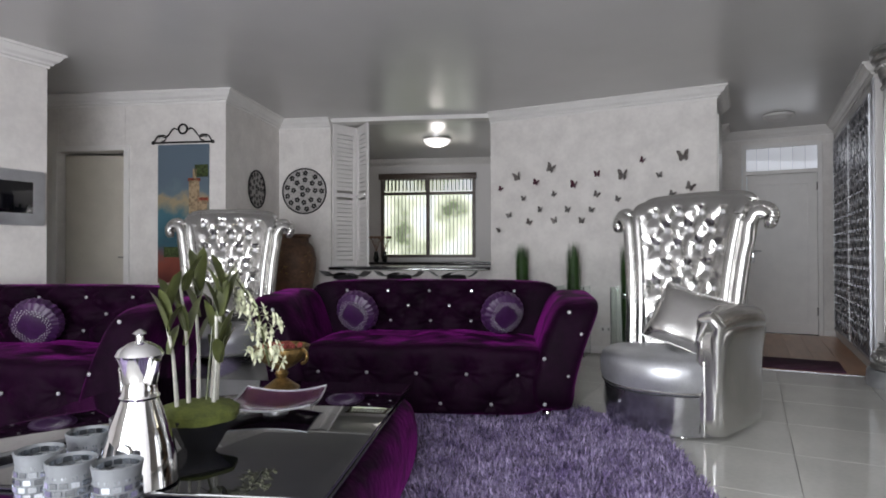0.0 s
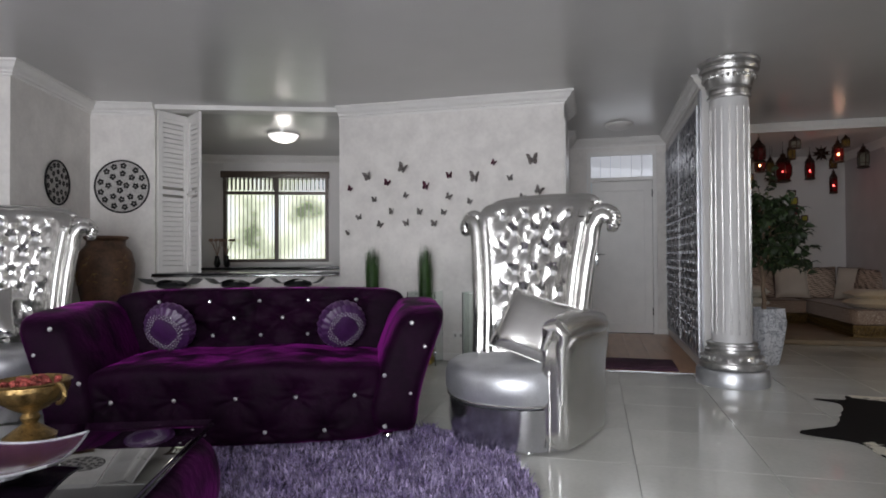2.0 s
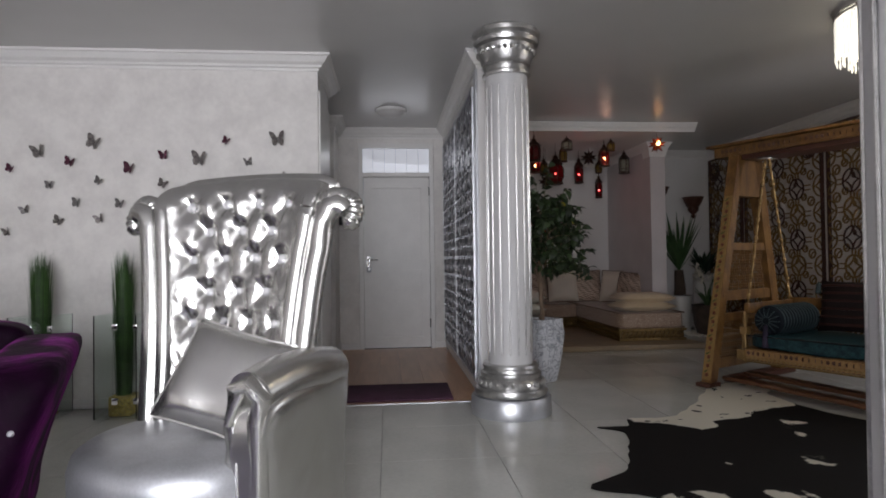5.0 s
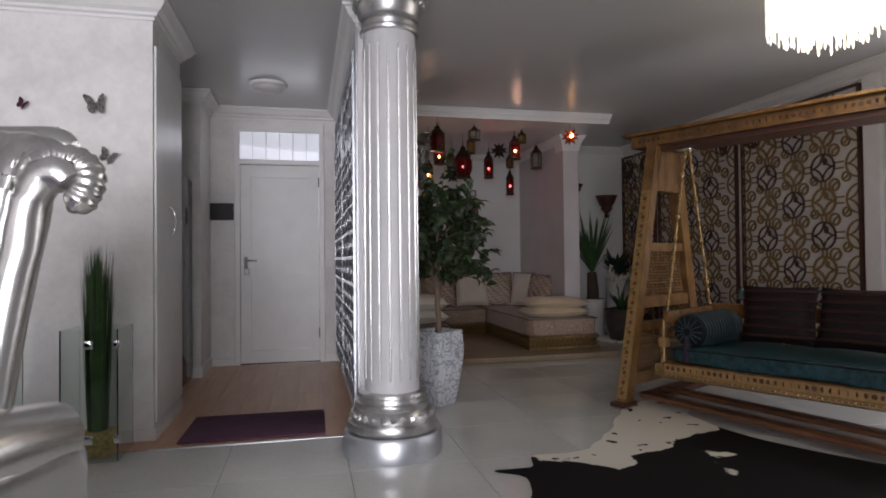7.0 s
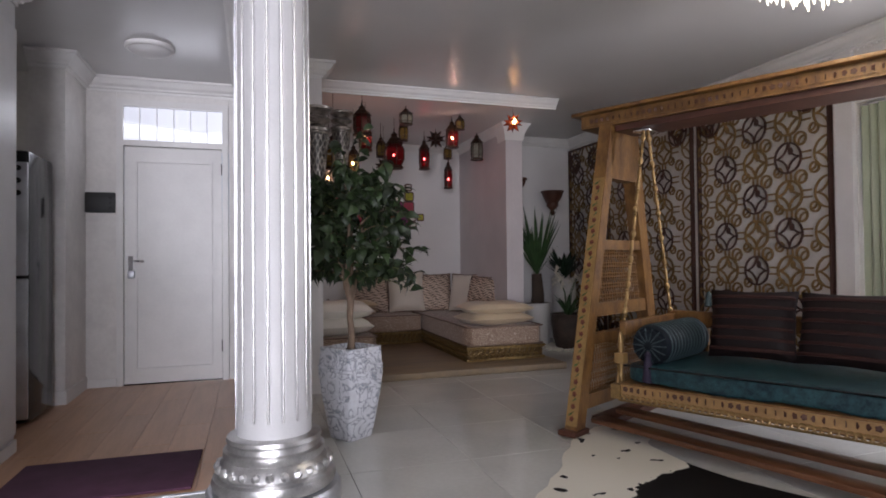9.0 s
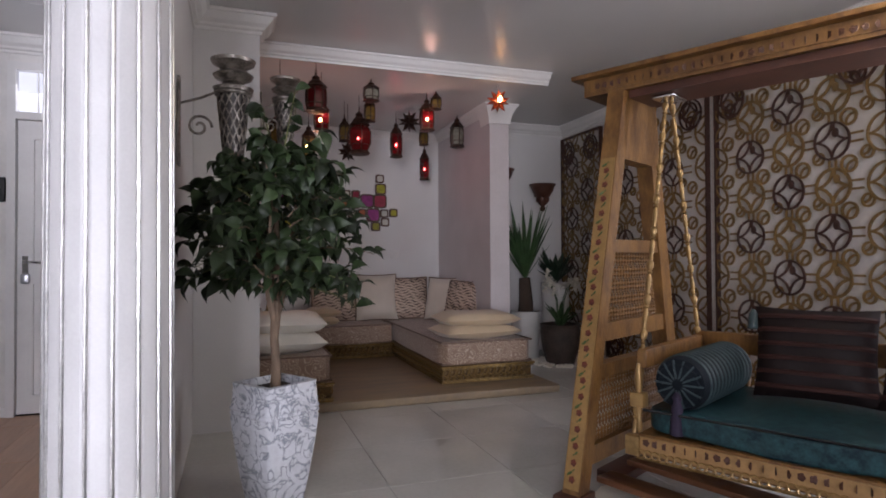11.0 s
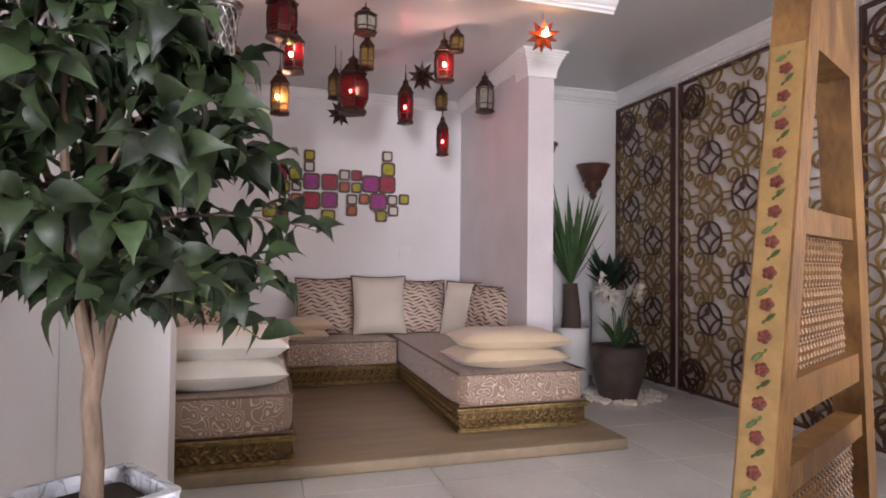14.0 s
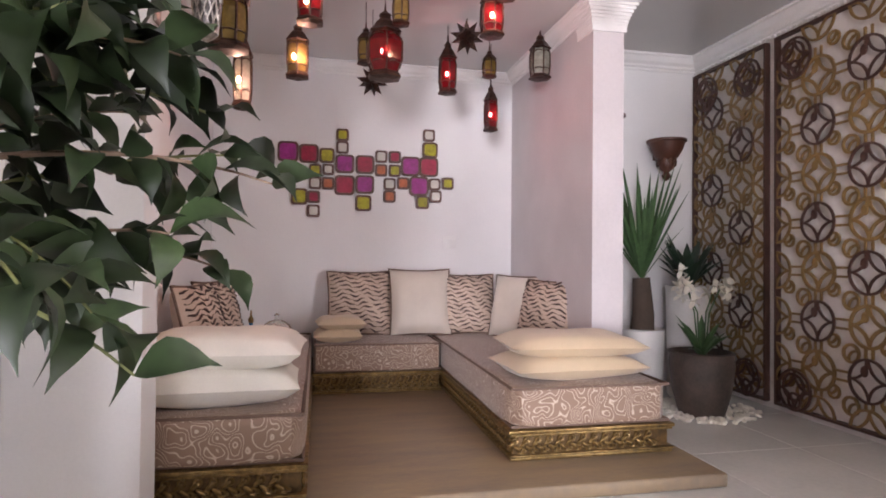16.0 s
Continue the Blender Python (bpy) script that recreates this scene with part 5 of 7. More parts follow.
hm.use_nodes = True
hn, hl = hm.node_tree.nodes, hm.node_tree.links
tc, sx = hn.new("ShaderNodeTexCoord"), hn.new("ShaderNodeSeparateXYZ")
n1, n2 = hn.new("ShaderNodeTexNoise"), hn.new("ShaderNodeTexNoise")
n1.inputs["Scale"].default_value, n1.inputs["Detail"].default_value = 2.6, 5
n2.inputs["Scale"].default_value, n2.inputs["Detail"].default_value = 160, 3
hl.new(tc.outputs["Object"], n1.inputs["Vector"])
hl.new(tc.outputs["Object"], n2.inputs["Vector"])
hl.new(tc.outputs["Object"], sx.inputs[0])
dt = hn.new("ShaderNodeVectorMath")
dt.operation, dt.inputs[1].default_value = "DOT_PRODUCT", (-0.46, 0.89, 0)
hl.new(tc.outputs["Object"], dt.inputs[0])
ed = hn.new("ShaderNodeMapRange")
ed.inputs["From Min"].default_value, ed.inputs["From Max"].default_value = 3.70, 3.86
ed.inputs["To Min"].default_value, ed.inputs["To Max"].default_value = 0.0, 0.36
hl.new(dt.outputs["Value"], ed.inputs["Value"])
dt2, ed2, mn = hn.new("ShaderNodeVectorMath"), hn.new("ShaderNodeMapRange"), hn.new("ShaderNodeMath")
dt2.operation, dt2.inputs[1].default_value, mn.operation = "DOT_PRODUCT", (0.6, 0.8, 0), "MINIMUM"
ed2.inputs["From Min"].default_value, ed2.inputs["From Max"].default_value, ed2.inputs["To Max"].default_value = 6.45, 6.80, 0.36
hl.new(tc.outputs["Object"], dt2.inputs[0])
hl.new(dt2.outputs["Value"], ed2.inputs["Value"])
hl.new(ed2.outputs["Result"], mn.inputs[0])
hl.new(ed.outputs["Result"], mn.inputs[1])
sm = hn.new("ShaderNodeMath")
sm.operation = "ADD"
hl.new(n1.outputs["Fac"], sm.inputs[0])
hl.new(mn.outputs[0], sm.inputs[1])
n3, sp3, sb3 = hn.new("ShaderNodeTexNoise"), hn.new("ShaderNodeMapRange"), hn.new("ShaderNodeMath")
n3.inputs["Scale"].default_value, n3.inputs["Detail"].default_value = 11, 1.5
sp3.inputs["From Min"].default_value, sp3.inputs["From Max"].default_value, sp3.inputs["To Max"].default_value = 0.655, 0.67, 0.6
sb3.operation = "SUBTRACT"
hl.new(tc.outputs["Object"], n3.inputs["Vector"])
hl.new(n3.outputs["Fac"], sp3.inputs["Value"])
hl.new(sm.outputs[0], sb3.inputs[0])
hl.new(sp3.outputs["Result"], sb3.inputs[1])
rp = hn.new("ShaderNodeValToRGB")
rp.color_ramp.elements[0].position, rp.color_ramp.elements[0].color = 0.63, (0.006, 0.005, 0.005, 1)
rp.color_ramp.elements[1].position, rp.color_ramp.elements[1].color = 0.65, (0.74, 0.70, 0.60, 1)
hl.new(sb3.outputs[0], rp.inputs["Fac"])
hl.new(rp.outputs["Color"], hn["Principled BSDF"].inputs["Base Color"])
hn["Principled BSDF"].inputs["Roughness"].default_value = 0.75
hn["Principled BSDF"].inputs["Specular IOR Level"].default_value = 0.2
bp = hn.new("ShaderNodeBump")
bp.inputs["Strength"].default_value, bp.inputs["Distance"].default_value = 0.4, 0.004
hl.new(n2.outputs["Fac"], bp.inputs["Height"])
hl.new(bp.outputs["Normal"], hn["Principled BSDF"].inputs["Normal"])
part("hide", prism(pts, 0, 0.006), hm, cow, smooth=False)

# ---- carved swing bench ----
SM = pose(3.72, 6.76, 0, 0, 0, -62.7)
sw = thing("swing_bench", SM, "carved honey-wood swing bench hung on turned rods in an A-frame", "swing bench")
RED = material("painted_red_flower", (0.15, 0.026, 0.014), 0.5, var=0.2, scale=30)
GREEN = material("painted_green_leaf", (0.06, 0.10, 0.02), 0.5, var=0.2, scale=30)
PALEW = material("painted_cream_strip", (0.34, 0.20, 0.07), 0.45, var=0.15, scale=12, fine=60, bump=0.1)
BRASS_ROD = material("gilt_turned_wood", (0.40, 0.25, 0.10), 0.28, 0.5, var=0.2, scale=20, bump=0.1)
LEN = 2.55


def slant(bm, y0, y1, z0, z1, w, x0, x1):
    """A leg in the yz plane from (y0, z0) to (y1, z1), w wide."""
    c = [(y0 - w / 2, z0), (y0 + w / 2, z0), (y1 + w / 2, z1), (y1 - w / 2, z1)]
    v = [bm.verts.new((x, y, z)) for x in (x0, x1) for y, z in c]
    for f in ((0, 1, 2, 3), (7, 6, 5, 4), (0, 4, 5, 1), (1, 5, 6, 2), (2, 6, 7, 3), (3, 7, 4, 0)):
        bm.faces.new([v[i] for i in f])
    return bm


def fpos(z):
    return -0.06 + 0.46 * z / 1.83


def bpos(z):
    return 1.0 - 0.34 * z / 1.83


def flower(r, m):
    b = bmesh.new()
    for j in range(5):
        a = 2 * math.pi * j / 5
        ball(r * 0.52, m @ pose(r * 0.6 * math.cos(a), r * 0.6 * math.sin(a), 0) @ Matrix.Diagonal((1, 1, 0.22, 1)), b, 6, 4)
    ball(r * 0.35, m @ Matrix.Diagonal((1, 1, 0.4, 1)), b, 6, 4)
    return b


flower_mesh = mesh_of("flower", flower(0.0145, pose(0, 0, 0)), RED)
dark_flower = mesh_of("flower", flower(0.0145, pose(0, 0, 0)), CARVED_DARK)
lm = bmesh.new()
for sg in (-1, 1):
    ball(0.012, pose(sg * 0.012, sg * 0.008, 0, 0, 0, 35) @ Matrix.Diagonal((1.3, 0.5, 0.25, 1)), lm, 6, 4)
leaf_mesh = mesh_of("leaf", lm, GREEN)
bobbin_profile = [(0.004, 0), (0.006, 0.004), (0.004, 0.01), (0.009, 0.02), (0.004, 0.03), (0.009, 0.04), (0.004, 0.05), (0.006, 0.056), (0.004, 0.06)]


def piece(name, mesh, m, parent):
    ob = new(name, mesh)
    ob.parent = parent
    ob.matrix_basis = m
    return ob


for xe, detail in ((0.0, True), (LEN - 0.10, False)):
    fr = part("end_frame", box(bmesh.new(), xe, xe + 0.085, 0.36, 0.72, 1.50, 1.80), CARVED, sw, "carved A-frame end", smooth=False)
    lf = part("leg", slant(bmesh.new(), fpos(0), fpos(1.83), 0, 1.83, 0.085, xe, xe + 0.085), CARVED, fr, smooth=False)
    part("leg", slant(bmesh.new(), bpos(0), bpos(1.83), 0, 1.83, 0.11, xe, xe + 0.085), CARVED, fr, smooth=False)
    part("painted_strip", slant(bmesh.new(), fpos(0.06) - 0.0445, fpos(1.5) - 0.0445, 0.06, 1.5, 0.006, xe + 0.006, xe + 0.079), PALEW, fr, smooth=False)
    if detail:
        tilt = math.degrees(math.atan(0.46 / 1.83))
        for i in range(21):
            z = 0.10 + i * 0.067
            piece("flower", flower_mesh, pose(xe + 0.042, fpos(z) - 0.049, z, 90 - tilt, 0, 0), fr)
            piece("leaf", leaf_mesh, pose(xe + 0.042, fpos(z + 0.034) - 0.049, z + 0.034, 90 - tilt, 0, 30 * (-1) ** i), fr)
    for z0, z1 in ((0.22, 0.50), (0.74, 1.06)):
        part("rail", box(bmesh.new(), xe + 0.01, xe + 0.075, fpos(z1) + 0.04, bpos(z1) - 0.05, z1, z1 + 0.06), CARVED, fr, smooth=False)
        part("rail", box(bmesh.new(), xe + 0.01, xe + 0.075, fpos(z0) + 0.04, bpos(z0) - 0.05, z0 - 0.08, z0), CARVED, fr, smooth=False)
        rows = 5
        h = (z1 - z0) / rows
        sp_ = None
        for k in range(rows):
            zz = z0 + k * h
            y = fpos(zz + h) + 0.055
            while y < bpos(zz + h) - 0.06:
                if sp_ is None:
                    sp_ = part("spindle", lathe([(r * 1.05, q * h / 0.06) for r, q in bobbin_profile], 7), CARVED, fr)
                    sp_.matrix_basis = pose(xe + 0.042, y, zz)
                else:
                    again(sp_, "spindle", pose(xe + 0.042, y, zz), fr)
                y += 0.030
    part("foot", rbox(xe - 0.03, xe + 0.115, 0.26, 1.14, 0.0, 0.045, 0.008), CARVED_DARK, fr)
    part("toe", rbox(xe - 0.02, xe + 0.10, -0.14, 0.02, 0.009, 0.04, 0.006), CARVED_DARK, fr)
    fr.matrix_basis = pose(-0.175, 0.235, 0) @ Matrix.Diagonal((1, 1, 1.035, 1))
def tilted(bm, m):
    bmesh.ops.transform(bm, matrix=m, verts=bm.verts)
    return bm


RUNNER = material("reddish_runner_wood", (0.20, 0.085, 0.04), 0.28, var=0.25, scale=6, fine=60, bump=0.1, color2=(0.10, 0.04, 0.02), stretch=(0.3, 3, 3))
part("runner", tilted(rbox(0, LEN - 0.1, 0, 0.12, 0.046, 0.075, 0.006), pose(-0.12, 0.34, 0, 0, 0, -9)), RUNNER, sw, "reddish polished floor runner")
part("runner", tilted(rbox(0, LEN - 0.1, 0, 0.12, 0.046, 0.075, 0.006), pose(-0.12, 0.64, 0, 0, 0, -9)), RUNNER, sw, "reddish polished floor runner")
bm = box(bmesh.new(), -0.14, LEN + 0.14, 0.37, 0.69, 1.832, 1.915)
part("top_beam", bm, CARVED, sw, "long carved top beam", smooth=False)
part("beam_cap", rbox(-0.19, LEN + 0.19, 0.32, 0.74, 1.9155, 1.94, 0.006), CARVED, sw)
# shade beneath the beam, put in as a slab of darker colour
part("beam_underside", box(bmesh.new(), 0.09, LEN - 0.11, 0.40, 0.66, 1.795, 1.8315), CARVED_DARK, sw, "underside of the beam, shade put into its dark colour", smooth=False)
tb = part("carved_band", box(bmesh.new(), -0.10, LEN + 0.10, 0.364, 0.3695, 1.85, 1.90), CARVED, sw, "band of carved dark flowers", smooth=False)
n = 66
for ob in [o for o in sw.children if o.name.split(".")[0] in ("top_beam", "beam_cap", "beam_underside", "carved_band")]:
    ob.matrix_basis = pose(-0.175, 0.235, 0.065)
for i in range(n):
    piece("flower", dark_flower, pose(-0.06 + i * 0.040, 0.362, 1.875, 90, 0, 20 * i), tb)
# seat
part("seat_frame", rbox(0.13, LEN - 0.20, 0.24, 0.98, 0.25, 0.34, 0.006), CARVED, sw)
fb_ = part("front_band", box(bmesh.new(), 0.13, LEN - 0.20, 0.232, 0.2395, 0.26, 0.33), material("terracotta_band", (0.40, 0.23, 0.09), 0.5, var=0.15, scale=14, fine=70, bump=0.1), sw, "painted band with dark flowers", smooth=False)
for i in range(54):
    piece("flower", dark_flower, pose(0.17 + i * 0.040, 0.231, 0.308, 90, 0, 25 * i), fb_)
sc = part("scallop", torus_bm(0.0145, 0.0048, 12, 5, pose(0, 0, 0, 90)), BRASS_ROD, sw)
sc.matrix_basis = pose(0.15, 0.226, 0.262)
for i in range(1, 70):
    again(sc, "scallop", pose(0.15 + i * 0.0308, 0.226, 0.262), sw)
part("bead_rail", rbox(0.13, LEN - 0.20, 0.224, 0.232, 0.238, 0.248, 0.002), GOLD, sw)
br = part("back_rail", rbox(0.10, LEN - 0.18, 0.95, 1.0, 0.60, 0.70, 0.008), CARVED, sw)
for i in range(12):
    part("back_post", lathe([(0.018, 0.34), (0.02, 0.4), (0.012, 0.43), (0.02, 0.5), (0.014, 0.56), (0.018, 0.6)], 10, pose(0.15 + i * 0.19, 0.975, 0)), CARVED, br)
part("side_rail", rbox(0.10, 0.145, 0.30, 0.97, 0.60, 0.68, 0.008), CARVED, sw)
part("side_rail", rbox(LEN - 0.23, LEN - 0.185, 0.30, 0.97, 0.60, 0.68, 0.008), CARVED, sw)


def turned_rod(a, b, name="turned_rod"):
    a, b = Vector(a), Vector(b)
    L = (b - a).length
    pr, z, k = [(0.006, 0)], 0.0, 0
    while z < L - 0.06:
        for r, dz in ((0.013, 0.012), (0.008, 0.02), (0.018, 0.03), (0.021, 0.045), (0.015, 0.06), (0.008, 0.07), (0.016, 0.078), (0.008, 0.086), (0.013, 0.10), (0.014, 0.14), (0.009, 0.155)):
            if z + dz < L:
                pr.append((r * 0.82, z + dz))
        z += 0.16
    pr.append((0.006, L))
    q = (b - a).to_track_quat("Z", "Y").to_matrix().to_4x4()
    part(name, lathe(pr, 10, Matrix.Translation(a) @ q), BRASS_ROD, sw, "gilt turned hanging rod")


for x in (0.115, LEN - 0.2):
    turned_rod((x - 0.05, 0.72, 1.845), (x - 0.01, 0.25, 0.27))
    turned_rod((x - 0.04, 0.76, 1.845), (x, 0.97, 0.64))
    part("hook_plate", rbox(x - 0.10, x + 0.01, 0.67, 0.83, 1.84, 1.858, 0.004), CHROME, sw)
    part("corner_block", rbox(x - 0.03, x + 0.03, 0.215, 0.27, 0.25, 0.33, 0.004), BRASS_ROD, sw)
    part("post_block", rbox(x - 0.028, x + 0.03, 0.26, 0.315, 0.44, 0.50, 0.004), PALEW, sw)
    part("finial", lathe([(r * 0.6, z) for r, z in ((0.02, 0.33), (0.028, 0.36), (0.016, 0.39), (0.026, 0.44), (0.02, 0.5), (0.03, 0.55), (0.02, 0.6), (0.012, 0.62))], 12, pose(x, 0.287, 0)), BRASS_ROD, sw)

TEAL = material("teal_brocade", (0.005, 0.020, 0.030), 0.42, var=0.4, scale=34, fine=110, bump=0.6, spec=0.35, color2=(0.026, 0.082, 0.088))
mt = thing("swing_mattress", SM, "teal brocade mattress on the swing bench", "mattress")
part("mattress", sbox(1.07, 0.36, 0.055, 10, 26, lambda q: Vector((q.x, q.y, q.z + 0.007 * math.sin(q.x * 9) * math.cos(q.y * 8) + 0.003 * math.sin(q.x * 31 + 9 * q.y))), pose(1.21, 0.61, 0.394)), TEAL, mt)
part("piping", tube([(0.15, 0.255, 0.436), (1.2, 0.25, 0.442), (2.27, 0.255, 0.436)], 0.006, 6), BLACK, mt)
CORD = material("teal_cord", (0.035, 0.060, 0.066), 0.5)
STRIPE = material("striped_bolster", (0.012, 0.016, 0.022), 0.85, var=0.2, bump=0.2, spec=0.15)
bo = thing("bolster", SM @ pose(0.285, 0.29, 0.556), "striped teal and black bolster with a tassel", "bolster")
part("roll", lathe([(0.005, 0), (0.06, -0.006), (0.1, 0.008), (0.110, 0.035), (0.110, 0.56), (0.098, 0.60), (0.005, 0.61)], 30, pose(0, 0, 0, -90)), STRIPE, bo)
for i in range(13):
    part("stripe", torus_bm(0.1085, 0.008, 30, 6, pose(0, 0.05 + i * 0.042, 0, 90)), CORD, bo)
part("rosette", lathe([(0.085, 0.0), (0.08, 0.008), (0.03, 0.012), (0.012, 0.02)], 40, pose(0, 0.0, 0, 90), wave=lambda a, z: 1 + 0.06 * math.cos(10 * a)), STRIPE, bo)
for i in range(14):
    a = 2 * math.pi * i / 14
    part("pleat", tube([(0.02 * math.cos(a), -0.012, 0.02 * math.sin(a)), (0.06 * math.cos(a), -0.011, 0.06 * math.sin(a)), (0.098 * math.cos(a), -0.001, 0.098 * math.sin(a))], 0.0045, 5), CORD, bo)
part("tassel", lathe([(0.006, 0), (0.02, -0.02), (0.014, -0.04), (0.022, -0.06), (0.03, -0.17), (0.005, -0.175)], 14, pose(0.0, -0.02, -0.03)), material("dark_violet_tassel", (0.03, 0.02, 0.045), 0.8), bo, "dark violet tassel")
DARKC = material("dark_brown_satin", (0.014, 0.008, 0.008), 0.6, var=0.2, scale=10, bump=0.2, spec=0.2)
BRSTR = material("brown_velvet_stripe", (0.050, 0.020, 0.016), 0.6, var=0.2, spec=0.2)
for i, (x, rz, tl) in enumerate(((0.66, 6, -14), (1.12, -4, -18), (1.60, 4, -14), (2.02, 2, -16))):
    pm = SM @ pose(x, 0.80, 0.655, tl, 0, rz)
    pw = thing("striped_cushion", pm, "dark brown striped cushion leaning on the swing's back", "cushion", "striped cushions")
    part("cover", pillow(0.46, 0.40, 0.15), DARKC, pw)
    for k in range(6):
        z = -0.15 + k * 0.06
        fz = 2 * z / 0.40
        part("stripe", tube([(0.22 * u * (1 - 0.06 * (1 - fz * fz)), -0.075 * ((1 - (0.96 * u) ** 4) * (1 - fz ** 4)) ** 0.55 - 0.0005, z) for u in [j / 10 - 1 for j in range(21)]], 0.011, 5), BRSTR, pw)
    if i == 0:
        part("corner_tassel", lathe([(0.006, 0), (0.018, -0.02), (0.022, -0.09)], 10, pose(-0.235, -0.03, 0.18)), CORD, pw, "teal corner tassel")

# ---- chandelier ----
ch = thing("chandelier", pose(4.43, 5.78, TOP), "lit crystal fringe chandelier on the ceiling", "chandelier")
FRINGE = material("lit_crystal_rod", (1.0, 0.97, 0.86), 0.1, var=0.1, scale=40, bump=0, emit=1.5, island=0.5)
part("canopy", lathe([(0.30, -0.05), (0.32, -0.04), (0.32, 0)], 36), CHROME, ch)
for R, z, n in ((0.32, -0.06, 110), (0.24, -0.09, 80), (0.15, -0.12, 44)):
    fr_ = bmesh.new()
    for i in range(n):
        a = 2 * math.pi * i / n
        h = 0.24 + 0.05 * math.sin(i * 2.3) + (0.32 - R) * 0.2
        x, y = R * math.cos(a), R * math.sin(a)
        lathe([(0.002, z - h), (0.007, z - h + 0.02), (0.004, z - h + 0.05), (0.007, z - h * 0.6), (0.004, z - h * 0.55), (0.006, z - h * 0.3), (0.003, z)], 5, pose(x, y, 0), fr_)
    tagged(part("crystal_fringe", fr_, FRINGE, ch, "ring of hanging crystal rods"), kind="stuff")
    part("ring", torus_bm(R, 0.01, 36, 6, pose(0, 0, z)), CHROME, ch)
bulb("chandelier_bulb", 4.43, 5.78, 2.18, 8, (1.0, 0.90, 0.62), 0.12)

# ---- alcove seating ----
def paisley(name, c1, c2, scale, rough=0.6, dist=2.5):
    """Woven brocade: pale swirls on a darker ground."""
    m = bpy.data.materials.new(name)
    m.use_nodes = True
    n, l = m.node_tree.nodes, m.node_tree.links
    tc, wv, nz, rp, b = n.new("ShaderNodeTexCoord"), n.new("ShaderNodeTexWave"), n.new("ShaderNodeTexNoise"), n.new("ShaderNodeValToRGB"), n.new("ShaderNodeBump")
    wv.wave_type, wv.rings_direction = "RINGS", "SPHERICAL"
    wv.inputs["Scale"].default_value, wv.inputs["Distortion"].default_value, wv.inputs["Detail"].default_value, wv.inputs["Detail Scale"].default_value = scale, dist * 6, 1.0, 1.4
    nz.inputs["Scale"].default_value = 220
    l.new(tc.outputs["Object"], wv.inputs["Vector"])
    l.new(tc.outputs["Object"], nz.inputs["Vector"])
    rp.color_ramp.elements[0].position, rp.color_ramp.elements[0].color = 0.30, (*c1, 1)
    rp.color_ramp.elements[1].position, rp.color_ramp.elements[1].color = 0.72, (*c1, 1)
    for spot, shade in ((0.42, c2), (0.60, c2)):
        stop = rp.color_ramp.elements.new(spot)
        stop.color = (*shade, 1)
    l.new(wv.outputs["Fac"], rp.inputs["Fac"])
    p = n["Principled BSDF"]
    l.new(rp.outputs["Color"], p.inputs["Base Color"])
    p.inputs["Roughness"].default_value, p.inputs["Sheen Weight"].default_value = rough, 0.2
    b.inputs["Strength"].default_value, b.inputs["Distance"].default_value = 0.25, 0.002
    l.new(nz.outputs["Fac"], b.inputs["Height"])
    l.new(b.outputs["Normal"], p.inputs["Normal"])
    return m


BROCADE = paisley("beige_paisley_brocade", (0.25, 0.16, 0.11), (0.54, 0.43, 0.33), 8.0, 0.55, 3.2)
CREAMC = material("cream_cushion_cloth", (0.60, 0.47, 0.31), 0.65, var=0.06, scale=5, fine=160, bump=0.15, sheen=0.2)
IVORY = material("ivory_satin", (0.66, 0.58, 0.49), 0.45, var=0.06, scale=5, fine=160, bump=0.1, sheen=0.3)
ZEB1 = material("zebra_ground", (0.60, 0.46, 0.36), 0.55, var=0.06, fine=160, bump=0.1)
ZEB2 = material("zebra_stripe", (0.085, 0.05, 0.04), 0.6)
PIPING = material("brown_cord", (0.16, 0.10, 0.07), 0.7)


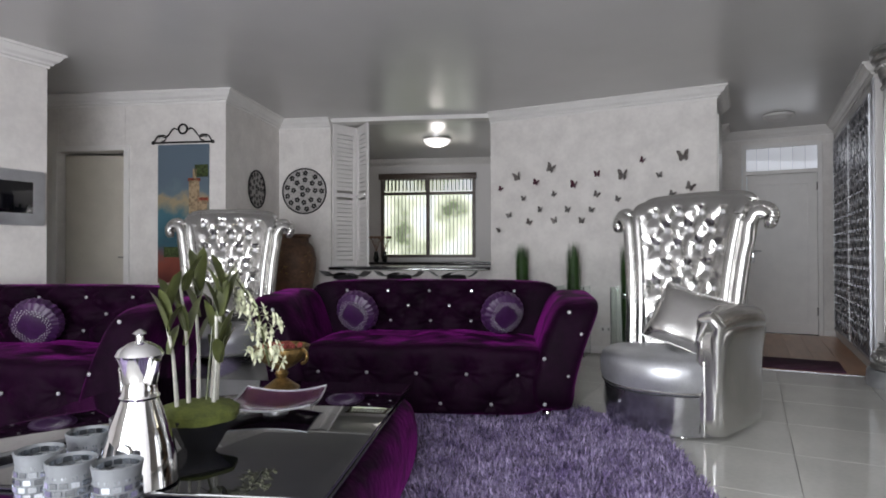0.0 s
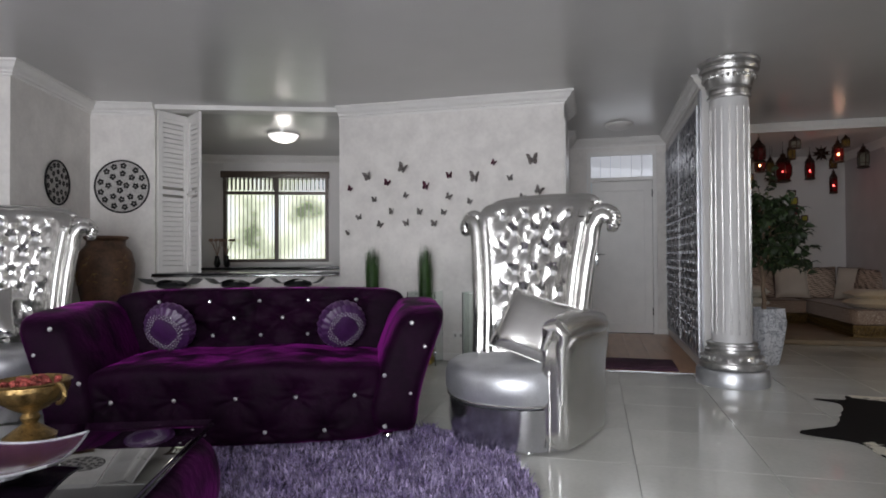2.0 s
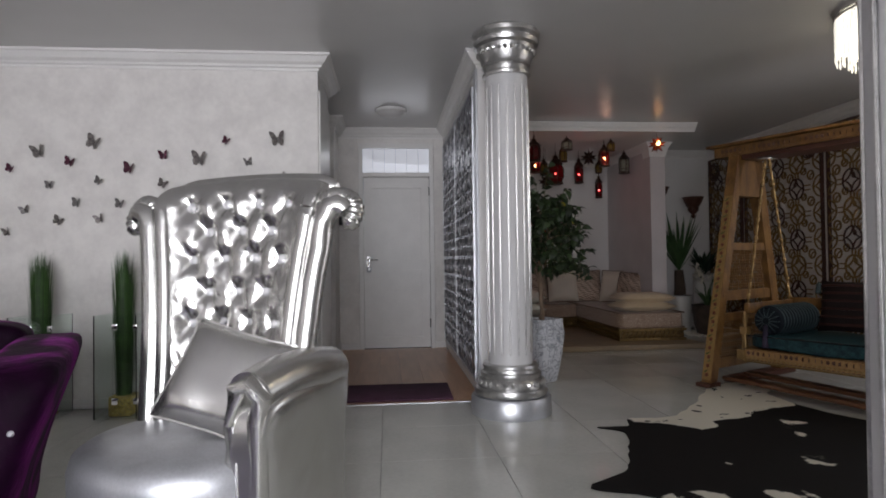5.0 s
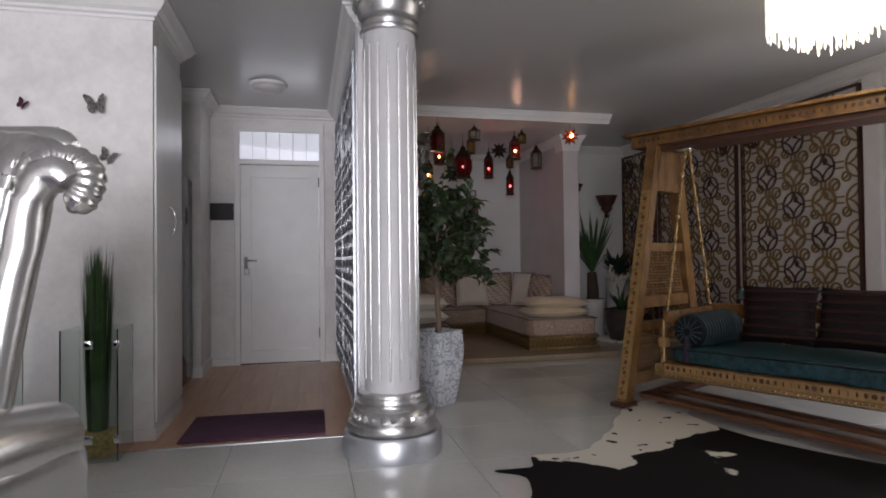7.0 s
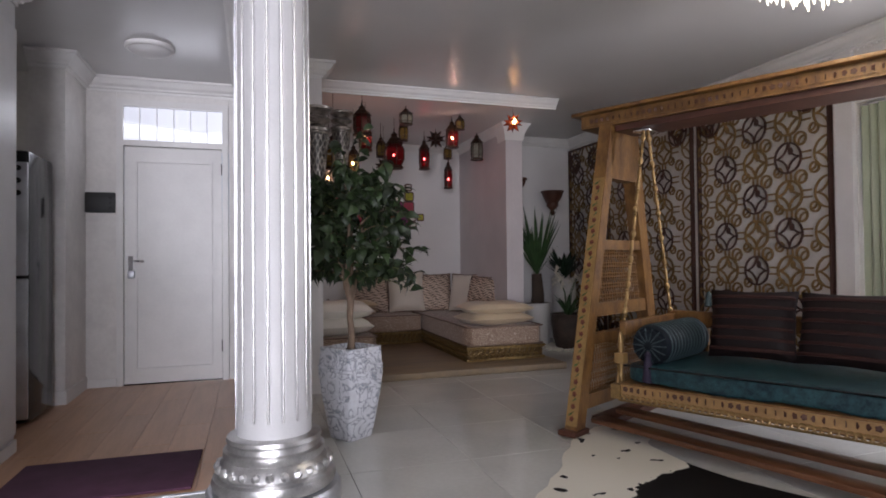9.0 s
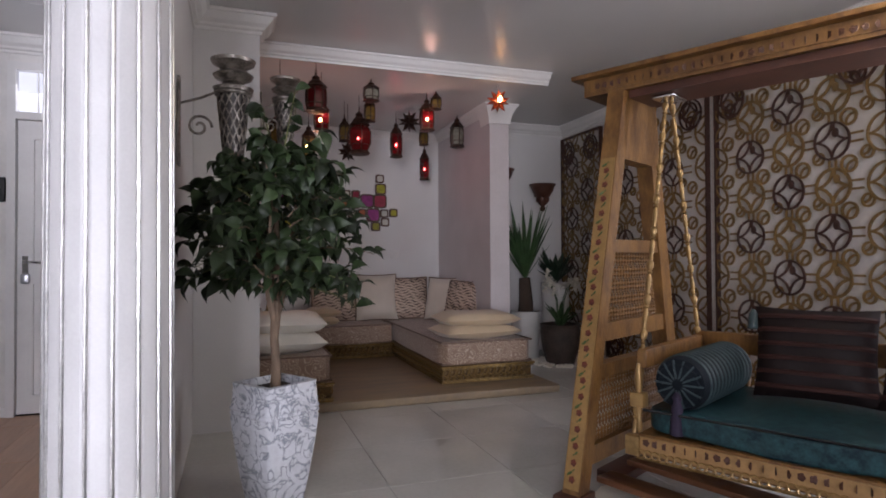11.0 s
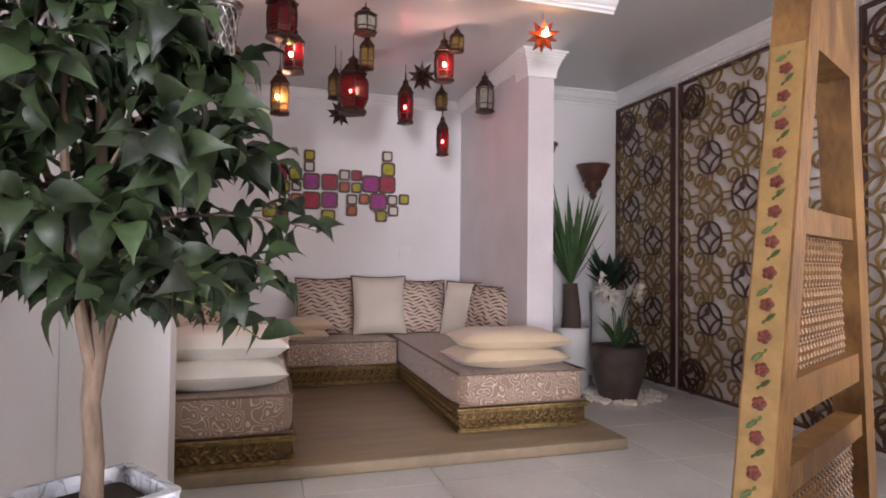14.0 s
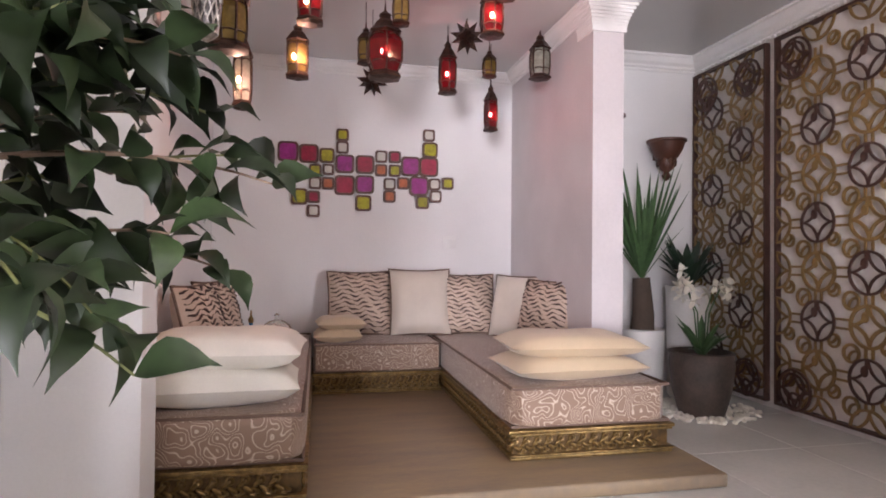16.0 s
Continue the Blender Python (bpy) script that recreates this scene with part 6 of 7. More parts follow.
def bench(name, x0, x1, y0, y1, label, caps):
    b = thing(name, pose(0, 0, 0), label, "banquette", "alcove banquettes")
    part("plinth", rbox(x0 + 0.012, x1 - 0.012, y0 + 0.012, y1 - 0.012, 0.062, 0.198, 0.004), GOLD_DARK, b, "carved gilt plinth")
    for z0, z1, e in ((0.063, 0.078, 0.004), (0.081, 0.090, 0.010), (0.172, 0.184, 0.006), (0.186, 0.202, 0.013)):
        part("moulding", rbox(x0 - e, x1 + e, y0 - e, y1 + e, z0, z1, 0.004), GOLD, b)
    proto = None
    sides = []
    if "f" in caps:
        sides += [(x0 + 0.03 + i * 0.056, y0 + 0.006, 0) for i in range(int((x1 - x0 - 0.03) / 0.056))]
    if "l" in caps:
        sides += [(x0 + 0.006, y0 + 0.03 + i * 0.056, -90) for i in range(int((y1 - y0 - 0.03) / 0.056))]
    if "r" in caps:
        sides += [(x1 - 0.006, y0 + 0.03 + i * 0.056, 90) for i in range(int((y1 - y0 - 0.03) / 0.056))]
    for k, (x, y, a) in enumerate(sides):
        for z, sg in ((0.112, 1), (0.150, -1)):
            m = pose(x, y, z, 0, 0, a) @ pose(0.014 * sg, 0, 0, 0, sg * 38, 0)
            if proto is None:
                lb = bmesh.new()
                torus_bm(0.013, 0.0055, 12, 5, pose(0.006, 0, 0, 90), lb)
                ball(0.02, pose(-0.012, -0.002, -0.004) @ Matrix.Diagonal((1.1, 0.42, 0.45, 1)), lb, 8, 6)
                ball(0.008, pose(0.022, -0.006, 0.012), lb, 6, 4)
                proto = part("carved_leaf", lb, GOLD, b)
                proto.matrix_basis = m
            else:
                again(proto, "carved_leaf", m, b)
    cx, cy, hx, hy = (x0 + x1) / 2, (y0 + y1) / 2, (x1 - x0) / 2, (y1 - y0) / 2
    ma = part("mattress", sbox(hx, hy, 0.096, 16, 14, lambda q: Vector((q.x, q.y, q.z + 0.005 * math.sin(q.x * 9 + 1) * math.cos(q.y * 7))), pose(cx, cy, 0.298)), BROCADE, b, "beige paisley brocade mattress")
    c = 0.010
    for z in (0.386, 0.214):
        part("piping", tube([(x0 + c, y0 + c, z), (x1 - c, y0 + c, z), (x1 - c, y1 - c, z), (x0 + c, y1 - c, z)], 0.008, 6, None, True), PIPING, ma)
    return b


GOLD_DARK = material("dark_gilt_ground", (0.14, 0.08, 0.025), 0.5, 0.5, var=0.3, scale=25, bump=0.2)
bench("banquette", 3.97, 4.78, 9.17, 11.34, "low banquette with paisley mattress on a gilt plinth", "fl")
bench("banquette", 3.075, 3.955, 10.66, 11.34, "low banquette with paisley mattress along the back wall", "f")
bench("banquette", 2.32, 3.06, 8.90, 11.34, "low banquette with paisley mattress by the stub wall", "fr")
ZB = 0.395


def cushion(kind, x, y, w, h, t, tilt, rz, roll=0.0):
    m = pose(x, y, ZB + h * 0.5 * math.cos(radians(tilt)) - 0.004, tilt, roll, rz)
    if kind == "zebra":
        c = thing("zebra_cushion", m, "cream cushion with brown zebra stripes and corded edge", "cushion", "zebra cushions")
        part("cover", pillow(w, h, t), ZEB1, c)
        rows = 15
        for k in range(1, rows):
            z = -h / 2 + h * k / rows
            fz = 2 * z / h
            pts, rad = [], []
            for j in range(41):
                u = -0.94 + 1.88 * j / 40
                zz = z + 0.012 * math.sin(u * 9 + (2 if x > 3.5 else 0)) + 0.004 * math.sin(u * 23 + k)
                f2 = max(-0.97, min(0.97, 2 * zz / h))
                pts.append((u * w / 2 * (1 - 0.06 * (1 - f2 * f2)), -t / 2 * ((1 - u ** 4) * (1 - f2 ** 4)) ** 0.55 - 0.001, zz))
                rad.append(0.0045 + 0.003 * math.sin(u * 14 + k * 1.9))
            part("stripe", tube(pts, 0.005, 5, radii=rad), ZEB2, c)
    else:
        c = thing("plain_cushion", m, "plain ivory satin cushion with corded edge", "cushion", "ivory cushions")
        part("cover", pillow(w, h, t), IVORY, c)
    part("cord", rim(w, h, 0.008), PIPING, c)
    return c


cushion("zebra", 3.42, 11.18, 0.50, 0.50, 0.17, -14, 2)
cushion("plain", 3.88, 11.13, 0.48, 0.52, 0.17, -14, 0)
cushion("zebra", 4.26, 11.16, 0.46, 0.48, 0.16, -14, 0)
cushion("plain", 4.58, 10.86, 0.46, 0.48, 0.17, -14, -52)
cushion("zebra", 4.64, 10.42, 0.48, 0.46, 0.18, -14, -66)
cushion("zebra", 2.50, 9.9, 0.46, 0.46, 0.16, -14, 78)
cushion("zebra", 2.52, 10.35, 0.46, 0.46, 0.16, -14, 74)


def flat_stack(x, y, w, d, h, mat, label, turns):
    z = ZB
    for i, rz in enumerate(turns):
        c = thing("floor_cushion", pose(x + 0.02 * i, y + 0.03 * i, z + h / 2 - 0.006, 90, 0, 0) @ pose(0, 0, 0, 0, rz, 0), label, "cushion", "stacked floor cushions")
        part("cover", pillow(w, d, h, pinch=0.03), mat, c)
        z += h * 0.80
    return z


flat_stack(4.36, 9.46, 0.70, 0.46, 0.125, CREAMC, "cream padded floor cushion in a stack", (3, -4))
flat_stack(2.70, 9.18, 0.66, 0.46, 0.165, material("white_cushion_cloth", (0.76, 0.72, 0.64), 0.6, var=0.05, fine=160, bump=0.15), "off-white padded floor cushion in a stack", (2, -3))
flat_stack(3.24, 10.86, 0.34, 0.30, 0.10, CREAMC, "small cream cushion in a stack", (0, 4))

# tray with cake dome and bottles in the bench corner
tr = thing("serving_tray", pose(2.80, 10.62, ZB), "round silver serving tray on the banquette", "tray")
part("tray", lathe([(0.20, 0), (0.21, 0.01), (0.215, 0.055), (0.205, 0.056), (0.20, 0.015), (0.001, 0.012)], 36), CHROME, tr)
dm = thing("cake_dome", pose(2.84, 10.60, ZB + 0.06), "small glass dome with a gilt rim on the tray", "glass dome")
part("stand", lathe([(0.06, -0.045), (0.09, -0.03), (0.11, 0.0), (0.11, 0.01)], 28), GOLD, dm)
ob = part("dome", lathe([(0.10, 0.012), (0.10, 0.05), (0.085, 0.085), (0.05, 0.11), (0.012, 0.12), (0.012, 0.135), (0.018, 0.15), (0.003, 0.162)], 28, caps=False), CLEAR, dm)
ob.visible_shadow = False
bt_ = thing("blue_bottle", pose(2.69, 10.50, ZB + 0.012), "small blue glass bottle with a gilt stopper", "bottle")
part("bottle", lathe([(0.03, 0), (0.034, 0.02), (0.03, 0.10), (0.012, 0.14), (0.012, 0.16)], 16), material("blue_glass", (0.05, 0.16, 0.30), 0.15, bump=0), bt_)
part("stopper", lathe([(0.014, 0.16), (0.02, 0.18), (0.008, 0.2), (0.004, 0.24)], 12), GOLD, bt_)

PLAT = material("worn_beige_carpet", (0.26, 0.185, 0.105), 0.5, var=0.25, scale=2.2, fine=26, bump=0.12, color2=(0.18, 0.135, 0.095), stretch=(1, 4, 1))
struct("floor_platform", rbox(2.302, 4.86, 8.86, 11.379, 0.0, 0.061, 0.012, 3), PLAT, "low beige carpeted platform of the seating alcove", "platform", True)

# ---- lanterns ----
GLASS_RED = material("red_lantern_glass", (0.10, 0.004, 0.006), 0.12, var=0.2, scale=20, bump=0.05)
GLASS_AMB = material("amber_lantern_glass", (0.20, 0.13, 0.035), 0.15, var=0.2, scale=20, bump=0.05)
GLASS_GRY = material("grey_lantern_glass", (0.26, 0.25, 0.20), 0.15, var=0.2, scale=20, bump=0.05)
FLAME = material("lit_bulb", (1.0, 0.62, 0.25), 0.4, bump=0, emit=16.0)
FLAME_RED = material("lit_red_bulb", (1.0, 0.10, 0.09), 0.4, bump=0, emit=12.0)
COPPER = material("aged_bronze", (0.075, 0.038, 0.026), 0.42, 0.7, var=0.35, scale=30, fine=120, bump=0.3)


def lantern(x, y, zb, h, r, glass, lit, sides=6, label="", chain_top=2.545, shape="straight"):
    n = thing("lantern", pose(x, y, zb, 0, 0, 15 * sides), label, "lantern", "hanging lanterns")
    body0, body1 = 0.10 * h, 0.62 * h
    mid = 1.22 if shape == "bulge" else 1.0
    part("base", lathe([(r * 0.55, 0), (r * 1.05, 0.02 * h), (r * 1.05, 0.05 * h), (r * 0.85, 0.10 * h)], sides), COPPER, n, smooth=False)
    part("glass", lathe([(r * 0.80, body0), (r * 0.9 * mid, body0 + 0.15 * h), (r * 0.9 * mid, body1 - 0.12 * h), (r * 0.80, body1)], sides), glass, n, smooth=False)
    for k in range(sides):
        a = 2 * math.pi * k / sides
        c, s = math.cos(a), math.sin(a)
        part("rib", tube([(r * q * c, r * q * s, z) for q, z in ((0.83, body0), (0.93 * mid, body0 + 0.15 * h), (0.93 * mid, body1 - 0.12 * h), (0.83, body1))], 0.0055 if r > 0.06 else 0.0045, 5), COPPER, n)
    fz = bmesh.new()
    for k in range(sides):
        a = 2 * math.pi * (k + 0.5) / sides
        q = math.cos(math.pi / sides)
        for zz in (body0 + 0.10 * h, body1 - 0.06 * h):
            tube([(r * 0.92 * mid * q * math.cos(a) - 0.35 * r * math.sin(a) * t, r * 0.92 * mid * q * math.sin(a) + 0.35 * r * math.cos(a) * t, zz + 0.02 * h * (1 - t * t)) for t in (-1, -0.5, 0, 0.5, 1)], 0.004, 4, fz)
    tagged(part("filigree", fz, COPPER, n), kind="stuff")
    part("roof", lathe([(r * 0.95, body1), (r * 1.08, body1 + 0.02 * h), (r * 0.9, body1 + 0.06 * h), (r * 0.62, body1 + 0.15 * h), (r * 0.38, body1 + 0.20 * h), (r * 0.34, body1 + 0.24 * h), (r * 0.42, body1 + 0.26 * h), (r * 0.2, body1 + 0.30 * h), (0.006, body1 + 0.33 * h), (0.006, h)], sides), COPPER, n, smooth=False)
    part("ring", torus_bm(0.013, 0.003, 14, 5, pose(0, 0, h + 0.008, 90)), COPPER, n)
    top = chain_top - zb
    if top > h + 0.03:
        part("chain", tube([(0, 0, h + 0.02), (0, 0, top)], 0.0025, 5), COPPER, n)
    if lit:
        a = -1.85 - radians(15 * sides)
        part("bulb", ball(0.0105, pose(r * 0.92 * math.cos(a), r * 0.92 * math.sin(a), body0 + 0.22 * h) @ Matrix.Diagonal((1, 1, 1.5, 1)), None, 8, 6), FLAME if lit == "w" else FLAME_RED, n, "glowing bulb")
    return n


RD, AM, GY = "bronze lantern with red glass panes", "bronze lantern with amber glass panes", "bronze lantern with smoky glass panes"
lantern(2.985, 9.70, 1.90, 0.30, 0.062, GLASS_AMB, "w", 6, AM)
lantern(3.05, 9.40, 2.07, 0.27, 0.066, GLASS_RED, "w", 6, RD)
lantern(2.98, 9.18, 2.17, 0.30, 0.082, GLASS_RED, None, 8, RD)
lantern(3.46, 9.95, 2.00, 0.42, 0.095, GLASS_RED, "r", 6, RD, shape="bulge")
lantern(3.37, 10.2, 2.16, 0.24, 0.055, GLASS_AMB, None, 6, AM)
lantern(3.535, 9.85, 2.28, 0.24, 0.052, GLASS_AMB, None, 6, AM)
lantern(3.46, 9.45, 2.36, 0.17, 0.07, GLASS_GRY, None, 6, GY)
lantern(3.935, 10.45, 2.08, 0.38, 0.064, GLASS_RED, "r", 6, RD)
lantern(4.02, 9.70, 2.20, 0.31, 0.068, GLASS_RED, "w", 6, RD)
lantern(4.31, 10.7, 1.90, 0.36, 0.052, GLASS_RED, "r", 4, RD)
lantern(4.24, 10.5, 2.23, 0.20, 0.05, GLASS_AMB, None, 6, AM)
lantern(4.57, 10.4, 2.21, 0.33, 0.074, GLASS_GRY, None, 6, GY)
lantern(4.08, 9.62, 2.38, 0.16, 0.05, GLASS_AMB, None, 6, AM)
lantern(2.73, 9.6, 1.70, 0.42, 0.05, GLASS_GRY, "w", 6, GY)
lantern(2.72, 9.2, 1.85, 0.34, 0.085, GLASS_AMB, None, 8, AM)


def star(x, y, z, r, lit, mat, label, top):
    s = thing("star_lantern", pose(x, y, z), label, "star lantern", "star lanterns")
    b = bmesh.new()
    bmesh.ops.create_icosphere(b, subdivisions=1, radius=r * 0.45)
    for f in b.faces[:]:
        c = f.calc_center_median()
        r3 = bmesh.ops.poke(b, faces=[f])
        r3["verts"][0].co = c.normalized() * r
    part("star_body", b, mat, s, smooth=False)
    part("chain", tube([(0, 0, r * 0.8), (0, 0, top - z)], 0.0025, 5), COPPER, s)
    if lit:
        part("bulb", ball(0.02, pose(-0.01, -0.055, 0.005) @ Matrix.Diagonal((1, 1, 1.4, 1)), None, 8, 6), FLAME, s, "glowing bulb")


STAR_LIT = material("lit_star_glass", (0.42, 0.06, 0.015), 0.2, var=0.4, scale=14, bump=0, emit=0.10, color2=(0.05, 0.02, 0.015))
star(4.51, 9.25, 2.40, 0.105, True, STAR_LIT, "small glowing orange glass star lantern", 2.544)
star(4.03, 10.3, 2.42, 0.115, False, COPPER, "unlit bronze star lantern", 2.544)
star(3.42, 10.3, 2.09, 0.10, False, COPPER, "unlit bronze star lantern", 2.544)
for x, y, z, w, c in ((3.0, 9.62, 1.99, 3.5, (1, 0.56, 0.42)), (3.06, 9.32, 2.2, 3.0, (1, 0.46, 0.36)), (3.46, 9.84, 2.14, 1.2, (1, 0.25, 0.2)), (3.93, 10.37, 2.2, 1.2, (1, 0.16, 0.18)), (4.02, 9.6, 2.3, 4.0, (1, 0.56, 0.42)), (4.31, 10.62, 2.02, 0.9, (1, 0.14, 0.16)), (4.5, 9.13, 2.40, 0.7, (1, 0.45, 0.15)), (2.73, 9.5, 1.8, 2.5, (1, 0.58, 0.42))):
    bulb("lantern_glow", x, y, z, w * 0.22, c, 0.015)

# ---- mosaic of glass squares ----
art = thing("glass_mosaic", pose(0, 11.378, 0), "wall mosaic of pink, red, lime and mirror squares in dark frames", "wall art")
MOS = {"M": material("magenta_glass", (0.36, 0.03, 0.24), 0.3, var=0.2, scale=15, bump=0.1, spec=0.3), "R": material("crimson_glass", (0.38, 0.02, 0.06), 0.3, var=0.2, scale=15, bump=0.1, spec=0.3), "Y": material("lime_glass", (0.42, 0.38, 0.02), 0.3, var=0.2, scale=15, bump=0.1, spec=0.3), "W": material("pale_mirror", (0.60, 0.56, 0.50), 0.35, 0.1, var=0.1, bump=0.05), "O": material("orange_glass", (0.50, 0.13, 0.05), 0.3, var=0.2, scale=15, bump=0.1, spec=0.3)}
SQ = "M 2.86 1.81 16;R 3.02 1.80 15;Y 3.16 1.79 12;Y 3.28 1.96 10;W 3.28 1.86 10;Y 3.07 1.67 10;W 3.17 1.68 9;M 3.30 1.73 15;R 3.46 1.73 15;W 3.59 1.80 10;R 3.70 1.80 10;O 3.59 1.69 10;Y 3.70 1.69 10;M 3.83 1.73 16;R 3.98 1.73 16;W 3.98 1.99 10;Y 3.99 1.87 13;W 3.07 1.57 10;O 3.17 1.57 10;R 3.30 1.56 16;M 3.46 1.57 15;W 3.66 1.58 10;O 3.77 1.59 10;M 3.90 1.57 16;W 4.03 1.59 10;Y 4.14 1.60 10;Y 2.95 1.46 13;R 3.06 1.46 10;W 3.06 1.35 10;Y 3.45 1.42 13;O 3.66 1.48 10;Y 3.93 1.44 11;W 4.04 1.49 10"
for item in SQ.split(";"):
    c, x, z, w = item.split()
    x, z, w = float(x), float(z), float(w) / 200 - 0.001
    o = [(sx * (w - r0) + r0 * math.cos(a), sz * (w - r0) + r0 * math.sin(a)) for r0 in (w * 0.38,) for sx, sz, a0 in ((1, 1, 0), (-1, 1, 90), (-1, -1, 180), (1, -1, 270)) for a in [radians(a0 + t) for t in (0, 30, 60, 90)]]
    f = part("frame", prism(o, 0, 0.022, pose(x, 0, z, 90)), CARVED_DARK, art, smooth=False)
    k = 1 - 0.017 / w
    part("glass", prism([(p * k, q * k) for p, q in o], 0.018, 0.026, pose(x, 0, z, 90)), MOS[c], f, smooth=False)
sw_ = thing("light_switch", pose(4.16, 11.378, 1.12), "white light switch plate on the alcove wall", "switch")
part("plate", rbox(-0.055, 0.055, -0.008, 0, -0.05, 0.05, 0.003), CORNICE, sw_)
part("rocker", rbox(-0.02, 0.02, -0.012, -0.008, -0.02, 0.02, 0.002), WHITE_GLOSS, sw_)

# ---- ficus in a tall square pot ----
POT = material("whitewashed_pot", (0.70, 0.71, 0.75), 0.7, var=0.1, scale=6, fine=40, bump=0.9, dist=0.012)
pn, pl_ = POT.node_tree.nodes, POT.node_tree.links
ck, cw, cr_, cm = pn.new("ShaderNodeTexNoise"), pn.new("ShaderNodeMath"), pn.new("ShaderNodeValToRGB"), pn.new("ShaderNodeMix")
ck.inputs["Scale"].default_value, ck.inputs["Detail"].default_value, ck.inputs["Distortion"].default_value = 11, 6, 1.6
cw.operation, cw.inputs[1].default_value = "SUBTRACT", 0.5
ca = pn.new("ShaderNodeMath")
ca.operation = "ABSOLUTE"
pl_.new([q for q in pn if q.type == "TEX_COORD"][0].outputs["Object"], ck.inputs["Vector"])
pl_.new(ck.outputs["Fac"], cw.inputs[0])
pl_.new(cw.outputs[0], ca.inputs[0])
cr_.color_ramp.elements[0].position, cr_.color_ramp.elements[0].color = 0.006, (0.40, 0.42, 0.46, 1)
cr_.color_ramp.elements[1].position, cr_.color_ramp.elements[1].color = 0.05, (1, 1, 1, 1)
pl_.new(ca.outputs[0], cr_.inputs["Fac"])
cm.data_type, cm.blend_type, cm.inputs["Factor"].default_value = "RGBA", "MULTIPLY", 1.0
base = pn["Principled BSDF"].inputs["Base Color"]
pl_.new(base.links[0].from_socket, cm.inputs["A"])
pl_.new(cr_.outputs["Color"], cm.inputs["B"])
pl_.new(cm.outputs["Result"], base)
BARK = material("pale_bark", (0.28, 0.19, 0.13), 0.8, var=0.3, scale=12, fine=60, bump=0.5, stretch=(1, 1, 0.3))
SOIL = material("dark_soil", (0.03, 0.02, 0.015), 0.95, bump=0.6)
LEAF = material("ficus_leaf", (0.042, 0.072, 0.026), 0.5, var=0.3, scale=9, fine=50, bump=0.08, obvar=0.55, island=0.55, spec=0.4)
TX, TY = 2.575, 7.40
TWIG = material("green_twig", (0.16, 0.17, 0.06), 0.6, var=0.2, scale=12)
tree = thing("ficus_tree", pose(TX, TY, 0), "artificial ficus with dark green leaves in a whitewashed pot", "potted tree")


def square_loft(profile, corner, m, bm=None):
    """Rounded square rings of half width w at height z."""
    bm = bm or bmesh.new()
    rings = []
    for w, z in profile:
        c = min(corner, w * 0.9)
        ring = []
        for sx, sy, a0 in ((1, 1, 0), (-1, 1, 90), (-1, -1, 180), (1, -1, 270)):
            for t in (0, 30, 60, 90):
                a = radians(a0 + t)
                ring.append(bm.verts.new(m @ Vector((sx * (w - c) + c * math.cos(a), sy * (w - c) + c * math.sin(a), z))))
        rings.append(ring)
    for a, b in zip(rings, rings[1:]):
        for k in range(16):
            bm.faces.new((a[k], a[(k + 1) % 16], b[(k + 1) % 16], b[k]))
    bm.faces.new(rings[0][::-1])
    bm.faces.new(rings[-1])
    return bm


pot_turn = pose(0, 0, 0, 0, 0, 34)
pot = part("pot", square_loft([(w * 0.86, z) for w, z in [(0.098, 0), (0.106, 0.006), (0.128, 0.12), (0.150, 0.27), (0.163, 0.385), (0.159, 0.396), (0.166, 0.404), (0.160, 0.416), (0.166, 0.426), (0.160, 0.436), (0.153, 0.52), (0.156, 0.535), (0.132, 0.537), (0.126, 0.49)]], 0.020, pot_turn), POT, tree, "tall whitewashed stone-look pot")
part("soil", square_loft([(0.108, 0.492), (0.10, 0.506), (0.04, 0.512)], 0.02, pot_turn), SOIL, tree)
rt = random.Random(11)
part("trunk", tube([(0.0, 0, 0.50), (0.006, -0.004, 0.60), (-0.004, 0.0, 0.72), (0.004, 0.004, 0.82), (0.0, 0.0, 0.92), (0.01, 0.0, 1.12), (0.0, 0.01, 1.34), (0.015, 0.0, 1.56)], 0.02, 10, radii=[0.024, 0.020, 0.019, 0.022, 0.017, 0.013, 0.010, 0.006]), BARK, tree)
for k, a in enumerate((0.5, 2.4, 4.2)):
    part("limb", tube([(0.004 * math.cos(a), 0.004 * math.sin(a), 0.79), (0.03 * math.cos(a), 0.03 * math.sin(a), 0.88), (0.06 * math.cos(a), 0.06 * math.sin(a), 1.02), (0.13 * math.cos(a + 0.3), 0.13 * math.sin(a + 0.3), 1.22), (0.17 * math.cos(a + 0.4), 0.17 * math.sin(a + 0.4), 1.38)], 0.012, 8, radii=[0.014, 0.013, 0.011, 0.008, 0.005]), BARK, tree)


def ficus_leaf(L, W, bend, twist):
    """A pointed oval leaf along x, folded on its rib, with a drawn-out tip."""
    bm = bmesh.new()
    rows = []
    for t, w in ((0, 0.06), (0.10, 0.46), (0.24, 0.86), (0.42, 1.0), (0.60, 0.84), (0.76, 0.50), (0.88, 0.17), (1.0, 0.015)):
        c = Vector((L * t, 0, 0.02 * math.sin(t * 3) - bend * t * t))
        sd = Vector((0, math.cos(twist * t), math.sin(twist * t))) * (W * 0.5 * w)
        up = Vector((0, 0, 0.16 * W * w))
        rows.append([bm.verts.new(q) for q in (c - sd + up, c, c + sd + up)])
    for a, b in zip(rows, rows[1:]):
        bm.faces.new((a[0], a[1], b[1], b[0]))
        bm.faces.new((a[1], a[2], b[2], b[1]))
    return bm


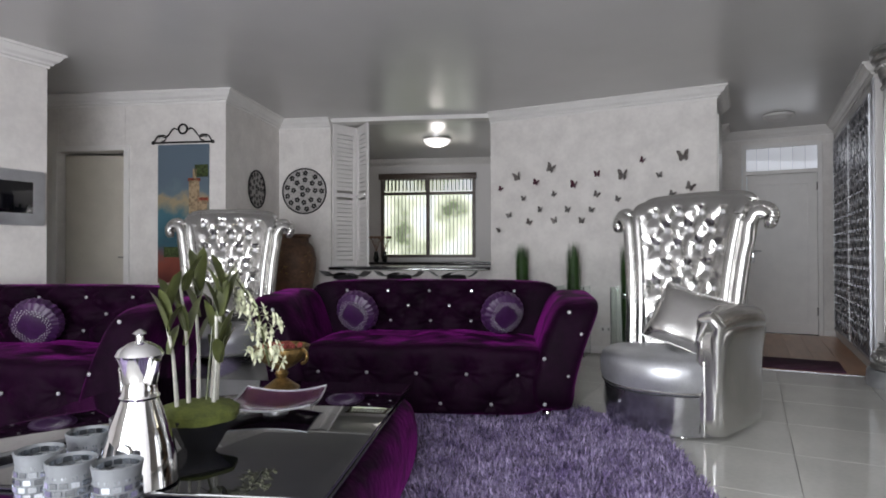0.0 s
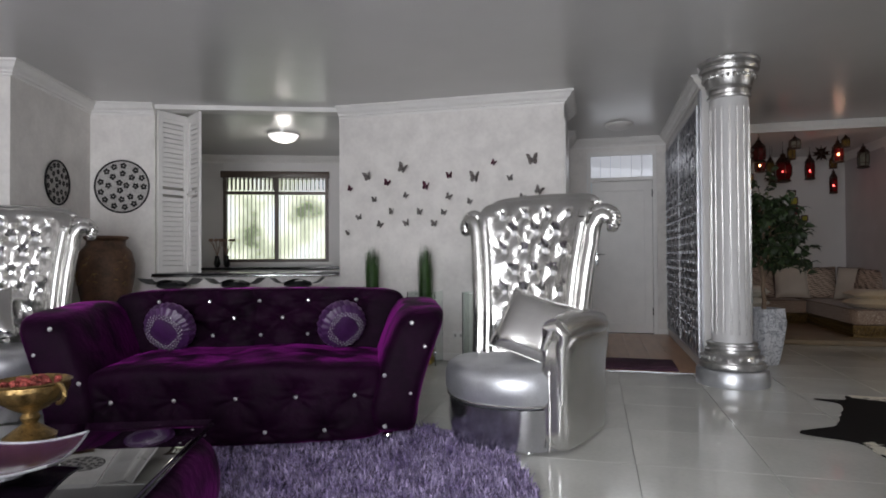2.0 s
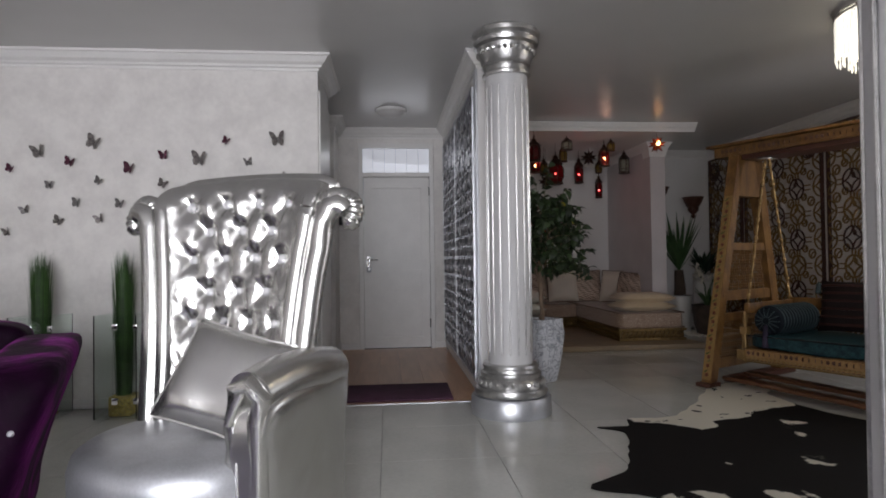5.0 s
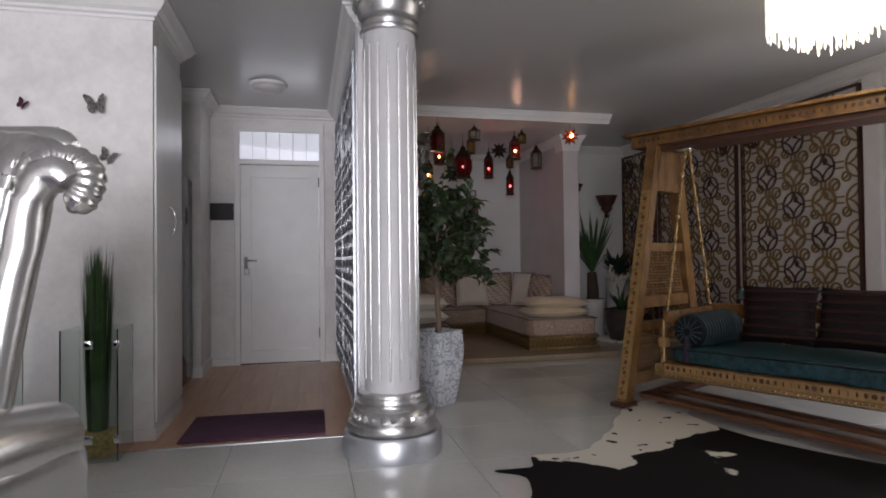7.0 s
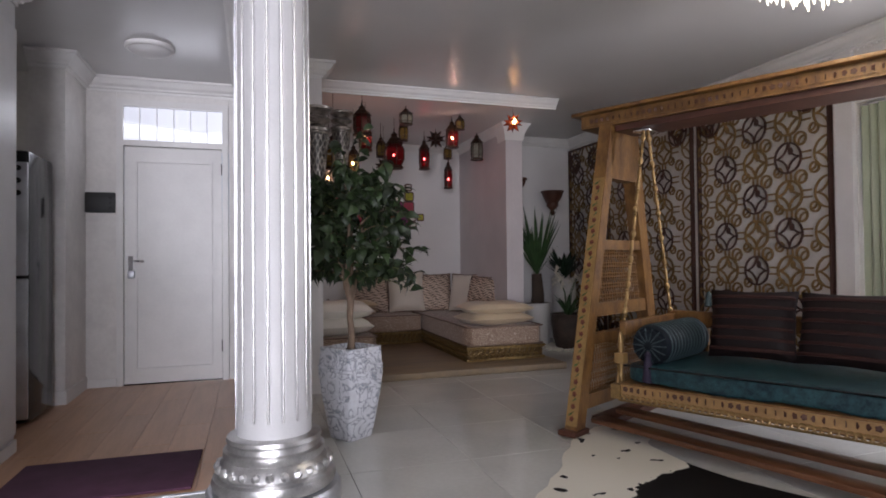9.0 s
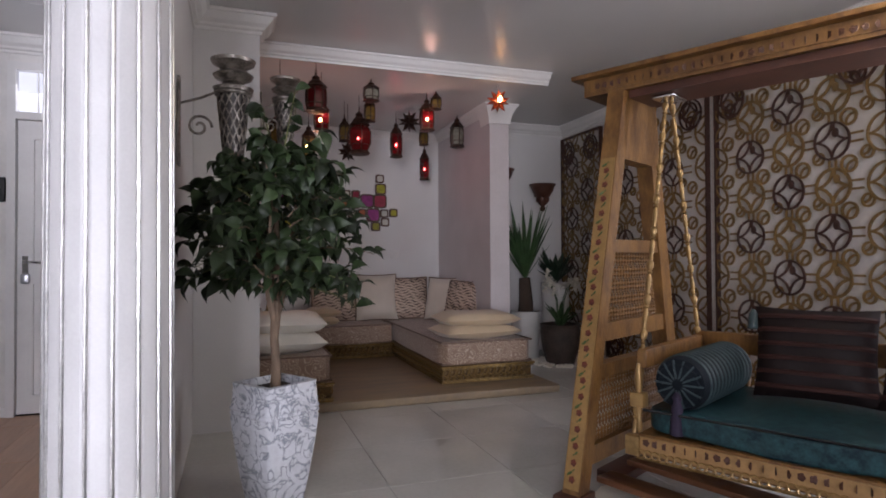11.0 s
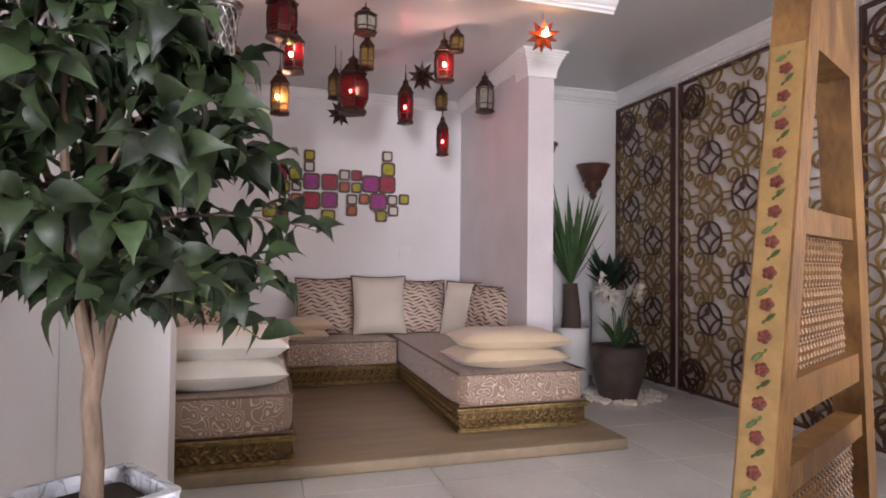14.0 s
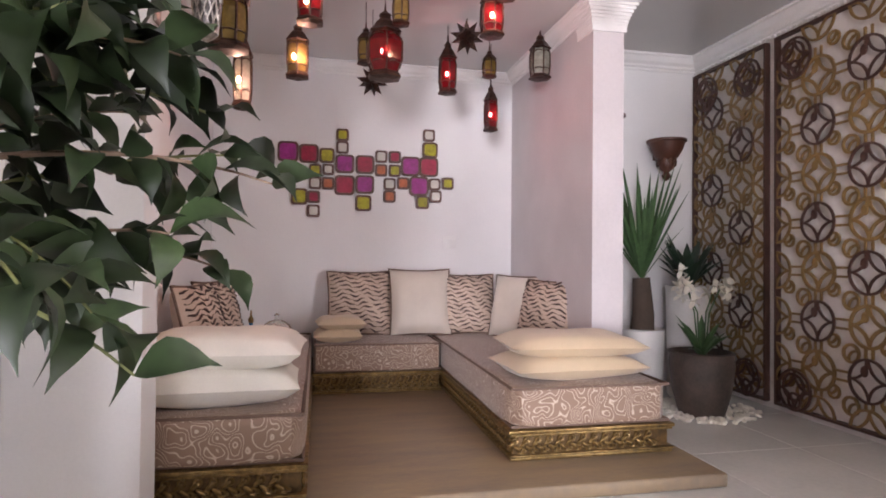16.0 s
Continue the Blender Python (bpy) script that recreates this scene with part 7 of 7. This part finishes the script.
leaves = [mesh_of("leaf", ficus_leaf(L, W, b, t), LEAF, True, 80) for L, W, b, t in ((0.092, 0.050, 0.010, 0.3), (0.100, 0.053, 0.018, -0.35), (0.080, 0.044, 0.006, 0.2), (0.098, 0.049, 0.022, 0.5))]
lv = []


def spray(p0, p1, sag, n, keep=1.0):
    """A thin twig from p0 to p1 with leaves hanging from it."""
    p0, p1 = Vector(p0), Vector(p1)
    pts = [p0.lerp(p1, t) + Vector((0, 0, sag * (t - t ** 2.4))) for t in [k / 8 for k in range(9)]]
    part("twig", tube(pts, 0.003, 5, radii=[0.0055 - 0.0005 * k for k in range(9)]), TWIG if rt.random() < 0.45 else BARK, tree)
    d = (p1 - p0).normalized()
    az = math.degrees(math.atan2(d.y, d.x))
    for k in range(n):
        if rt.random() > keep:
            continue
        t = 0.12 + 0.88 * k / max(1, n - 1)
        f = t * 8
        q = pts[min(7, int(f))].lerp(pts[min(7, int(f)) + 1], f - min(7, int(f)))
        side = (-1) ** k * rt.uniform(20, 85) * (0.35 if k == n - 1 else 1)
        lv.append(Matrix.Translation(q) @ pose(0, 0, 0, rt.uniform(-75, 75), rt.uniform(-25, 68), az + side) @ Matrix.Scale(rt.uniform(0.8, 1.15), 4))


for k in range(66):
    a = k * 2.39996 + rt.uniform(-0.25, 0.25)
    h = (k + 0.5) / 66
    z = 0.95 + 0.58 * h
    reach = (0.285 + 0.175 * math.sin(math.pi * min(1, 0.18 + 0.86 * h)) ** 0.8) * rt.uniform(0.62, 1.05) * (1 - 0.45 * max(0, h - 0.75) / 0.25)
    root = 0.05 + 0.05 * h
    spray((root * math.cos(a), root * math.sin(a), z - 0.04), (reach * math.cos(a), reach * math.sin(a), z + rt.uniform(-0.10, 0.14) - 0.06 * (1 - h)), rt.uniform(0.04, 0.20), 17)
for a, r_, z in ((5.9, 0.36, 0.86), (1.2, 0.36, 0.88)):
    spray((0.04 * math.cos(a), 0.04 * math.sin(a), 0.95), (r_ * math.cos(a), r_ * math.sin(a), z), 0.10, 9, 0.9)
for a, r_, z in ((0.4, 0.10, 1.84), (3.6, 0.06, 1.74), (5.6, 0.24, 1.62)):
    spray((0.015, 0, 1.42), (r_ * math.cos(a), r_ * math.sin(a), z), 0.02, 12)
rest = bmesh.new()
lv.sort(key=lambda m: m.translation.y)
made = 0
for i, m in enumerate(lv):
    if i % 2 == 0 and made < 300:
        ob = new("leaf", leaves[i // 2 % 4])
        ob.parent, ob.matrix_basis = tree, m
        made += 1
    else:
        me = leaves[i % 4]
        vs = [rest.verts.new(m @ v.co) for v in me.vertices]
        for f in me.polygons:
            rest.faces.new([vs[k] for k in f.vertices])
tagged(part("foliage", rest, LEAF, tree), kind="stuff")

# ---- silver wall torches ----
TORCH = material("antique_silver", (0.42, 0.38, 0.34), 0.35, 0.85, var=0.35, scale=25, fine=120, bump=0.25)


def wall_torch(x, y, z, wx):
    t = thing("wall_torch", pose(x, y, z), "antique silver pierced wall torch on a scrolled bracket", "wall torch", "wall torches")
    part("cup", lathe([(0.05, 0.36), (0.085, 0.37), (0.09, 0.385), (0.055, 0.40), (0.045, 0.415), (0.08, 0.43), (0.09, 0.445), (0.07, 0.46), (0.05, 0.465), (0.06, 0.48), (0.095, 0.50), (0.10, 0.515), (0.07, 0.52)], 28), TORCH, t)
    part("core", lathe([(0.028, 0), (0.05, 0.2), (0.062, 0.36)], 16), material("torch_core", (0.10, 0.09, 0.085), 0.5, 0.5) if x < 2.6 else bpy.data.materials["torch_core"], t)
    net = bmesh.new()
    for k in range(12):
        for sg in (-1, 1):
            tube([((0.036 + 0.036 * s) * math.cos(k * math.pi / 6 + sg * s * 2.6), (0.036 + 0.036 * s) * math.sin(k * math.pi / 6 + sg * s * 2.6), 0.36 * s) for s in [i / 9 for i in range(10)]], 0.0045, 4, net)
    tagged(part("pierced_cone", net, TORCH, t), kind="stuff")
    part("collar", torus_bm(0.075, 0.010, 28, 6, pose(0, 0, 0.36)), TORCH, t)
    part("tip", lathe([(0.004, -0.03), (0.03, -0.01), (0.038, 0.0)], 16), TORCH, t)
    dx = wx - x
    part("bracket", tube([(dx, 0, 0.30), (dx * 0.6, -0.01, 0.33), (dx * 0.25, -0.01, 0.37)] , 0.006, 6), TORCH, t)
    part("scroll", tube([(dx * 0.62 + 0.055 * (1 - s * 0.8) * math.cos(s * 9), -0.01, 0.20 + 0.055 * (1 - s * 0.8) * math.sin(s * 9)) for s in [i / 24 for i in range(25)]], 0.006, 6), TORCH, t)
    part("back_plate", rbox(min(dx, dx + 0.012), max(dx, dx + 0.012), -0.03, 0.03, 0.02, 0.42, 0.004), TORCH, t)


wall_torch(2.40, 7.56, 1.47, 2.165)
wall_torch(2.72, 8.70, 1.74, 2.56)

# ---- plants in the corner ----
YL = material("yucca_leaf", (0.06, 0.13, 0.045), 0.45, var=0.25, scale=6, fine=40, bump=0.1, island=0.25)
AG = material("agave_leaf", (0.018, 0.042, 0.022), 0.45, var=0.3, scale=8, island=0.3)
WPOT = material("white_pot", (0.68, 0.66, 0.63), 0.45, var=0.05, bump=0.05)
DPOT = material("dark_clay_pot", (0.085, 0.062, 0.05), 0.6, var=0.25, scale=7, fine=60, bump=0.3)


def spiky(parent, z0, n, L0, L1, width, mat, up0, up1, seed, droop=0.2):
    r = random.Random(seed)
    for k in range(n):
        a, L, u = r.uniform(0, 6.28), r.uniform(L0, L1), r.uniform(up0, up1)
        pts = [Vector((math.cos(a) * L * t * (1 - u * 0.7), math.sin(a) * L * t * (1 - u * 0.7), z0 + L * (u * t - droop * (1 - u) * t * t))) for t in (0, 0.25, 0.5, 0.75, 1)]
        part("leaf", blade(pts, width, None, 0.35), mat, parent)


yp = thing("yucca_plant", pose(5.32, 10.36, 0), "tall spiky yucca in a white pot", "potted plant")
part("pot", lathe([(0.13, 0), (0.14, 0.01), (0.155, 0.50), (0.165, 0.51), (0.15, 0.512), (0.145, 0.45)], 28), WPOT, yp)
part("trunk", tube([(0, 0, 0.45), (0.01, 0, 0.6), (0, 0.01, 0.86)], 0.055, 12, radii=[0.085, 0.075, 0.06]), material("yucca_trunk", (0.08, 0.055, 0.04), 0.9, bump=0.6, fine=40), yp)
spiky(yp, 0.84, 46, 0.55, 0.92, 0.035, YL, 0.72, 1.0, 1)
ag = thing("agave_plant", pose(5.72, 10.42, 0), "dark green agave in a tall white pot", "potted plant")
part("pot", lathe([(0.12, 0), (0.14, 0.02), (0.15, 0.76), (0.16, 0.80), (0.14, 0.80), (0.13, 0.74)], 28), WPOT, ag)
spiky(ag, 0.78, 34, 0.3, 0.46, 0.075, AG, 0.55, 0.95, 2)
oc = thing("orchid_plant", pose(5.52, 9.98, 0), "white orchid in a large dark clay pot", "potted plant")
part("pot", lathe([(0.13, 0), (0.14, 0.01), (0.18, 0.15), (0.20, 0.32), (0.195, 0.38), (0.205, 0.40), (0.18, 0.405), (0.17, 0.36), (0.001, 0.35)], 32), DPOT, oc)
spiky(oc, 0.36, 12, 0.25, 0.45, 0.05, YL, 0.45, 0.85, 3, 0.5)
ro = random.Random(8)
WPET = material("white_petal", (0.78, 0.74, 0.64), 0.5, var=0.08, scale=20)
for k in range(4):
    a = k * 1.6 + 0.4
    tip = Vector((0.14 * math.cos(a), 0.10 * math.sin(a), 0.82 + 0.05 * math.sin(k * 2)))
    part("flower_stem", tube([(0.02 * math.cos(a), 0.02 * math.sin(a), 0.36), (0.05 * math.cos(a), 0.05 * math.sin(a), 0.65), tip], 0.005, 6), YL, oc)
    for j in range(4):
        p = tip + Vector((ro.uniform(-0.06, 0.06), ro.uniform(-0.05, 0.05), ro.uniform(-0.06, 0.05)))
        fb = bmesh.new()
        for q in range(5):
            b = q * 1.257 + j
            blade([p, p + Vector((0.032 * math.cos(b), -0.012, 0.032 * math.sin(b))), p + Vector((0.058 * math.cos(b), -0.004, 0.058 * math.sin(b)))], 0.05, fb)
        part("blossom", fb, WPET, oc, "white blossom")
pb = bmesh.new()
for k in range(240):
    a, d = ro.uniform(0, 6.28), ro.uniform(0.14, 0.36)
    ball(ro.uniform(0.012, 0.022), pose(5.56 + d * math.cos(a), 10.04 + d * 0.9 * math.sin(a), 0.012) @ Matrix.Diagonal((1.2, 1, 0.7, 1)), pb, 6, 4)
tagged(part("pebbles", pb, WPET), "white pebbles scattered round the plant pots", "pebbles", kind="stuff")


def wall_bowl(x, y, z, rz):
    w = thing("wall_bowl", pose(x, y, z, 0, 0, rz), "dark carved wooden bowl bracket on the wall", "wall bracket", "wall bowls")
    part("bowl", lathe([(0.06, -0.14), (0.085, -0.12), (0.12, -0.06), (0.135, -0.01), (0.15, 0.0), (0.15, 0.015), (0.12, 0.016), (0.1, -0.02)], 24), CARVED_DARK, w)
    part("drop", lathe([(0.004, -0.30), (0.025, -0.285), (0.035, -0.26), (0.02, -0.235), (0.05, -0.21), (0.06, -0.17), (0.06, -0.14)], 20), CARVED_DARK, w)
    for k in range(8):
        a = k * math.pi / 4
        part("carved_leaf", ball(0.022, pose(0.068 * math.cos(a), 0.068 * math.sin(a), -0.16, 0, 0, math.degrees(a)) @ Matrix.Diagonal((0.5, 0.9, 1.5, 1)), None, 6, 5), CARVED_DARK, w)
    part("wall_mount", rbox(-0.03, 0.03, 0.10, 0.152, -0.12, 0.0, 0.006), CARVED_DARK, w)


wall_bowl(5.74, 10.726, 1.90, 0)
wall_bowl(5.155, 10.60, 2.03, 90)

# ---- floor pieces ----
TS = 0.625
tile_mesh = mesh_of("tile", rbox(-TS / 2 + 0.0015, TS / 2 - 0.0015, -TS / 2 + 0.0015, TS / 2 - 0.0015, -0.006, 0.0, 0.0012, 1), TILE, False)
far = bmesh.new()
for i in range(-9, 9):
    for j in range(-8, 9):
        x, y = 1.22 + (i + 0.5) * TS, 6.78 + (j + 0.5) * TS
        if y > 6.8 and x < 1.95:
            continue
        if -0.7 < x < 6.1 and 1.0 < y < 11.0:
            ob = new("tile", tile_mesh)
            ob.parent = floor
            ob.matrix_basis = pose(x, y, 0)
        else:
            box(far, x - TS / 2 + 0.0015, x + TS / 2 - 0.0015, y - TS / 2 + 0.0015, y + TS / 2 - 0.0015, -0.006, 0.0)
tagged(part("tiles", far, TILE, floor, smooth=False), kind="stuff")
hall_floor = struct("floor_hall", box(bmesh.new(), -2.0, 1.955, 6.785, 9.6, -0.03, -0.008), GROUT, "reddish laminate plank floor of the hall", "floor")
plank = mesh_of("plank", rbox(-0.0965, 0.0965, -0.598, 0.598, -0.008, 0.002, 0.001, 1), LAMINATE, False)
for i in range(9):
    for j in range(-1, 4):
        x, y = 0.30 + i * 0.195, 7.0 + j * 1.2 + (i % 3) * 0.4
        y0, y1 = max(6.79, y - 0.598), min(9.58, y + 0.598)
        if y1 - y0 < 0.05:
            continue
        ob = new("plank", plank)
        ob.parent = hall_floor
        ob.matrix_basis = Matrix.Translation((x, (y0 + y1) / 2, 0)) @ Matrix.Diagonal((1, (y1 - y0) / 1.196, 1, 1))
struct("trim_threshold", box(bmesh.new(), 0.766, 1.955, 6.765, 6.788, -0.005, 0.004), SILVER_PAINT, "metal strip between wood and tiles", "trim")
